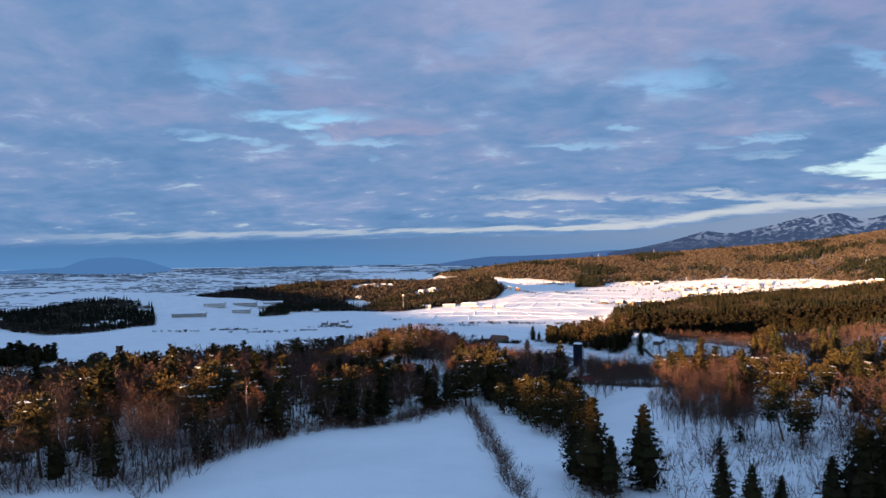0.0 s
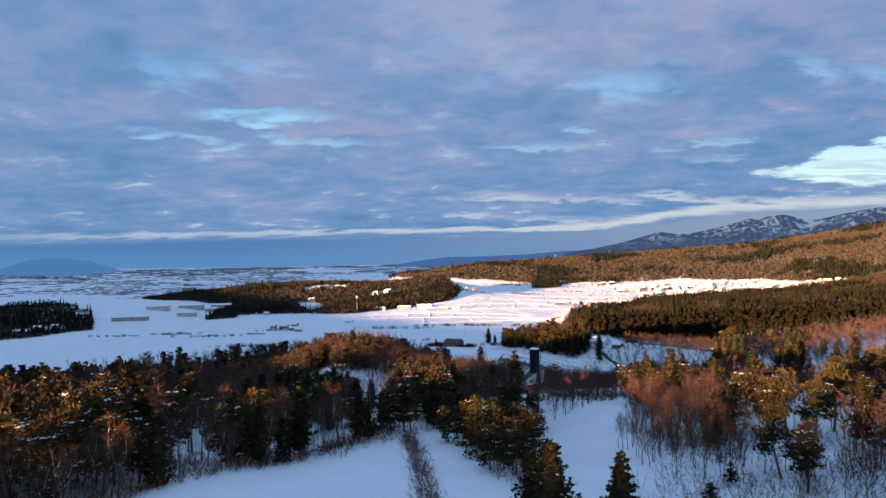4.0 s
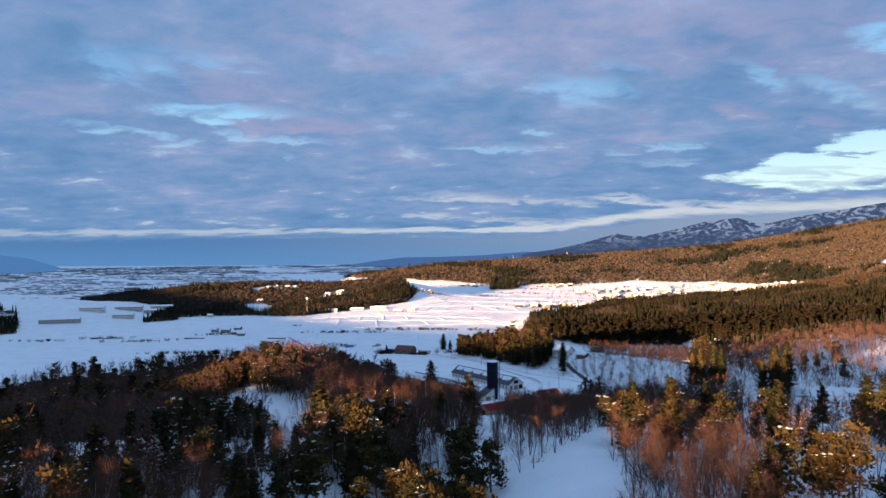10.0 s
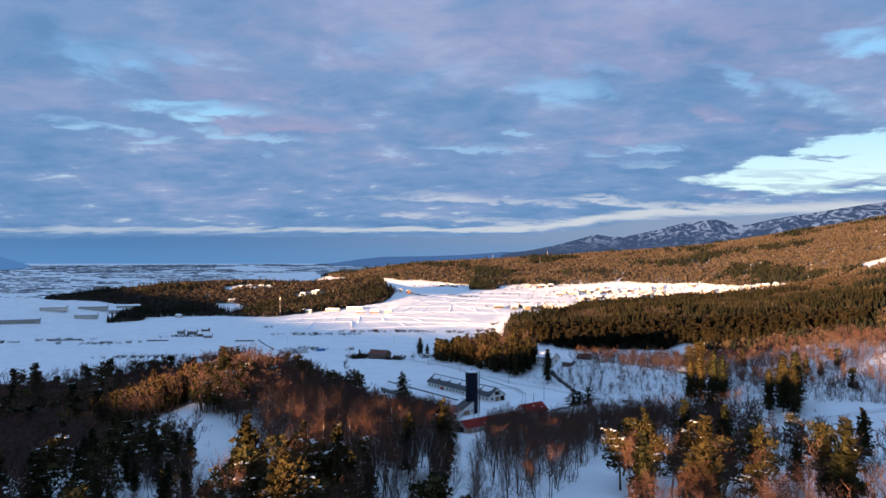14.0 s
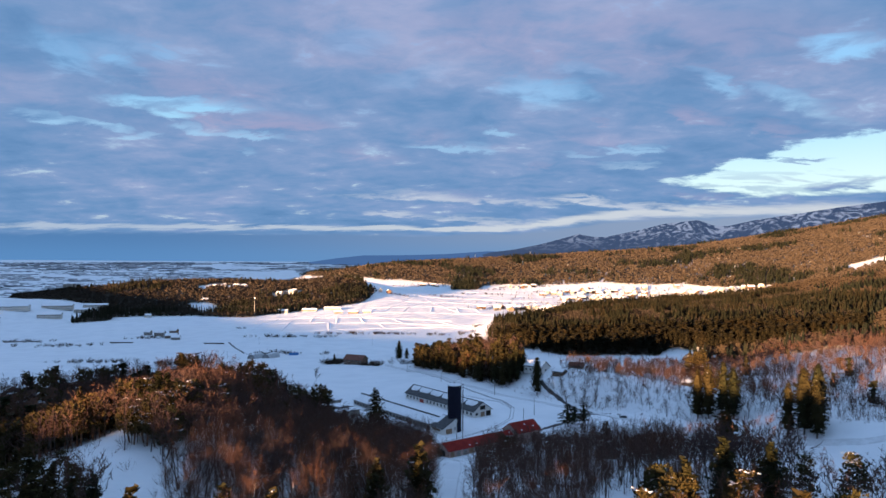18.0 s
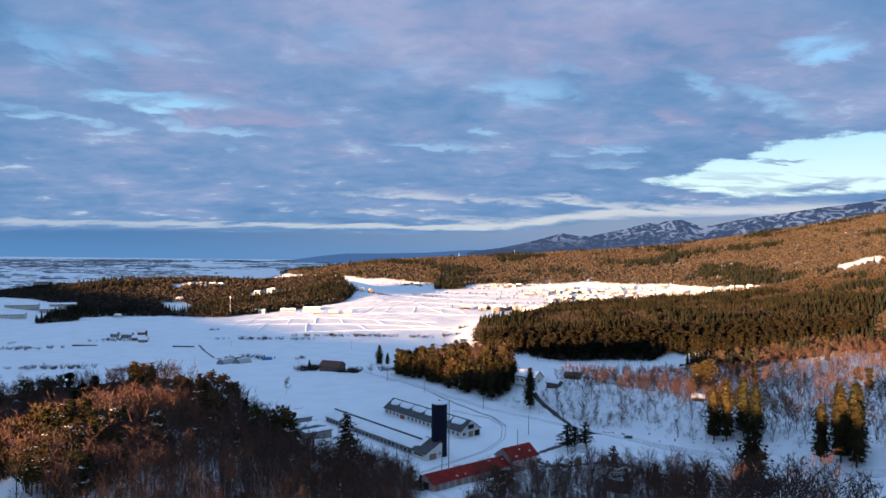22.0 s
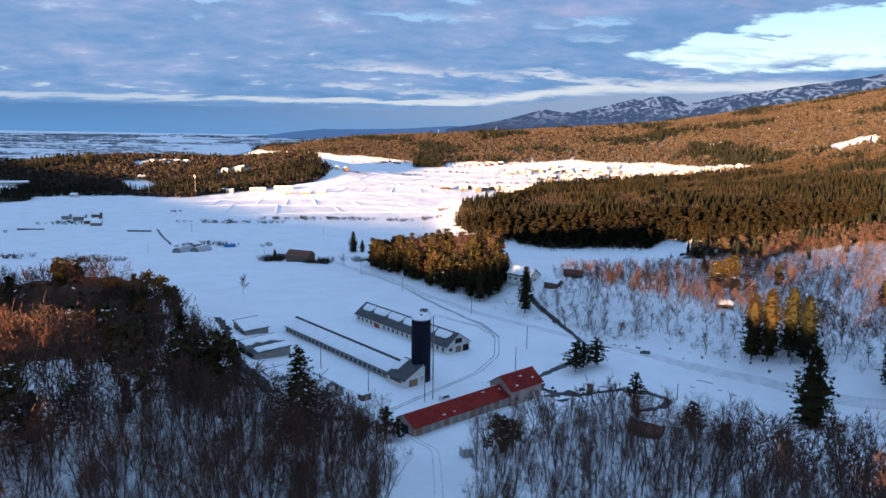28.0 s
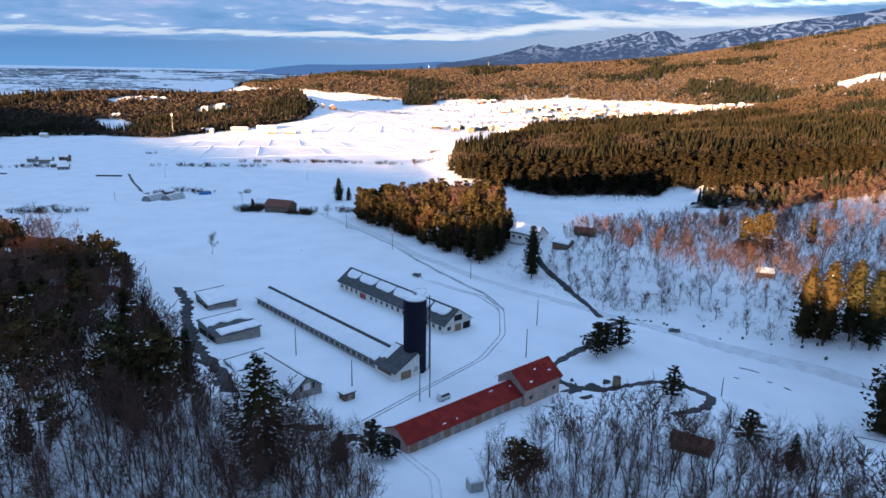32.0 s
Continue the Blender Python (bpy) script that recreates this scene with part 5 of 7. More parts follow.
def grow_bare(seed, h, limbs=12, subs=5, twigs=12, spread=0.8, width=0.03, stems=1, start=0.30, frost=0.0):
    """A leafless broadleaf tree: material 0 is bark, 1 twigs. Limbs fork into branchlets, these into a haze of fine twigs."""
    rng, s = np.random.default_rng(seed), Shape()
    r0 = 0.0105 * h
    tips = []
    for stem in range(stems):
        lean = rng.normal(0, 0.09 + 0.09 * (stems > 1), 2)
        cuts = (0, 0.25, 0.5, 0.75, 1.0)
        sh = h * (1 - 0.12 * stem)
        line = [np.array([lean[0] * sh * t * t + rng.normal(0, 0.2) * (t > 0), lean[1] * sh * t * t + rng.normal(0, 0.2) * (t > 0), sh * t * 0.86 - (0.4 if t == 0 else 0)]) for t in cuts]
        s.tube(line if twigs > 5 else line[::2], [r0 * (1.15 - t) for t in cuts[:-1]] + [0.02] if twigs > 5 else [r0 * 1.15, r0 * 0.65, 0.02], 4 if twigs > 10 else 3)
        many = limbs // stems
        for n in range(many):
            t = start + (0.97 - start) * (n + rng.uniform(0, 1)) / many
            k = min(int(t * 4), 3)
            base = line[k] + (line[k + 1] - line[k]) * (t * 4 - k)
            a = 2.4 * n + rng.normal(0, 0.6) + 1.3 * stem
            out = spread * (1.15 - 0.75 * t)
            d = unit(np.array([math.cos(a) * out, math.sin(a) * out, 0.75 + 0.3 * t]))
            long = sh * rng.uniform(0.22, 0.38) * (1.25 - 0.55 * t)
            kink = base + d * long * 0.5 + rng.normal(0, 0.035, 3) * long
            end = base + d * long + np.array([0, 0, rng.uniform(0.0, 0.2) * long])
            if twigs > 10:
                s.tube([base, kink, end], [r0 * 0.42 * (1.2 - t), r0 * 0.24 * (1.2 - t), 0.012], 3)
                if rng.uniform() < frost:
                    side, up = unit(np.cross(d, (0, 0, 1.0))) * r0 * 0.5, np.array([0, 0, r0 * 0.5 * (1.2 - t)])
                    s.tri(base + up - side, base + up + side, kink + up, 2)
                    s.tri(kink + up * 0.8 - side * 0.6, kink + up * 0.8 + side * 0.6, end + up * 0.3, 2)
            else:
                side = unit(np.cross(d, rng.normal(0, 1, 3))) * r0 * 0.5 * (1.2 - t)
                s.tri(base - side, base + side, end, 0)
            for u in np.linspace(0.3, 1.0, subs):
                p = base + (kink - base) * u * 2 if u < 0.5 else kink + (end - kink) * (u * 2 - 1)
                tips.append((p, unit(d + rng.normal(0, 0.5, 3) + np.array([0, 0, 0.2])), long * rng.uniform(0.35, 0.75)))
        tips += [(line[3] + (line[4] - line[3]) * u, unit(rng.normal(0, 0.5, 3) + np.array([0, 0, 1.0])), sh * 0.13) for u in (0.2, 0.6, 1.0)]
    for p, e, long in tips:
        q = p + e * long
        side = unit(np.cross(e, rng.normal(0, 1, 3))) * width * 0.7
        s.tri(p - side, p + side, q, 1)
        for _ in range(twigs):
            b = p + (q - p) * rng.uniform(0.2, 1.0)
            w = unit(e + rng.normal(0, 0.62, 3) + np.array([0, 0, 0.12]))
            side = unit(np.cross(w, rng.normal(0, 1, 3))) * width * rng.uniform(0.35, 0.7)
            s.tri(b - side, b + side, b + w * h * rng.uniform(0.06, 0.14), 1)
    return s.arrays()


def grow_cedar(seed, h, levels=30, around=12, leaves=6, wide=0.17, snow=0.0, bare=0.1, blunt=1.9, heart=0.72):
    """A narrow conifer with drooping sprays: 0 bark, 1 needles, 2 snow."""
    rng, s = np.random.default_rng(seed), Shape()
    s.tube([np.array([0, 0, -0.4]), np.array([0, 0, h * 0.5]), np.array([0, 0, h * 0.97])], [0.014 * h, 0.009 * h, 0.02], 5)
    coarse = math.sqrt(30 * 12 * 6 / (levels * around * leaves))
    lumps = rng.uniform(0.75, 1.15, 7)
    for n in range(7):
        # the dark heart of the crown, seen between the sprays
        f0, turn = bare + (0.93 - bare) * n / 7, rng.uniform(0, 6.28)
        r = h * wide * min(1.0, (1 - f0) * blunt * 0.92) ** 0.9 * (0.7 if n == 0 else 1.0) * heart * lumps[int(f0 * 6.99) % 7]
        ring = [np.array([math.cos(turn + c * 1.047) * r * g, math.sin(turn + c * 1.047) * r * g, h * (f0 + rng.uniform(-0.02, 0.03))]) for c, g in enumerate(rng.uniform(0.7, 1.15, 6))]
        for c in range(6):
            s.tri(ring[c], ring[(c + 1) % 6], np.array([0, 0, h * min(0.98, f0 + 0.30)]), 1)
    for n in range(levels):
        f = bare + (1 - bare) * (n + rng.uniform(-0.4, 0.4)) / levels
        reach = h * wide * min(1.0, (1 - f) * blunt) ** 0.85 * (0.55 + 0.45 * min(1, (f - bare + 0.06) / 0.2)) * lumps[int(f * 6.99) % 7] + 0.2
        count = max(4, int(around * (0.45 + 0.55 * (1 - f))))
        for c in range(count):
            a = 6.2832 * (c + rng.uniform(-0.4, 0.4)) / count + n * 1.9
            r = reach * rng.uniform(0.6, 1.15)
            z = h * f + rng.normal(0, 0.25)
            d = np.array([math.cos(a), math.sin(a), 0])
            side = np.array([-d[1], d[0], 0])
            tip = d * r + np.array([0, 0, z + rng.uniform(-0.25, 0.25) * r])
            root = d * r * 0.15 + np.array([0, 0, z + 0.05 * r])
            for _ in range(leaves):
                b = root + (tip - root) * rng.uniform(0.35, 1.0)
                w = (0.42 + 0.032 * h) * rng.uniform(0.45, 0.9) * coarse
                k = rng.choice((-1, 1))
                up = np.array([0, 0, rng.uniform(-0.2, 0.5)]) * w
                s.tri(b + side * k * w * 0.75 + up - d * w * 0.1, b - side * k * w * 0.55 - np.array([0, 0, 0.3 * w]), b + d * w * rng.uniform(0.4, 0.9) + np.array([0, 0, rng.uniform(-0.3, 0.6) * w]), 1)
            for _ in range(int(rng.uniform() < snow) * (3 if snow >= 1 else 1)):
                b = root + (tip - root) * rng.uniform(0.5, 0.95) + np.array([0, 0, 0.2])
                w = rng.uniform(0.15, 0.5)
                s.tri(b + side * w * 0.6, b - side * w * 0.5, b + d * w, 2)
                s.tri(b - side * w * 0.5, b + side * w * 0.6, b - d * w * 0.6 + np.array([0, 0, 0.1]), 2)
    return s.arrays()


def grow_pine(seed, h, clumps=11, tufts=52, snow=0.14, size=1.0, reach=1.0, low=0.46):
    """A red pine: bare curved trunk, uneven cushions of needles, some with snow on them. 0 bark, 1 needles, 2 snow."""
    rng, s = np.random.default_rng(seed), Shape()
    bend = rng.normal(0, 0.07, 2) * h
    line = [np.array([bend[0] * t * t, bend[1] * math.sin(t * 2.2), h * t * 0.96 - (0.4 if t == 0 else 0)]) for t in (0, 0.25, 0.5, 0.75, 1.0)]
    s.tube(line, [0.019 * h * (1.2 - t) for t in (0, 0.25, 0.5, 0.75, 1.0)], 5)
    for n in range(clumps):
        t = low + (1 - low) * (n + 0.5) / clumps
        k = min(int(t * 4), 3)
        base = line[k] + (line[k + 1] - line[k]) * (t * 4 - k)
        a = 2.4 * n + rng.normal(0, 0.5)
        out = h * rng.uniform(0.10, 0.24) * (1.45 - t) * reach
        c = base + np.array([math.cos(a) * out, math.sin(a) * out, rng.uniform(0.0, 0.06) * h])
        s.tube([base - np.array([0, 0, 0.3]), (base + c) / 2 + np.array([0, 0, -0.1]), c], [0.006 * h, 0.004 * h, 0.02], 3)
        rx = h * rng.uniform(0.09, 0.15) * size
        rz = rx * rng.uniform(0.42, 0.62) / reach
        # the dark heart of the cushion
        heart = [c + np.array(q) * np.array([rx, rx, rz]) * rng.uniform(0.5, 0.85) for q in ((1, 0, 0), (0, 1, 0), (-1, 0, 0), (0, -1, 0))]
        for i in range(4):
            s.tri(heart[i], heart[(i + 1) % 4], c + np.array([0, 0, rz * 0.75]), 1)
            s.tri(heart[(i + 1) % 4], heart[i], c - np.array([0, 0, rz * 0.6]), 1)
        for _ in range(tufts):
            d = rng.normal(0, 1, 3)
            d = unit(d) * rng.uniform(0.45, 1.0) ** 0.5
            p = c + d * np.array([rx, rx, rz])
            out_way = unit(d * np.array([1, 1, 1.2]) + np.array([0, 0, 0.55]))
            side = unit(np.cross(out_way, rng.normal(0, 1, 3)))
            w = rx * rng.uniform(0.20, 0.42) * min(1.35, math.sqrt(46 / tufts))
            s.tri(p - side * w * 0.55, p + side * w * 0.55, p + out_way * w * 1.3, 1)
        if rng.uniform() < snow:
            for _ in range(7):
                d = rng.normal(0, 0.45, 2)
                p = c + np.array([d[0] * rx, d[1] * rx, rz * 0.98])
                w = rx * rng.uniform(0.14, 0.34)
                b = rng.uniform(0, 6.28)
                q = [p + np.array([math.cos(b + i * 2.1) * w, math.sin(b + i * 2.1) * w, rng.uniform(-0.12, 0.1) * w]) for i in range(3)]
                top = p + np.array([0, 0, 0.25 * w])
                for i in range(3):
                    s.tri(q[i], q[(i + 1) % 3], top, 2)
    return s.arrays()


def grow_bush(seed, h, stems=9, twigs=5, width=0.03):
    rng, s = np.random.default_rng(seed), Shape()
    for n in range(stems):
        a, lean = rng.uniform(0, 6.28), rng.uniform(0.1, 1.1)
        d = unit(np.array([math.cos(a) * lean, math.sin(a) * lean, 1.0]))
        p = np.array([math.cos(a), math.sin(a), 0]) * rng.uniform(0, 0.3) * h - np.array([0, 0, 0.1])
        q = p + d * h * rng.uniform(0.5, 0.95)
        side = unit(np.cross(d, rng.normal(0, 1, 3))) * width
        s.tri(p - side, p + side, q, 0)
        for _ in range(twigs):
            b = p + (q - p) * rng.uniform(0.35, 1.0)
            w = unit(d + rng.normal(0, 0.8, 3))
            side = unit(np.cross(w, rng.normal(0, 1, 3))) * width * 0.8
            s.tri(b - side, b + side, b + w * h * rng.uniform(0.15, 0.32), 0)
    return s.arrays()


def grow_far_cedar(seed, h):
    rng, s = np.random.default_rng(seed), Shape()
    for n in range(5):
        f0, f1 = 0.05 + n * 0.175, 0.05 + n * 0.175 + 0.32
        r = h * 0.17 * (1.02 - f0) + 0.2
        ph = rng.uniform(0, 6.28)
        for c in range(4):
            a, b = ph + c * 1.5708, ph + (c + rng.uniform(0.75, 1.1)) * 1.5708
            ra, rb = r * rng.uniform(0.7, 1.2), r * rng.uniform(0.7, 1.2)
            s.tri((math.cos(a) * ra, math.sin(a) * ra, h * f0 + rng.normal(0, 0.25)), (math.cos(b) * rb, math.sin(b) * rb, h * f0 + rng.normal(0, 0.25)), (0, 0, h * min(f1, 1.0)), 1)
    return s.arrays()


def grow_far_bare(seed, h, pieces=24):
    rng, s = np.random.default_rng(seed), Shape()
    s.tri((-0.16, 0, -0.3), (0.16, 0, -0.3), (0, 0.05, h * 0.75), 0)
    s.tri((0, -0.16, -0.3), (0, 0.16, -0.3), (0.05, 0, h * 0.75), 0)
    for _ in range(pieces):
        d = unit(rng.normal(0, 1, 3)) * rng.uniform(0.3, 1.0) ** 0.4
        p = np.array([d[0] * h * 0.26, d[1] * h * 0.26, h * (0.66 + 0.30 * d[2])])
        w = unit(np.array([d[0], d[1], 1.4]) + rng.normal(0, 0.35, 3))
        side = unit(np.cross(w, rng.normal(0, 1, 3))) * h * rng.uniform(0.018, 0.045)
        s.tri(p - side, p + side, p + w * h * rng.uniform(0.12, 0.24), 1)
    return s.arrays()


def grow_foothill(seed, h, pieces=12):
    """A tree a mile off: a few broad tufts."""
    rng, s = np.random.default_rng(seed), Shape()
    for _ in range(pieces):
        d = unit(rng.normal(0, 1, 3)) * rng.uniform(0.3, 1.0) ** 0.4
        p = np.array([d[0] * h * 0.34, d[1] * h * 0.34, h * (0.36 + 0.36 * d[2])])
        w = unit(np.array([d[0], d[1], 1.2]) + rng.normal(0, 0.4, 3))
        side = unit(np.cross(w, rng.normal(0, 1, 3))) * h * rng.uniform(0.13, 0.27)
        s.tri(p - side, p + side, p + w * h * rng.uniform(0.2, 0.42), 1)
    return s.arrays()


def split_mesh(name, arrays, number, mat):
    v, f, m = arrays
    f = f[m == number]
    used, back = np.unique(f, return_inverse=True)
    return mesh_of(name, v[used], back.reshape(-1, 3).astype(np.int32), mat)


def tree_thing(name, arrays, mats, label, category="tree"):
    """One tree with its trunk, its crown and any snow as parts."""
    root = tagged(new(name), label, category)
    for number, word in ((0, "trunk"), (1, "crown"), (2, "snow_load")):
        if (arrays[2] == number).any():
            ob = new(word, split_mesh(word, arrays, number, mats[number]))
            ob.parent = root
            if number == 2:
                tagged(ob, "patches of snow on the branches", kind="stuff")
    return root


def plant(protos, spots, group):
    """Stands copies of the prototype trees at the spots (x, y, scale, turn)."""
    used = set()
    for n, (x, y, k, turn) in enumerate(spots):
        root = protos[n % len(protos)]
        m = Matrix.LocRotScale((x, y, float(ground_height(x, y))), Euler((0, 0, turn)), (k, k, k))
        if id(root) in used:
            ob = copy_thing(root, m)
            ob.matrix_basis = m
        else:
            used.add(id(root))
            ob = root
            ob.matrix_basis = m
        ob["group"] = group


def joined(name, protos, spots, mats, label, category):
    """All trees of one far wood in one mesh. spots: rows of x, y, scale, turn."""
    spots = np.asarray(spots, float).reshape(-1, 4)
    V, F, M, base = [], [], [], 0
    z = ground_height(spots[:, 0], spots[:, 1])
    for n, (v, f, m) in enumerate(protos):
        pick = np.arange(len(spots)) % len(protos) == n
        s, zz = spots[pick], z[pick]
        if not len(s):
            continue
        c, sn = np.cos(s[:, 3])[:, None], np.sin(s[:, 3])[:, None]
        k = s[:, 2:3]
        P = np.stack([(v[:, 0] * c - v[:, 1] * sn) * k + s[:, :1], (v[:, 0] * sn + v[:, 1] * c) * k + s[:, 1:2], v[:, 2] * k + zz[:, None]], -1)
        V.append(P.reshape(-1, 3))
        F.append((f[None] + (np.arange(len(s)) * len(v))[:, None, None] + base).reshape(-1, 3))
        M.append(np.tile(m, len(s)))
        base += len(s) * len(v)
    if not V:
        return None
    me = mesh_of(name, np.concatenate(V), np.concatenate(F).astype(np.int32), mats[0])
    for extra in mats[1:]:
        me.materials.append(extra)
    me.polygons.foreach_set("material_index", np.concatenate(M).astype(np.int32))
    return tagged(new(name, me), label, category, kind="stuff")


def thicket(poly, cell, seed, tall, mat, label, gaps=0.1, avoid=()):
    """The tangle of low growth under a far wood: a broken, uneven sheet a few metres over the snow."""
    rng = np.random.default_rng(seed)
    xs, ys = zip(*poly)
    X, Y = np.meshgrid(np.arange(min(xs), max(xs), cell), np.arange(min(ys), max(ys), cell))
    X, Y = X + rng.uniform(-0.4, 0.4, X.shape) * cell, Y + rng.uniform(-0.4, 0.4, X.shape) * cell
    Z = ground_height(X, Y) + rng.uniform(0.1, 1.0, X.shape) * tall
    n = X.shape[1]
    i = (np.arange(X.shape[0] - 1)[:, None] * n + np.arange(n - 1)).ravel()
    tris = np.concatenate([np.stack([i, i + 1, i + n + 1], 1), np.stack([i, i + n + 1, i + n], 1)])
    V = np.stack([X.ravel(), Y.ravel(), Z.ravel()], 1)
    mid = V[tris].mean(1)
    ok = inside(mid[:, 0], mid[:, 1], poly)
    for q in avoid:
        ok &= ~inside(mid[:, 0], mid[:, 1], q)
    tris = tris[ok]
    drift = np.array([noise.noise((x * 0.012, y * 0.012, seed + 0.5)) for x, y in V[tris].mean(1)[:, :2]])
    tris = tris[rng.uniform(0, 1, len(tris)) > gaps + np.clip(drift - 0.12, 0, 1) * gaps * 7]
    V = V[tris].reshape(-1, 3)
    return tagged(new("thicket", mesh_of("thicket", V, np.arange(len(V), dtype=np.int32).reshape(-1, 3), mat)), label, "bushes", kind="stuff")


def inside(x, y, poly):
    """Which of the places lie in the polygon."""
    x, y = np.asarray(x, float), np.asarray(y, float)
    hit = np.zeros(x.shape, bool)
    for (ax, ay), (bx, by) in zip(poly, poly[1:] + poly[:1]):
        cross = (ay > y) != (by > y)
        hit ^= cross & (x < (bx - ax) * (y - ay) / ((by - ay) if by != ay else 1e-9) + ax)
    return hit


def sown(poly, cell, seed, keep=1.0):
    """Places scattered evenly but not in rows over a polygon."""
    rng = np.random.default_rng(seed)
    xs, ys = zip(*poly)
    X, Y = np.meshgrid(np.arange(min(xs), max(xs), cell), np.arange(min(ys), max(ys), cell))
    X, Y = X.ravel() + rng.uniform(-0.5, 0.5, X.size) * cell, Y.ravel() + rng.uniform(-0.5, 0.5, X.size) * cell
    ok = inside(X, Y, poly) & (rng.uniform(0, 1, X.size) < keep)
    return np.stack([X[ok], Y[ok]], 1)


def sized(p, rng, lo, hi):
    return np.column_stack([p, rng.uniform(lo, hi, len(p)), rng.uniform(0, 6.28, len(p))])


UPPER_FIELD = [(-33, -356), (-38, -345), (-39, -327), (-37, -318), (-28, -297), (-24, -280), (-18, -266), (-10, -262), (-5, -284), (6, -312), (19, -343), (30, -470), (-60, -470)]
HEDGE_LANE = [(-8, -262), (0, -268), (8, -292), (18, -313), (26, -340), (28, -356), (18, -343), (6, -312), (-3, -284)]
CLEARING = [(19, -276), (21, -243), (18, -226), (20, -217), (31, -220), (33, -200), (42, -165), (46, -140), (56, -128), (51, -165), (43, -192), (42, -206), (41, -234), (45, -252), (48, -276), (58, -280), (66, -300), (72, -315), (62, -350), (36, -350), (24, -300)]
GULLY = [(-150, -92), (-101, -120), (-96, -108), (-94, -95), (-89, -95), (-88, -110), (-78, -130), (-69, -135), (-62, -142), (-53, -155), (-34, -186), (-22, -206), (-27, -221), (-36, -215), (-52, -180), (-72, -150), (-92, -138), (-110, -128), (-148, -104)]
GULLY_FRONT = [(-30, -222), (-24, -250), (-46, -250), (-70, -190), (-90, -156), (-112, -132), (-92, -138), (-72, -150), (-52, -180)]
OPEN_EAST = [(108, -62), (128, -30), (160, -45), (172, -90), (150, -125), (132, -146), (98, -144), (94, -126), (104, -112), (100, -82)]
GLADE_STAND = [(43, -232), (44, -270), (51, -282), (60, -284), (66, -256), (70, -224), (58, -218), (50, -222)]
EAST_GLADES = ((58, -228, 8, 5), (66, -250, 9, 5), (88, -220, 9, 7), (85, -256, 8, 6), (104, -228, 10, 8), (68, -276, 12, 8), (64, -312, 10, 8), (118, -250, 9, 7), (76, -300, 9, 6), (100, -190, 8, 7))
KNOLL_FACE = [(-150, -88), (-103, -115), (-98, -104), (-97, -92), (-87, -92), (-86, -108), (-78, -127), (-69, -132), (-62, -138), (-60, -110), (-95, -82), (-140, -68)]
LANE = [(7, -112), (5, -90), (2, -62), (14, -52), (16, -62), (13, -90), (13, -112)]
WEST_WOOD = [(-66, -362), (-37, -356), (-41, -328), (-39, -312), (-19, -287), (-9, -265), (6, -240), (14, -205), (4, -130), (0, -80), (-7, -58), (-16, -42), (-30, -36), (-46, -28), (-58, -10), (-68, 8), (-84, 28), (-105, 54), (-150, 96), (-235, 112), (-330, 60), (-340, -60), (-270, -180), (-210, -330), (-120, -390)]
WEST_SHORE = [(-2, -60), (2, -90), (4, -130), (-8, -170), (-40, -160), (-70, -110), (-62, -60), (-44, -34), (-16, -42)]
YARD_WOOD = [(17, -62), (28, -34), (44, -24), (60, -36), (66, -56), (86, -64), (96, -82), (102, -112), (110, -128), (62, -118), (46, -134), (40, -165), (33, -205), (22, -224), (16, -224), (14, -120)]
EAST_WOOD = [(56, -128), (62, -118), (110, -128), (134, -122), (174, -92), (240, -70), (330, -150), (300, -330), (170, -390), (90, -390), (72, -335), (62, -292), (46, -283), (42, -262), (40, -246), (44, -205), (46, -175)]
SLOPE = [(44, 84), (60, 50), (82, 38), (106, 10), (126, -8), (190, -40), (310, -10), (320, 250), (190, 250), (110, 190), (70, 140)]
UPPER_SLOPE = [(150, 30), (190, -40), (310, -10), (340, 100), (325, 300), (240, 300), (215, 262), (190, 232), (150, 215), (165, 150), (158, 90)]
FRONT_SCRUB = [(46, -288), (62, -294), (110, -240), (150, -300), (120, -350), (74, -352), (70, -318)]
GROVE = [(-44, 203), (-50, 250), (-30, 290), (10, 270), (36, 200), (30, 118), (18, 108), (-6, 135)]
PLANTATION = [(2, 440), (8, 418), (18, 394), (52, 376), (72, 354), (114, 347), (162, 344), (178, 364), (206, 357), (262, 320), (360, 380), (500, 620), (520, 900), (500, 1110), (378, 1150), (330, 1080), (240, 1000), (160, 990), (124, 930), (98, 790), (58, 650), (10, 560)]


def clear_of(p, *polys):
    for q in polys:
        p = p[~inside(p[:, 0], p[:, 1], q)]
    return p


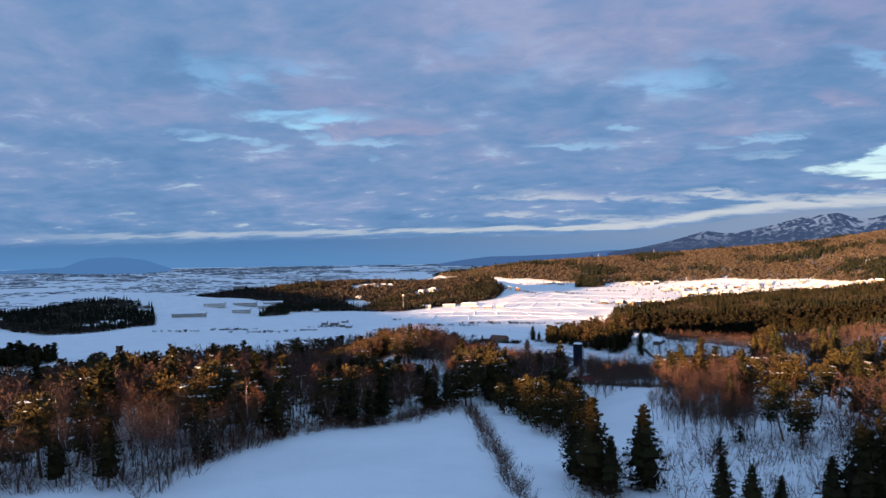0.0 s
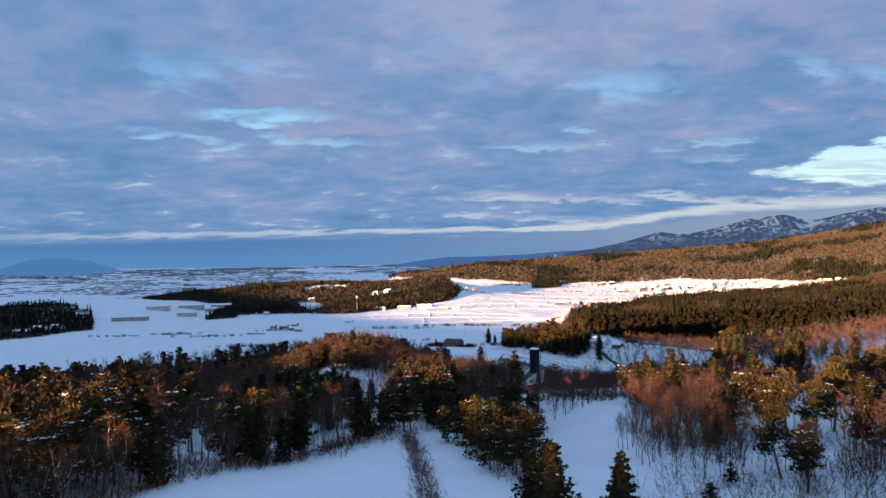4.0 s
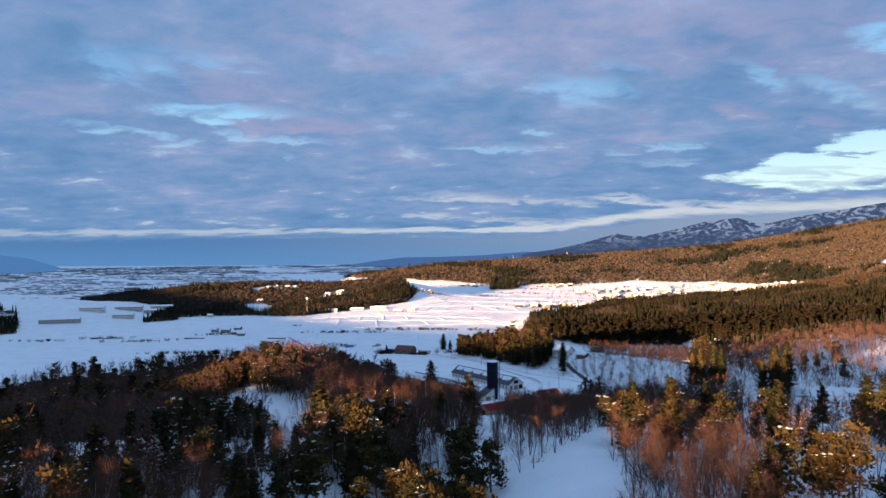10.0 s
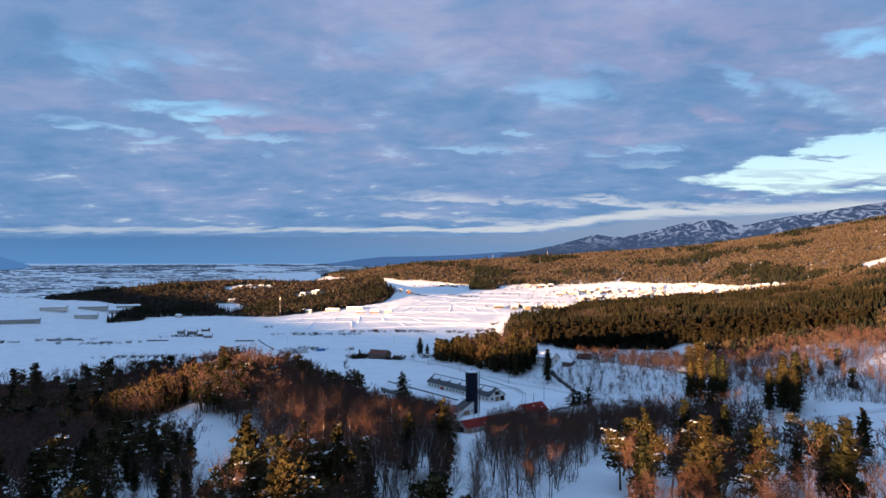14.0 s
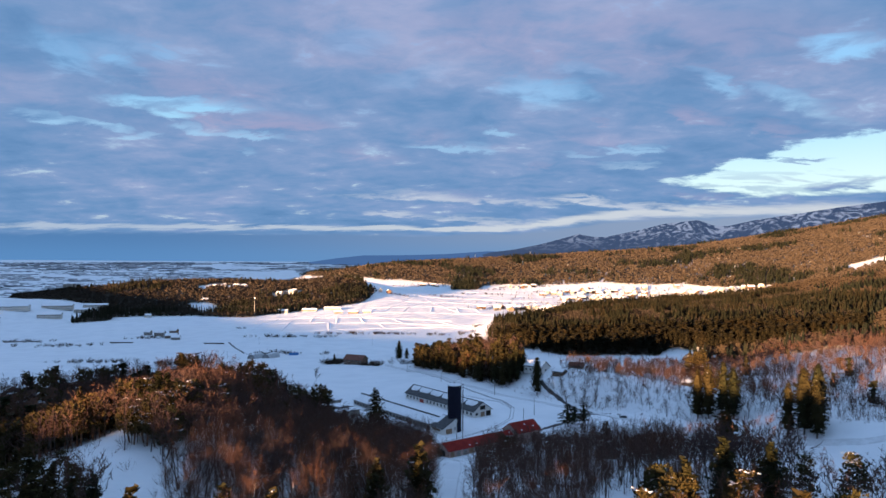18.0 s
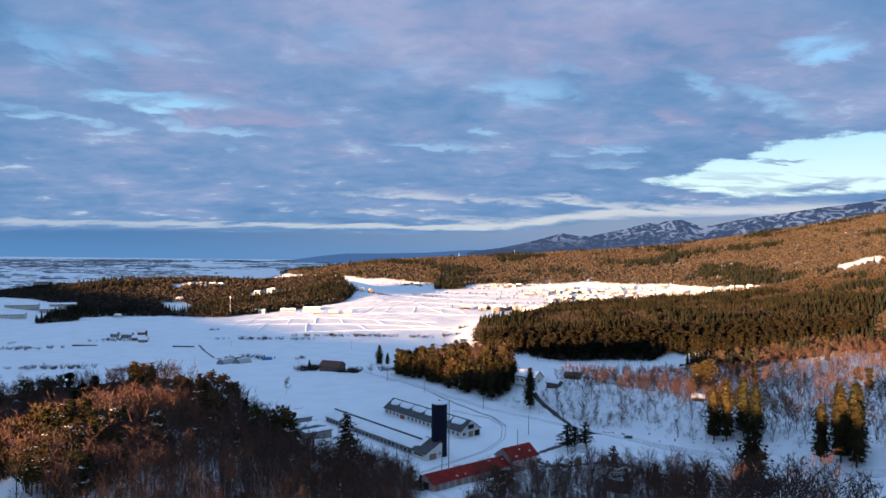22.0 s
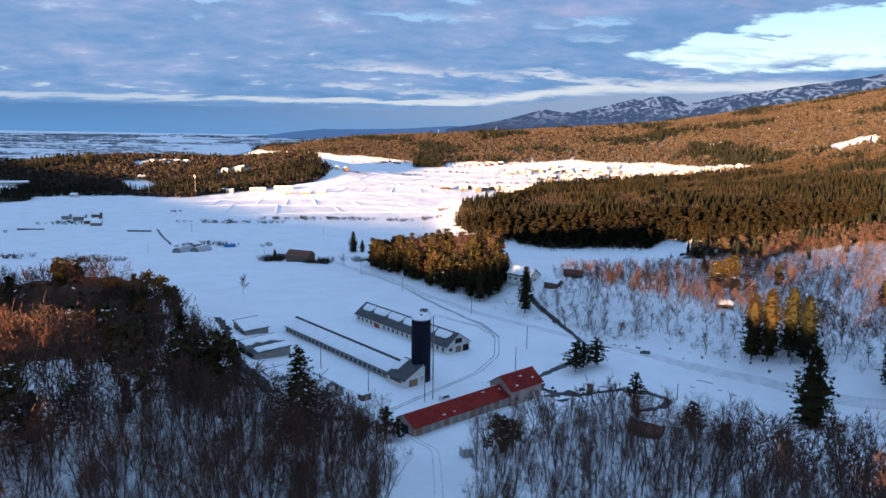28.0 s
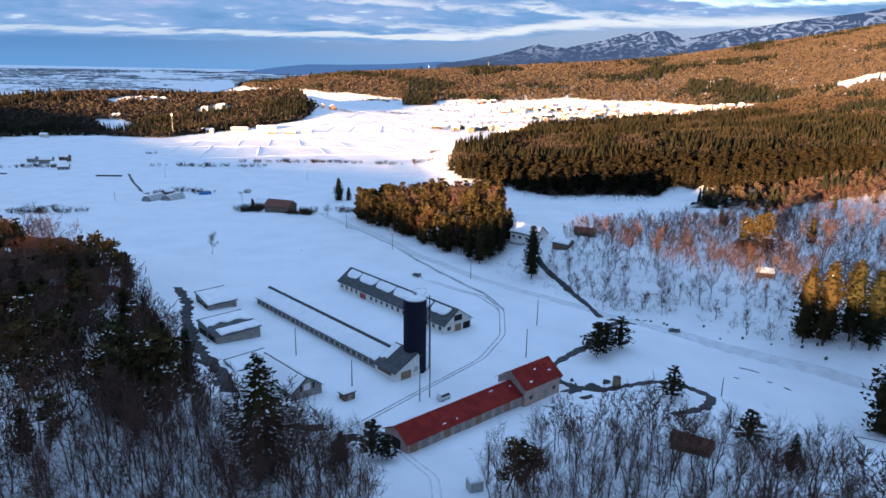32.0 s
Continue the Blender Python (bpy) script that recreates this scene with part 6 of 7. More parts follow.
def build_woods():
    rng = np.random.default_rng(11)
    bare_mats, cedar_mats, pine_mats = (BARK, TWIG, SNOW_LOAD), (BARK, CEDAR, SNOW_LOAD), (BARK_RED, PINE, SNOW_LOAD)
    kinds = {"bare": [], "pine": [], "cedar": [], "spruce": []}

    def share(p, mix, sizes):
        """Deals places out among the kinds in drifts."""
        for x, y in p:
            r = (0.55 * rng.uniform() + 0.45 * (0.5 + 0.9 * noise.noise((x * 0.045, y * 0.045, 3.1))))
            at = 0.0
            for kind, part_of in mix:
                at += part_of
                if r < at or kind == mix[-1][0]:
                    kinds[kind].append((x, y, rng.uniform(*sizes[kind]), rng.uniform(0, 6.28)))
                    break

    sizes = {"bare": (0.6, 1.25), "pine": (0.65, 1.2), "cedar": (0.5, 1.1), "spruce": (0.45, 0.95)}
    west = clear_of(np.concatenate([sown(WEST_WOOD, 4.6, 1), sown(WEST_SHORE, 6.2, 9)]), UPPER_FIELD, GULLY, LANE, CLEARING)
    west = west[(west[:, 0] > -135) | (rng.uniform(0, 1, len(west)) < 0.55)]
    west = clear_of(west, HEDGE_LANE)
    low = (west[:, 0] > -52 + 0.12 * (west[:, 1] + 60)) & (west[:, 1] > -175)
    west = west[~low | (rng.uniform(0, 1, len(west)) < 0.94)]
    low = (west[:, 0] > -52 + 0.12 * (west[:, 1] + 60)) & (west[:, 1] > -175)
    front = inside(west[:, 0], west[:, 1], GULLY_FRONT)
    knoll = ~low & ~front & (west[:, 1] > -135)
    share(west[knoll], [("pine", 0.26), ("cedar", 0.05), ("bare", 1)], {**sizes, "bare": (0.75, 1.2), "pine": (0.75, 1.2)})
    share(west[front], [("pine", 0.40), ("cedar", 0.16), ("bare", 1)], {"bare": (0.45, 0.75), "pine": (0.5, 0.75), "cedar": (0.35, 0.6), "spruce": (0.4, 0.6)})
    share(west[~low & ~knoll & ~front], [("pine", 0.28), ("cedar", 0.05), ("spruce", 0.05), ("bare", 1)], {**sizes, "bare": (0.65, 1.15)})
    share(west[low], [("pine", 0.05), ("bare", 1)], {**sizes, "bare": (0.8, 1.2)})
    share(sown(KNOLL_FACE, 3.6, 15), [("pine", 0.60), ("cedar", 0.08), ("bare", 1)], {**sizes, "bare": (0.7, 1.0), "pine": (0.7, 1.1)})
    share(sown([(-400, -40), (-310, -45), (-296, 0), (-390, 12)], 6.0, 16), [("cedar", 1)], {**sizes, "cedar": (0.8, 1.1)})
    share(sown([(-540, 20), (-475, 25), (-470, 60), (-530, 70)], 6.5, 17), [("cedar", 1)], {**sizes, "cedar": (0.8, 1.1)})
    yard = clear_of(sown(YARD_WOOD, 4.4, 2), LANE, CLEARING, OPEN_EAST)
    share(yard[yard[:, 0] < 52], [("pine", 0.03), ("bare", 1)], {**sizes, "bare": (0.6, 1.0)})
    share(yard[yard[:, 0] >= 52], [("pine", 0.05), ("bare", 1)], {**sizes, "bare": (0.8, 1.35), "pine": (0.8, 1.2)})
    east = clear_of(np.concatenate([sown(EAST_WOOD, 6.5, 3), sown(FRONT_SCRUB, 6.6, 8)]), CLEARING, OPEN_EAST)
    for gx, gy, grx, gry in EAST_GLADES:
        east = east[((east[:, 0] - gx) / grx) ** 2 + ((east[:, 1] - gy) / gry) ** 2 > 1]
    share(east, [("pine", 0.29), ("cedar", 0.05), ("bare", 1)], {**sizes, "bare": (0.55, 1.0)})
    share(clear_of(sown(GLADE_STAND, 4.0, 18), OPEN_EAST), [("pine", 0.10), ("bare", 1)], {**sizes, "bare": (0.5, 0.85), "pine": (0.5, 0.8)})
    share(sown([(38, -268), (42, -290), (56, -298), (70, -292), (70, -280), (52, -281), (45, -270)], 3.4, 19), [("bare", 1)], {**sizes, "bare": (0.4, 0.7)})
    slope = clear_of(sown(SLOPE, 5.2, 4, 0.8), UPPER_SLOPE)
    orchard = sized(slope, rng, 0.7, 1.3)
    upper = sown(UPPER_SLOPE, 5.2, 14, 0.62)
    share(upper, [("pine", 0.06), ("cedar", 0.07), ("bare", 1)], {**sizes, "bare": (0.55, 0.95), "pine": (0.5, 0.95), "cedar": (0.5, 0.8)})
    grove = sown(GROVE, 4.3, 5)
    share(grove, [("cedar", 0.52), ("pine", 0.08), ("bare", 1)], {**sizes, "cedar": (0.6, 1.1), "bare": (0.75, 1.2)})

    bare = [grow_bare(20 + n, 11.5, 16, 8, 12, 0.55 + 0.14 * (n % 3), 0.017, 1 + n % 2, 0.40, 0.6) for n in range(6)]
    cedar = [grow_cedar(40 + n, 16.0, 22, 10, 4, 0.17, 0.03, 0.15) for n in range(3)]
    spruce = [grow_cedar(50 + n, 15.0, 20, 11, 4, 0.19, 0.45, 0.05) for n in range(2)]
    pine = [grow_pine(60 + n, 12.0, 13, 84, 0.34, 1.05, 1.0, 0.30) for n in range(4)]
    near = {"bare": ("bare_tree", bare, (BARK, TWIG_NEAR, SNOW_LOAD), "leafless brown broadleaf tree standing in snow", 300),
            "pine": ("pine_tree", pine, pine_mats, "red pine with olive needle cushions and some snow", 260),
            "cedar": ("cedar_tree", cedar, cedar_mats, "tall dark green cedar with drooping branches", 200),
            "spruce": ("spruce_tree", spruce, cedar_mats, "dark conifer with snow lying on its branches", 110)}
    mid = {"bare": [grow_bare(120 + n, 11.5, 14, 6, 7, 0.62, 0.034, 1 + n % 2, 0.38) for n in range(6)], "pine": [grow_pine(130 + n, 12.0, 11, 36, 0.07, 1.15, 1.0, 0.32) for n in range(3)],
           "cedar": [grow_cedar(140 + n, 16.0, 11, 8, 3, 0.18) for n in range(3)], "spruce": [grow_cedar(150, 15.0, 12, 8, 3, 0.2, 0.4)]}
    far_cedar, far_bare = [grow_far_cedar(70 + n, 13.0) for n in range(4)], [grow_far_bare(80 + n, 10.0) for n in range(4)]
    distant = {"bare": [grow_bare(90 + n, 11.5, 8, 3, 5, 0.9, 0.14) for n in range(4)], "pine": [grow_pine(170 + n, 12.0, 8, 8, 0.0, 1.35) for n in range(3)],
               "cedar": [grow_cedar(180 + n, 16.0, 8, 6, 2, 0.19) for n in range(2)], "spruce": [grow_cedar(190, 15.0, 8, 6, 2, 0.2, 0.4)]}

    def remote(spot):
        """How far from the middle of the valley a tree stands, seen from the south."""
        return max(1.84 * abs(spot[0] - np.interp(spot[1], (-360, -280, -100), (-12, 4, 12))), 100 + 0.8 * max(0.0, spot[1] + 60))

    for kind, (name, shapes, mats, label, most) in near.items():
        spots = sorted(kinds[kind], key=remote)
        protos = [tree_thing(name, a, mats, label) for a in shapes]
        plant(protos, spots[:most], name.replace("_", " ") + "s of the near woods")
        middle = {"bare": 850, "pine": 500, "cedar": 220, "spruce": 110}[kind] + most
        words = label.split(" with ")[0].split(" standing ")[0] + "s, a dense winter wood"
        joined(name.replace("_tree", "_wood"), mid[kind], spots[most:middle], mats, words, "wood")
        joined(name.replace("_tree", "_wood"), distant[kind], spots[middle:], mats, words, "wood")
    small = [grow_bare(300 + n, 7.0, 12, 7, 11, 0.95, 0.024, 2, 0.25, 0.3) for n in range(5)]
    protos = [tree_thing("orchard_tree", a, bare_mats, "small leafless tree with fine pinkish twigs") for a in small]
    order = np.argsort(np.hypot(orchard[:, 0] - 80, orchard[:, 1] - 50))
    plant(protos, [tuple(r) for r in orchard[order[:290]]], "small bare trees of the bank")
    joined("bare_wood", distant["bare"], orchard[order[290:]] * np.array([1, 1, 0.65, 1]), bare_mats, "small leafless trees on the upper slope", "wood")
    # single trees that stand out
    tall = [tree_thing("cedar_tree", grow_cedar(200 + n, 20.0, 32, 15, 6, 0.17, 0.02, 0.10, 2.9), cedar_mats, "tall dark cedar with a narrow pointed crown") for n in range(3)]
    plant(tall, [(x, y, h / 20, x + y) for x, y, h in ((110.7, 8.6, 24), (107.1, 12.1, 22), (119.2, 2.1, 22), (116.5, 7, 23), (137.5, -23, 26), (140, -28, 22), (133, -19, 20), (144, -20, 24), (39.9, 86, 21), (20.3, 104, 18), (24.5, 108, 19), (29, 110, 17), (16, 110, 17), (33, 117, 15), (21, 112, 16), (26, 116, 15), (31, 120, 14), (67.5, -338, 12), (-19, -232, 10), (-12.8, -194, 9), (-16, -197, 9), (-9, -196, 8.5), (-18, -192, 8), (-53.6, -196, 12), (-68, -198, 10), (-62, -203, 9), (22.9, -56.7, 9.8), (-51, -23, 14), (-55, -27, 13), (-59, -17, 13), (-66, -8, 12), (-74, 6, 12), (-6, -222, 14), (-10, -216, 13), (-2, -214, 12))], "tall cedars standing out of the woods")
    broad = [tree_thing("cedar_tree", grow_cedar(205 + n, 14.0, 26, 15, 7, 0.235, 0.05, 0.04), cedar_mats, "broad nearly black cedar branched to the ground") for n in range(2)]
    plant(broad, [(x, y, h / 14, x) for x, y, h in ((28.6, -336, 15), (36.6, -334, 13.5), (25.5, -329, 12), (31.5, -338, 9), (47.4, -341, 8), (51, -343, 7.5), (55, -342, 6), (61.5, -342, 9), (65, -342, 13.5), (70, -337, 13), (74, -341, 12), (58, -268, 11), (106.1, -29.5, 23), (-12, -46, 7), (-75, 319, 17), (-68.5, 323, 10), (-121, 262, 8))], "broad cedars beside the snowfield")
    firs = [tree_thing("fir_tree", grow_cedar(210 + n, 20.0, 32, 17, 7, 0.285, 1.0, 0.03, 1.75), cedar_mats, "dark fir heavily dusted with snow") for n in range(2)]
    plant(firs, [(x, y, h / 20, x) for x, y, h in ((-24.2, -57, 23.5), (79, -43, 6), (-11, -150, 11), (-45, -232, 11), (-52, -238, 12))], "snowy firs standing out of the woods")
    garden = [tree_thing("garden_pine", grow_cedar(220 + n, 9.0, 11, 13, 14, 0.40, 0.12, 0.16, 1.35, 0.32), (BARK, CEDAR, SNOW_LOAD), "spreading dark pine in the open snow") for n in range(2)]
    plant(garden, [(x, y, h / 9, x) for x, y, h in ((50, 10, 11), (57.8, 16.5, 10), (53.5, 15, 9), (63.4, -14.5, 9), (72.4, -37, 9), (75.1, -50, 7), (-5.9, -43.5, 9), (-2.6, -44.5, 6), (50.4, -311, 4.2), (56, -296, 4))], "dark pines in the open snow")
    gold = [tree_thing("pine_tree", grow_pine(230 + n, 13.0, 22, 52, 0.1, 1.0, 1.1, 0.12), pine_mats, "golden-lit red pine with dense cushions") for n in range(2)]
    plant(gold, [(x, y, h / 13, x) for x, y, h in ((7.7, -267, 10.8), (10, -276, 10.5), (14, -282, 9.8), (17, -290, 9), (20, -297, 8), (18, -279, 9.5), (11, -285, 9), (13, -275, 10.5), (17, -272, 10), (21, -287, 8.6), (15, -295, 8), (24, -301, 6.5), (22, -279, 8.5), (4, -264, 9.5), (11, -263, 9), (2, -268, 8), (9, -271, 8.5), (13, -267, 8), (6, -260, 9), (13.4, -227, 15.5), (17, -224, 11), (10, -231, 12), (14, -234, 10), (-1, -244, 9), (-4, -250, 9), (131.6, 96.2, 17), (127, 101, 14), (0, -238, 11), (-4, -232, 11), (-36, -243, 13), (-15, -260, 10), (-92, -76, 9), (-48, -43, 19), (-54, -46, 16), (-60, -36, 15), (-68, -40, 14), (-76, -30, 13))], "golden-lit pines")
    plant([tree_thing("pine_tree", grow_pine(235 + n, 12.0, 14, 84, 0.34, 1.05, 1.1, 0.42), pine_mats, "red pine with a flat crown and some snow") for n in range(2)], [(x, y, h / 12, x) for x, y, h in ((51, -197, 11), (49, -169, 13), (62, -218, 10), (70, -202, 13), (72, -258, 10), (85, -255, 14))], "flat-crowned pines")
    lone = [tree_thing("bare_tree", grow_bare(240, 9.0, 14, 7, 16, 0.9), bare_mats, "single leafless tree out in the snowfield")]
    plant(lone, [(-95.5, 117, 0.95, 1.0)], "trees in the open snow")
    pale = [tree_thing("pale_tree", grow_bare(245 + n, 12.0, 14, 7, 11, 1.0, 0.034, 1, 0.3, 0.5), (BARK_PALE, TWIG, SNOW_LOAD), "leafless tree with pale crooked branches") for n in range(2)]
    plant(pale, [(x, y, k, x) for x, y, k in ((78, -95, 1.35), (86, -88, 1.3), (93, -101, 1.35), (70, -104, 1.2), (-70, -80, 1.0), (-62, -112, 0.9), (-30, -100, 0.85), (60, -250, 0.9), (74, -236, 1.0), (96, -60, 0.8), (-84, -40, 1.0))], "pale-barked trees")
    # bushes: hedges, wood edges, banks
    bushes = [grow_bush(250 + n, 2.6, 8, 5, 0.028) for n in range(5)]
    hedge = np.concatenate([np.column_stack([np.linspace(-9, 19, 170) + rng.normal(0, 0.8, 170), np.linspace(-264, -345, 170) + rng.normal(0, 0.5, 170)]),
                            np.column_stack([np.interp(t := rng.uniform(0, 1, 260), (0, 0.15, 0.4, 0.7, 1), (-9, -18, -28, -39, -46)), np.interp(t, (0, 0.15, 0.4, 0.7, 1), (-258, -262, -292, -325, -356))]) + rng.normal(0, 1.6, (260, 2)) + np.array([-2.5, 1.5])])
    under = clear_of(np.concatenate([sown(WEST_WOOD, 6.0, 31), sown(WEST_SHORE, 3.5, 43), sown(YARD_WOOD, 4.8, 32), sown(EAST_WOOD, 4.6, 33, 0.8), sown(SLOPE, 3.6, 34, 0.75), sown(GROVE, 5.0, 35), sown(FRONT_SCRUB, 3.0, 36, 0.9)]), UPPER_FIELD, LANE, CLEARING, OPEN_EAST)
    under = under[~inside(under[:, 0], under[:, 1], GULLY) | (rng.uniform(0, 1, len(under)) < 0.3)]
    under = under[under[:, 0] > -150]
    brush = np.concatenate([sown([(-66, -362), (-38, -357), (-42, -328), (-40, -312), (-20, -287), (-10, -265), (-22, -262), (-50, -298), (-60, -328), (-96, -348)], 2.5, 37, 0.85), sown([(52, -288), (66, -296), (110, -250), (150, -300), (120, -350), (78, -352), (73, -318)], 3.0, 38, 0.8), sown([(42, -292), (60, -296), (72, -316), (62, -338), (46, -326)], 3.3, 39, 0.6), sown([(22, -320), (44, -316), (46, -345), (24, -346)], 3.2, 40, 0.7), sown(GLADE_STAND, 2.6, 41, 0.9), sown([(10, -282), (20, -274), (27, -300), (25, -312), (17, -302)], 1.9, 44, 0.8), sown([(38, -302), (50, -296), (66, -300), (70, -322), (46, -338)], 3.0, 42, 0.5)])
    bank = np.column_stack([np.interp(t := rng.uniform(0, 1, 420), (0, 0.2, 0.4, 0.55, 0.7, 1), (-46, -6, 20, 60, 82, 150)), np.interp(t, (0, 0.2, 0.4, 0.55, 0.7, 1), (212, 140, 108, 52, 40, -26))]) + rng.normal(0, 3.2, (420, 2)) + np.array([3, 3])
    joined("undergrowth", bushes, np.concatenate([sized(hedge, rng, 0.7, 1.5), sized(under, rng, 0.5, 1.7), sized(brush, rng, 0.8, 2.1), sized(bank, rng, 0.4, 1.1)]), (TWIG,), "brown leafless bushes in the snow", "bushes")
    lines = []
    for x, y, rx, ry, n in ((-240, 505, 60, 6, 34), (-180, 540, 30, 6, 22), (-120, 545, 40, 5, 26), (-60, 540, 30, 5, 14), (-86, 246, 12, 8, 30), (-122, 258, 10, 8, 36), (-190, 345, 26, 6, 16), (-215, 330, 10, 6, 8), (-150, 345, 6, 4, 4), (-250, 240, 34, 10, 36), (-330, 255, 40, 12, 30), (-470, 420, 60, 14, 26), (-560, 470, 50, 12, 22), (-640, 440, 40, 10, 18), (-60, 250, 8, 8, 8), (-420, 500, 40, 12, 20), (-20, 640, 14, 8, 8), (60, 720, 40, 8, 18), (90, 900, 50, 12, 20), (-30, 560, 12, 8, 10), (40, 560, 30, 20, 40), (-340, 610, 12, 5, 6), (270, 1230, 190, 70, 170), (250, 1390, 230, 60, 150), (60, 960, 90, 50, 110), (470, 1270, 70, 60, 60), (70, 1545, 90, 16, 50), (-200, 1570, 90, 14, 40), (540, 1190, 40, 30, 24), (100, 1100, 120, 30, 40), (-30, 1500, 60, 12, 26), (-110, 1215, 40, 3, 22), (-205, 1140, 20, 4, 14), (-20, 1340, 80, 6, 24)):
        lines.append(np.column_stack([rng.normal(x, rx * 0.5, n), rng.normal(y, ry * 0.5, n)]))
    joined("field_scrub", [grow_bush(260 + n, 4.2, 16, 9, 0.085) for n in range(4)], sized(np.concatenate(lines), rng, 0.5, 1.35), (TWIG_FAR,), "brown scrub and small bare trees in the fields", "bushes")
    gardens = np.concatenate([np.column_stack([rng.normal(x, rx, n), rng.normal(y, ry, n)]) for x, y, rx, ry, n in ((270, 1230, 80, 36, 110), (250, 1400, 90, 30, 100), (60, 965, 40, 18, 50), (460, 1270, 34, 30, 40), (-200, 1580, 40, 8, 22), (60, 1550, 40, 8, 26), (130, 940, 16, 20, 26))])
    joined("garden_trees", far_bare, sized(gardens[::3], rng, 0.5, 0.9), (BARK, TWIG_FAR), "bare garden trees between the village houses", "trees")
    joined("garden_trees", far_cedar, sized(np.concatenate([gardens[1::3], gardens[2::3]]), rng, 0.3, 0.65), (BARK, CEDAR_FAR), "dark garden conifers between the village houses", "trees")
    row_mats = (BARK, CEDAR_ROWS, SNOW_LOAD)
    foothill = [grow_foothill(280 + n, 9.0, 9) for n in range(5)]
    p = sown(PLANTATION, 4.5, 6)
    drift = np.array([noise.noise((x * 0.014, y * 0.010, 8.0)) + 0.5 * noise.noise((x * 0.06, y * 0.05, 2.0)) for x, y in p])
    broadleaf = (drift > 0.08) & (p[:, 1] > 430)
    front = (p[:, 1] < 415) & ~broadleaf
    joined("cedar_plantation", [grow_cedar(160 + n, 13.0, 10, 7, 2, 0.16) for n in range(3)], sized(p[front], rng, 0.6, 1.4), row_mats, "dense plantation of dark green cedars in rows", "wood")
    joined("cedar_plantation", far_cedar, sized(p[~front & ~broadleaf], rng, 0.6, 1.4), row_mats, "dense plantation of dark green cedars", "wood")
    joined("bare_wood", far_bare, sized(p[broadleaf], rng, 0.7, 1.25), (BARK, TWIG_FAR), "brown leafless trees among the cedars", "wood")
    edge = np.column_stack([np.interp(t := rng.uniform(0, 1, 110), (0, 0.2, 0.4, 0.65, 0.72, 0.86, 1), (0, 28, 78, 152, 168, 216, 264)), np.interp(t, (0, 0.2, 0.4, 0.65, 0.72, 0.86, 1), (438, 345, 314, 299, 334, 325, 296))]) + rng.normal(0, 5, (110, 2)) + np.array([0, 30])
    joined("bare_wood", far_bare, sized(edge, rng, 0.4, 0.9), (BARK, TWIG_FAR), "brown leafless trees fringing the plantation", "wood")

    def hill(poly, cell, seed, cedars, lo, hi, label, avoid=(), thin=0.8, twigs=TWIG_FAR):
        q = clear_of(sown(poly, cell, seed, 0.96), *avoid)
        q = q[np.array([noise.noise((x * 0.03, y * 0.03, seed + 9.0)) < thin for x, y in q])]
        drift = np.array([noise.noise((x * 0.006, y * 0.006, seed)) + 0.5 * noise.noise((x * 0.03, y * 0.03, seed)) for x, y in q]) if len(q) else np.zeros(0)
        pick = drift > np.quantile(drift, 1 - cedars)
        joined("hill_wood", far_cedar, sized(q[pick], rng, lo, hi), (BARK, CEDAR_FAR), "dark conifers on " + label, "wood")
        joined("hill_wood", foothill, sized(q[~pick], rng, lo, hi), (BARK, twigs), "brown leafless trees on " + label, "wood")

    thicket(HILL_MID, 7.0, 61, 6.0, TWIG_FAR, "brown undergrowth of the hill beyond the fields", 0.06, [HILL_MID_GAP, HILL_LOW_GAP, HILL_EAST_GAP])
    thicket(HILL_LEFT, 7.0, 62, 5.0, TWIG_FAR, "brown undergrowth of the low hill", 0.2, [HILL_LEFT_GAP])
    thicket([(-240, 112), (-150, 98), (-112, 60), (-92, 30), (-94, -20), (-112, -62), (-150, -62), (-230, -20)], 4.0, 67, 6.5, TWIG, "brown undergrowth behind the knoll", 0.12)
    thicket([(-330, 60), (-235, 108), (-160, 60), (-150, -62), (-150, -150), (-200, -190), (-270, -180), (-340, -60)], 5.0, 68, 5.5, TWIG, "brown undergrowth of the western wood", 0.14)
    thicket(FOOT_NEAR, 7.0, 63, 5.0, TWIG_FAR, "brown undergrowth of the mountain foot", 0.1, [PLANTATION])
    thicket(FOOT_MID, 9.0, 64, 6.0, TWIG_SLOPE, "brown undergrowth of the upper slope", 0.26, [SNOW_PATCH])
    thicket(FOOT_FAR, 11.0, 65, 7.0, TWIG_SLOPE, "brown undergrowth of the far slope", 0.2, [SNOW_PATCH])
    thicket(PLANTATION, 7.0, 66, 5.0, CEDAR_ROWS, "dark undergrowth between the cedars", 0.1)
    hill(HILL_MID, 6.4, 21, 0.26, 0.75, 1.35, "the hill beyond the rice fields", [HILL_MID_GAP, HILL_LOW_GAP, HILL_EAST_GAP], 0.9)
    belt = np.column_stack([np.interp(t := rng.uniform(0, 1, 420), (0, 0.35, 0.6, 0.8, 1), (-500, -405, -330, -268, -262)), np.interp(t, (0, 0.35, 0.6, 0.8, 1), (862, 822, 920, 1015, 1120))]) + rng.normal(0, 7, (420, 2)) + np.array([-6, 16])
    joined("hill_wood", far_cedar, sized(belt, rng, 0.8, 1.25), (BARK, CEDAR_FAR), "belt of dark conifers at the foot of the hill", "wood")
    hill(HILL_LEFT, 6.6, 22, 0.6, 0.7, 1.2, "a low hill above the plain", [HILL_LEFT_GAP], 0.25)
    hill(FOOT_NEAR, 7.0, 23, 0.35, 0.8, 1.3, "the mountain foot", [PLANTATION])
    hill(SPUR, 6.0, 27, 0.9, 0.8, 1.3, "a spur behind the rice fields")
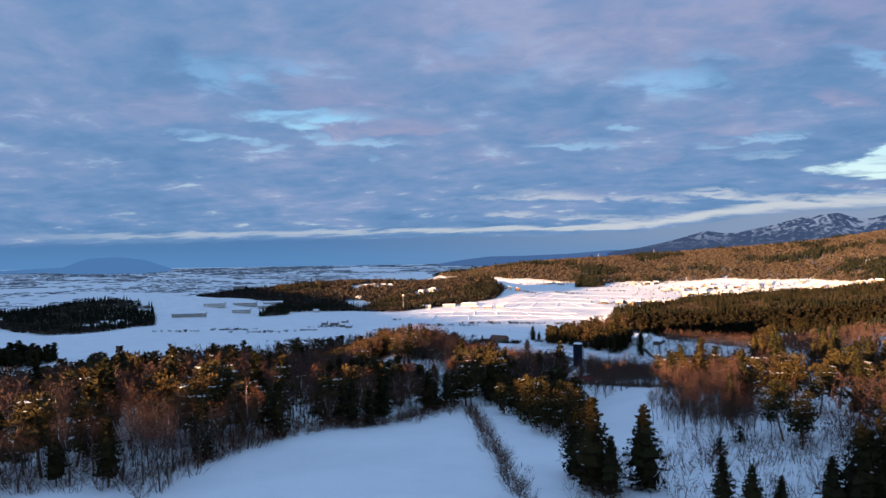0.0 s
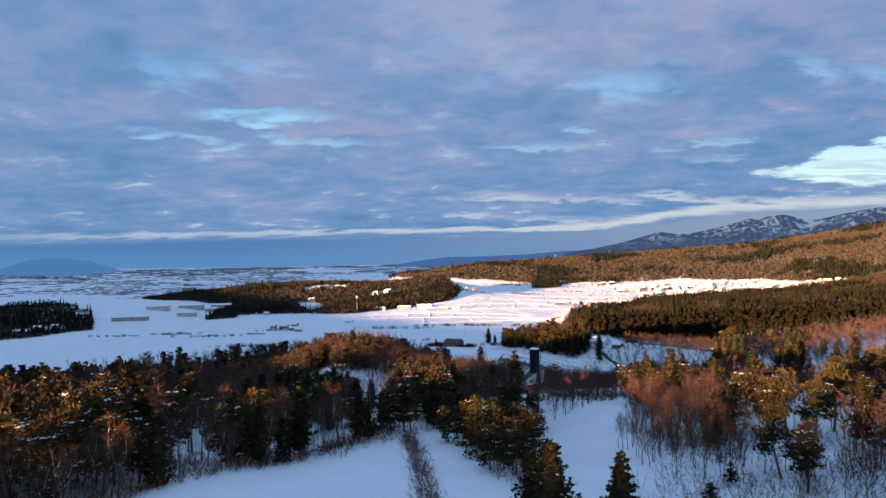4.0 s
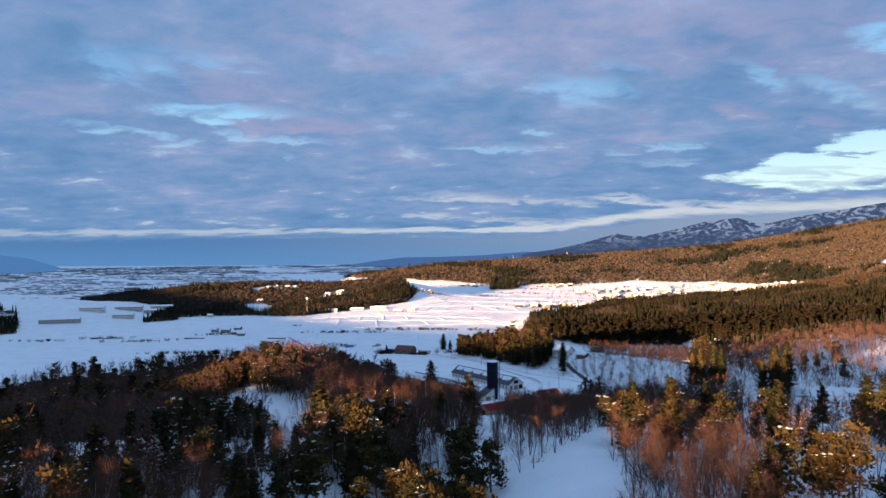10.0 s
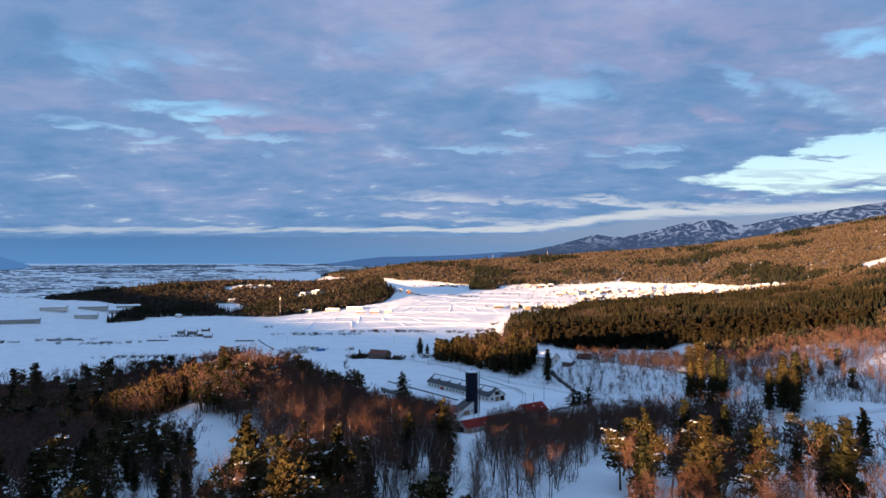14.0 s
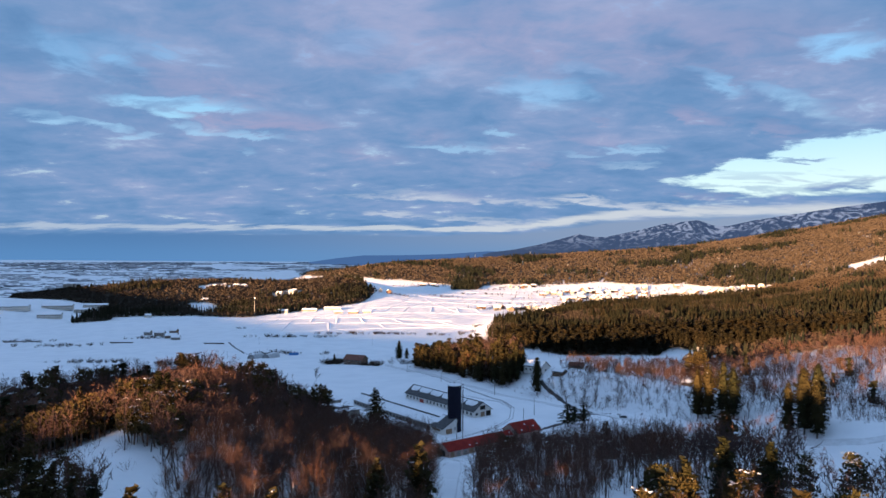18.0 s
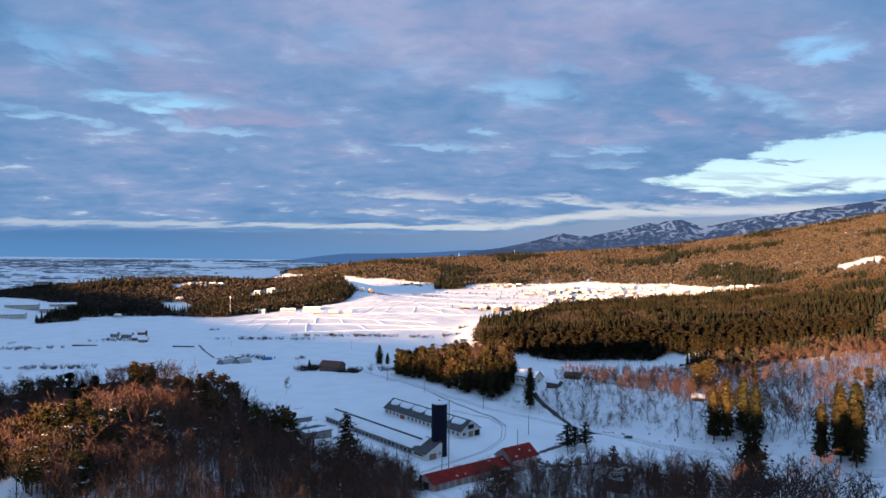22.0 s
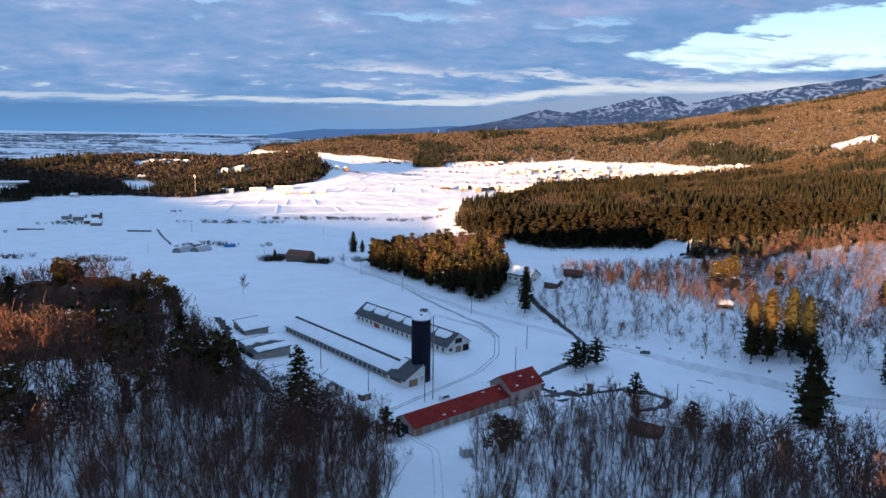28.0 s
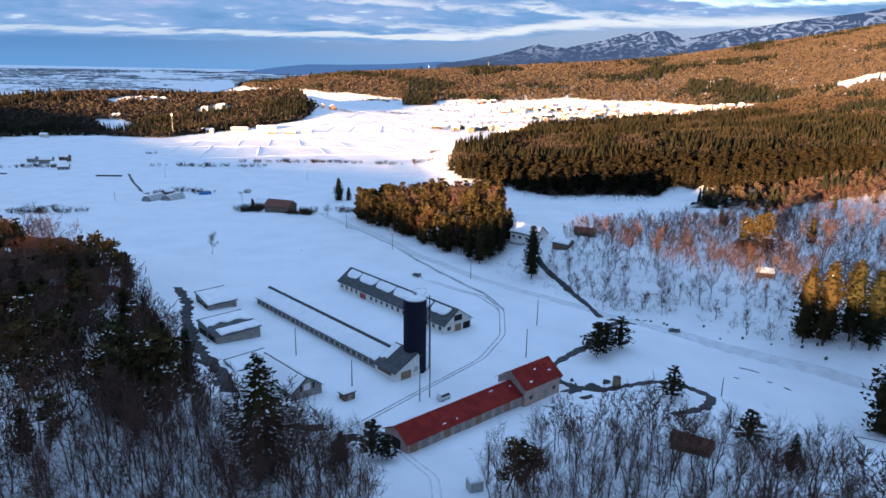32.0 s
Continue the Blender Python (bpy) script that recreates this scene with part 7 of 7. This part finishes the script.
    hill(FOOT_MID, 7.8, 24, 0.20, 0.9, 1.5, "the mountain foot", [SNOW_PATCH], 0.32, TWIG_SLOPE)
    hill(FOOT_FAR, 9.5, 25, 0.20, 1.0, 1.7, "the far mountain foot", [SNOW_PATCH], 0.42, TWIG_SLOPE)


HILL_MID = [(-645, 690), (-610, 740), (-629, 778), (-594, 816), (-518, 838), (-409, 802), (-390, 838), (-296, 958), (-261, 1010), (-252, 1062), (-251, 1136), (-279, 1165), (-340, 1330), (-520, 1500), (-900, 1600), (-1300, 1700), (-1250, 1350), (-930, 930), (-700, 870)]
HILL_MID_GAP = [(-600, 1045), (-565, 1085), (-520, 1085), (-520, 1110), (-585, 1110), (-620, 1060)]
HILL_LOW_GAP = [(-575, 965), (-545, 970), (-500, 920), (-480, 860), (-505, 850), (-550, 900), (-590, 960)]
HILL_EAST_GAP = [(-460, 1030), (-405, 1060), (-395, 1090), (-425, 1095), (-450, 1065)]
HILL_LEFT = [(-1080, 500), (-905, 400), (-800, 360), (-760, 410), (-770, 505), (-748, 530), (-850, 660), (-960, 690), (-1130, 720), (-1200, 600)]
HILL_LEFT_GAP = [(-880, 520), (-830, 560), (-800, 545), (-790, 500), (-830, 470), (-900, 480)]
FOOT_NEAR = [(310, 40), (330, -40), (480, 0), (700, 420), (760, 800), (640, 1000), (565, 1120), (500, 1130), (520, 900), (500, 640), (360, 390), (262, 310), (200, 340), (175, 300), (215, 262), (310, 250)]
FOOT_MID = [(575, 1160), (565, 1120), (640, 1000), (760, 800), (700, 420), (900, 500), (1250, 1000), (1250, 1900), (700, 1900), (455, 1450), (515, 1290)]
FOOT_FAR = [(-610, 1900), (-400, 1760), (-345, 1700), (-288, 1690), (-237, 1660), (-143, 1600), (-60, 1560), (24, 1610), (66, 1580), (203, 1552), (273, 1560), (391, 1470), (455, 1450), (700, 1900), (1250, 1900), (1600, 1900), (1500, 2350), (600, 2420), (0, 2420), (-560, 2420), (-800, 2300)]
SPUR = [(-120, 1480), (-50, 1490), (-40, 1560), (-130, 1600)]
SNOW_PATCH = [(690, 1080), (790, 1090), (800, 1170), (720, 1180)]
build_woods()


def belts(rng):
    """Long dark lines of trees and hedges across the plain, ragged on top."""
    V, F = [], []
    for n in range(620):
        az, d = rng.uniform(-52, -9), 1500 + 3300 * rng.uniform() ** 0.8
        if az > -21 and d < 3300:
            continue
        x, y, a = 15 + d * math.sin(radians(az)), -300 + d * math.cos(radians(az)), radians(-az + rng.normal(0, 6))
        long, tall = rng.uniform(15, 90) * d / 2500, rng.uniform(1.2, 3.6) * (0.4 + d / 3500)
        cuts = max(3, int(long / 8))
        k = len(V)
        for c in range(cuts + 1):
            px, py = x + (c / cuts - 0.5) * long * math.cos(a), y + (c / cuts - 0.5) * long * math.sin(a)
            z = lift(px, py)
            h = 0.3 if c in (0, cuts) else tall * rng.uniform(0.5, 1.1)
            V += [(px, py, z - 1), (px, py, z + h), (px - 4 * math.sin(a), py + 4 * math.cos(a), z - 1)]
        for c in range(cuts):
            i = k + 3 * c
            F += [(i, i + 3, i + 4, i + 1), (i + 1, i + 4, i + 5, i + 2)]
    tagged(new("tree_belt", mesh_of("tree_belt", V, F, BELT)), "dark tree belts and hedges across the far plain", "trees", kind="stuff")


def build_plain():
    """Towns and tree belts of the plain: low blocks and clumps, too far to tell apart."""
    rng = np.random.default_rng(91)
    V, F = [], []
    for n in range(9000):
        az, d = rng.uniform(-52, -15), 1750 + 3100 * rng.uniform() ** 0.9
        x, y = 15 + d * math.sin(radians(az)), -300 + d * math.cos(radians(az))
        if noise.noise((x * 0.0022, y * 0.006, 5.0)) < -0.05 + 0.25 * (az > -24):
            continue
        w, t, h = rng.uniform(3, 12) * (1 + d / 2500), rng.uniform(3, 6), rng.uniform(0.6, 2.0) * (0.5 + d / 4000)
        k = len(V)
        V += [(x + a * w, y + b * t, c) for c in (0, 1) for a, b in ((-0.5, -0.5), (0.5, -0.5), (0.5, 0.5), (-0.5, 0.5))]
        V[k:] = [(p, q, r * h) for p, q, r in V[k:]]
        F += [tuple(k + i for i in q) for q in ((0, 1, 5, 4), (1, 2, 6, 5), (2, 3, 7, 6), (3, 0, 4, 7), (4, 5, 6, 7))]
    belts(rng)
    V = np.array(V)
    base = ground_height(V[:, 0], V[:, 1])
    V[:, 2] += base - 0.5 * (V[:, 2] == 0)
    tagged(new("far_town", mesh_of("far_town", V, F, TOWN)), "scattered low houses and hedges of a far snowy town", "town", kind="stuff")
    block = tagged(new("apartment_block"), "large brown block building out on the plain", "building")
    part("wall", Solid().box(-18, 18, -8, 8, -5, 17), BUILDING_PALE, block)
    for n in range(4):
        part("floor_band", Solid().box(-18.2, 18.2, -8.4, -8, 2 + n * 4, 3.4 + n * 4), PANE, block)
    part("roof", Solid().box(-18.6, 18.6, -8.6, 8.6, 17, 17.8), SNOW_ROOF, block)
    stand(block, -1290, 1640, 30)


# pale blue-grey because the haze over the plain is mixed into the tree colour
BELT = plain_material("haze_tinted_far_trees", (0.09, 0.105, 0.13), (0.19, 0.21, 0.24), 0.01, 0.9)
TOWN = plain_material("far_house_walls", (0.24, 0.25, 0.27), (0.50, 0.51, 0.53), 0.02, 0.9, by="island")
build_plain()
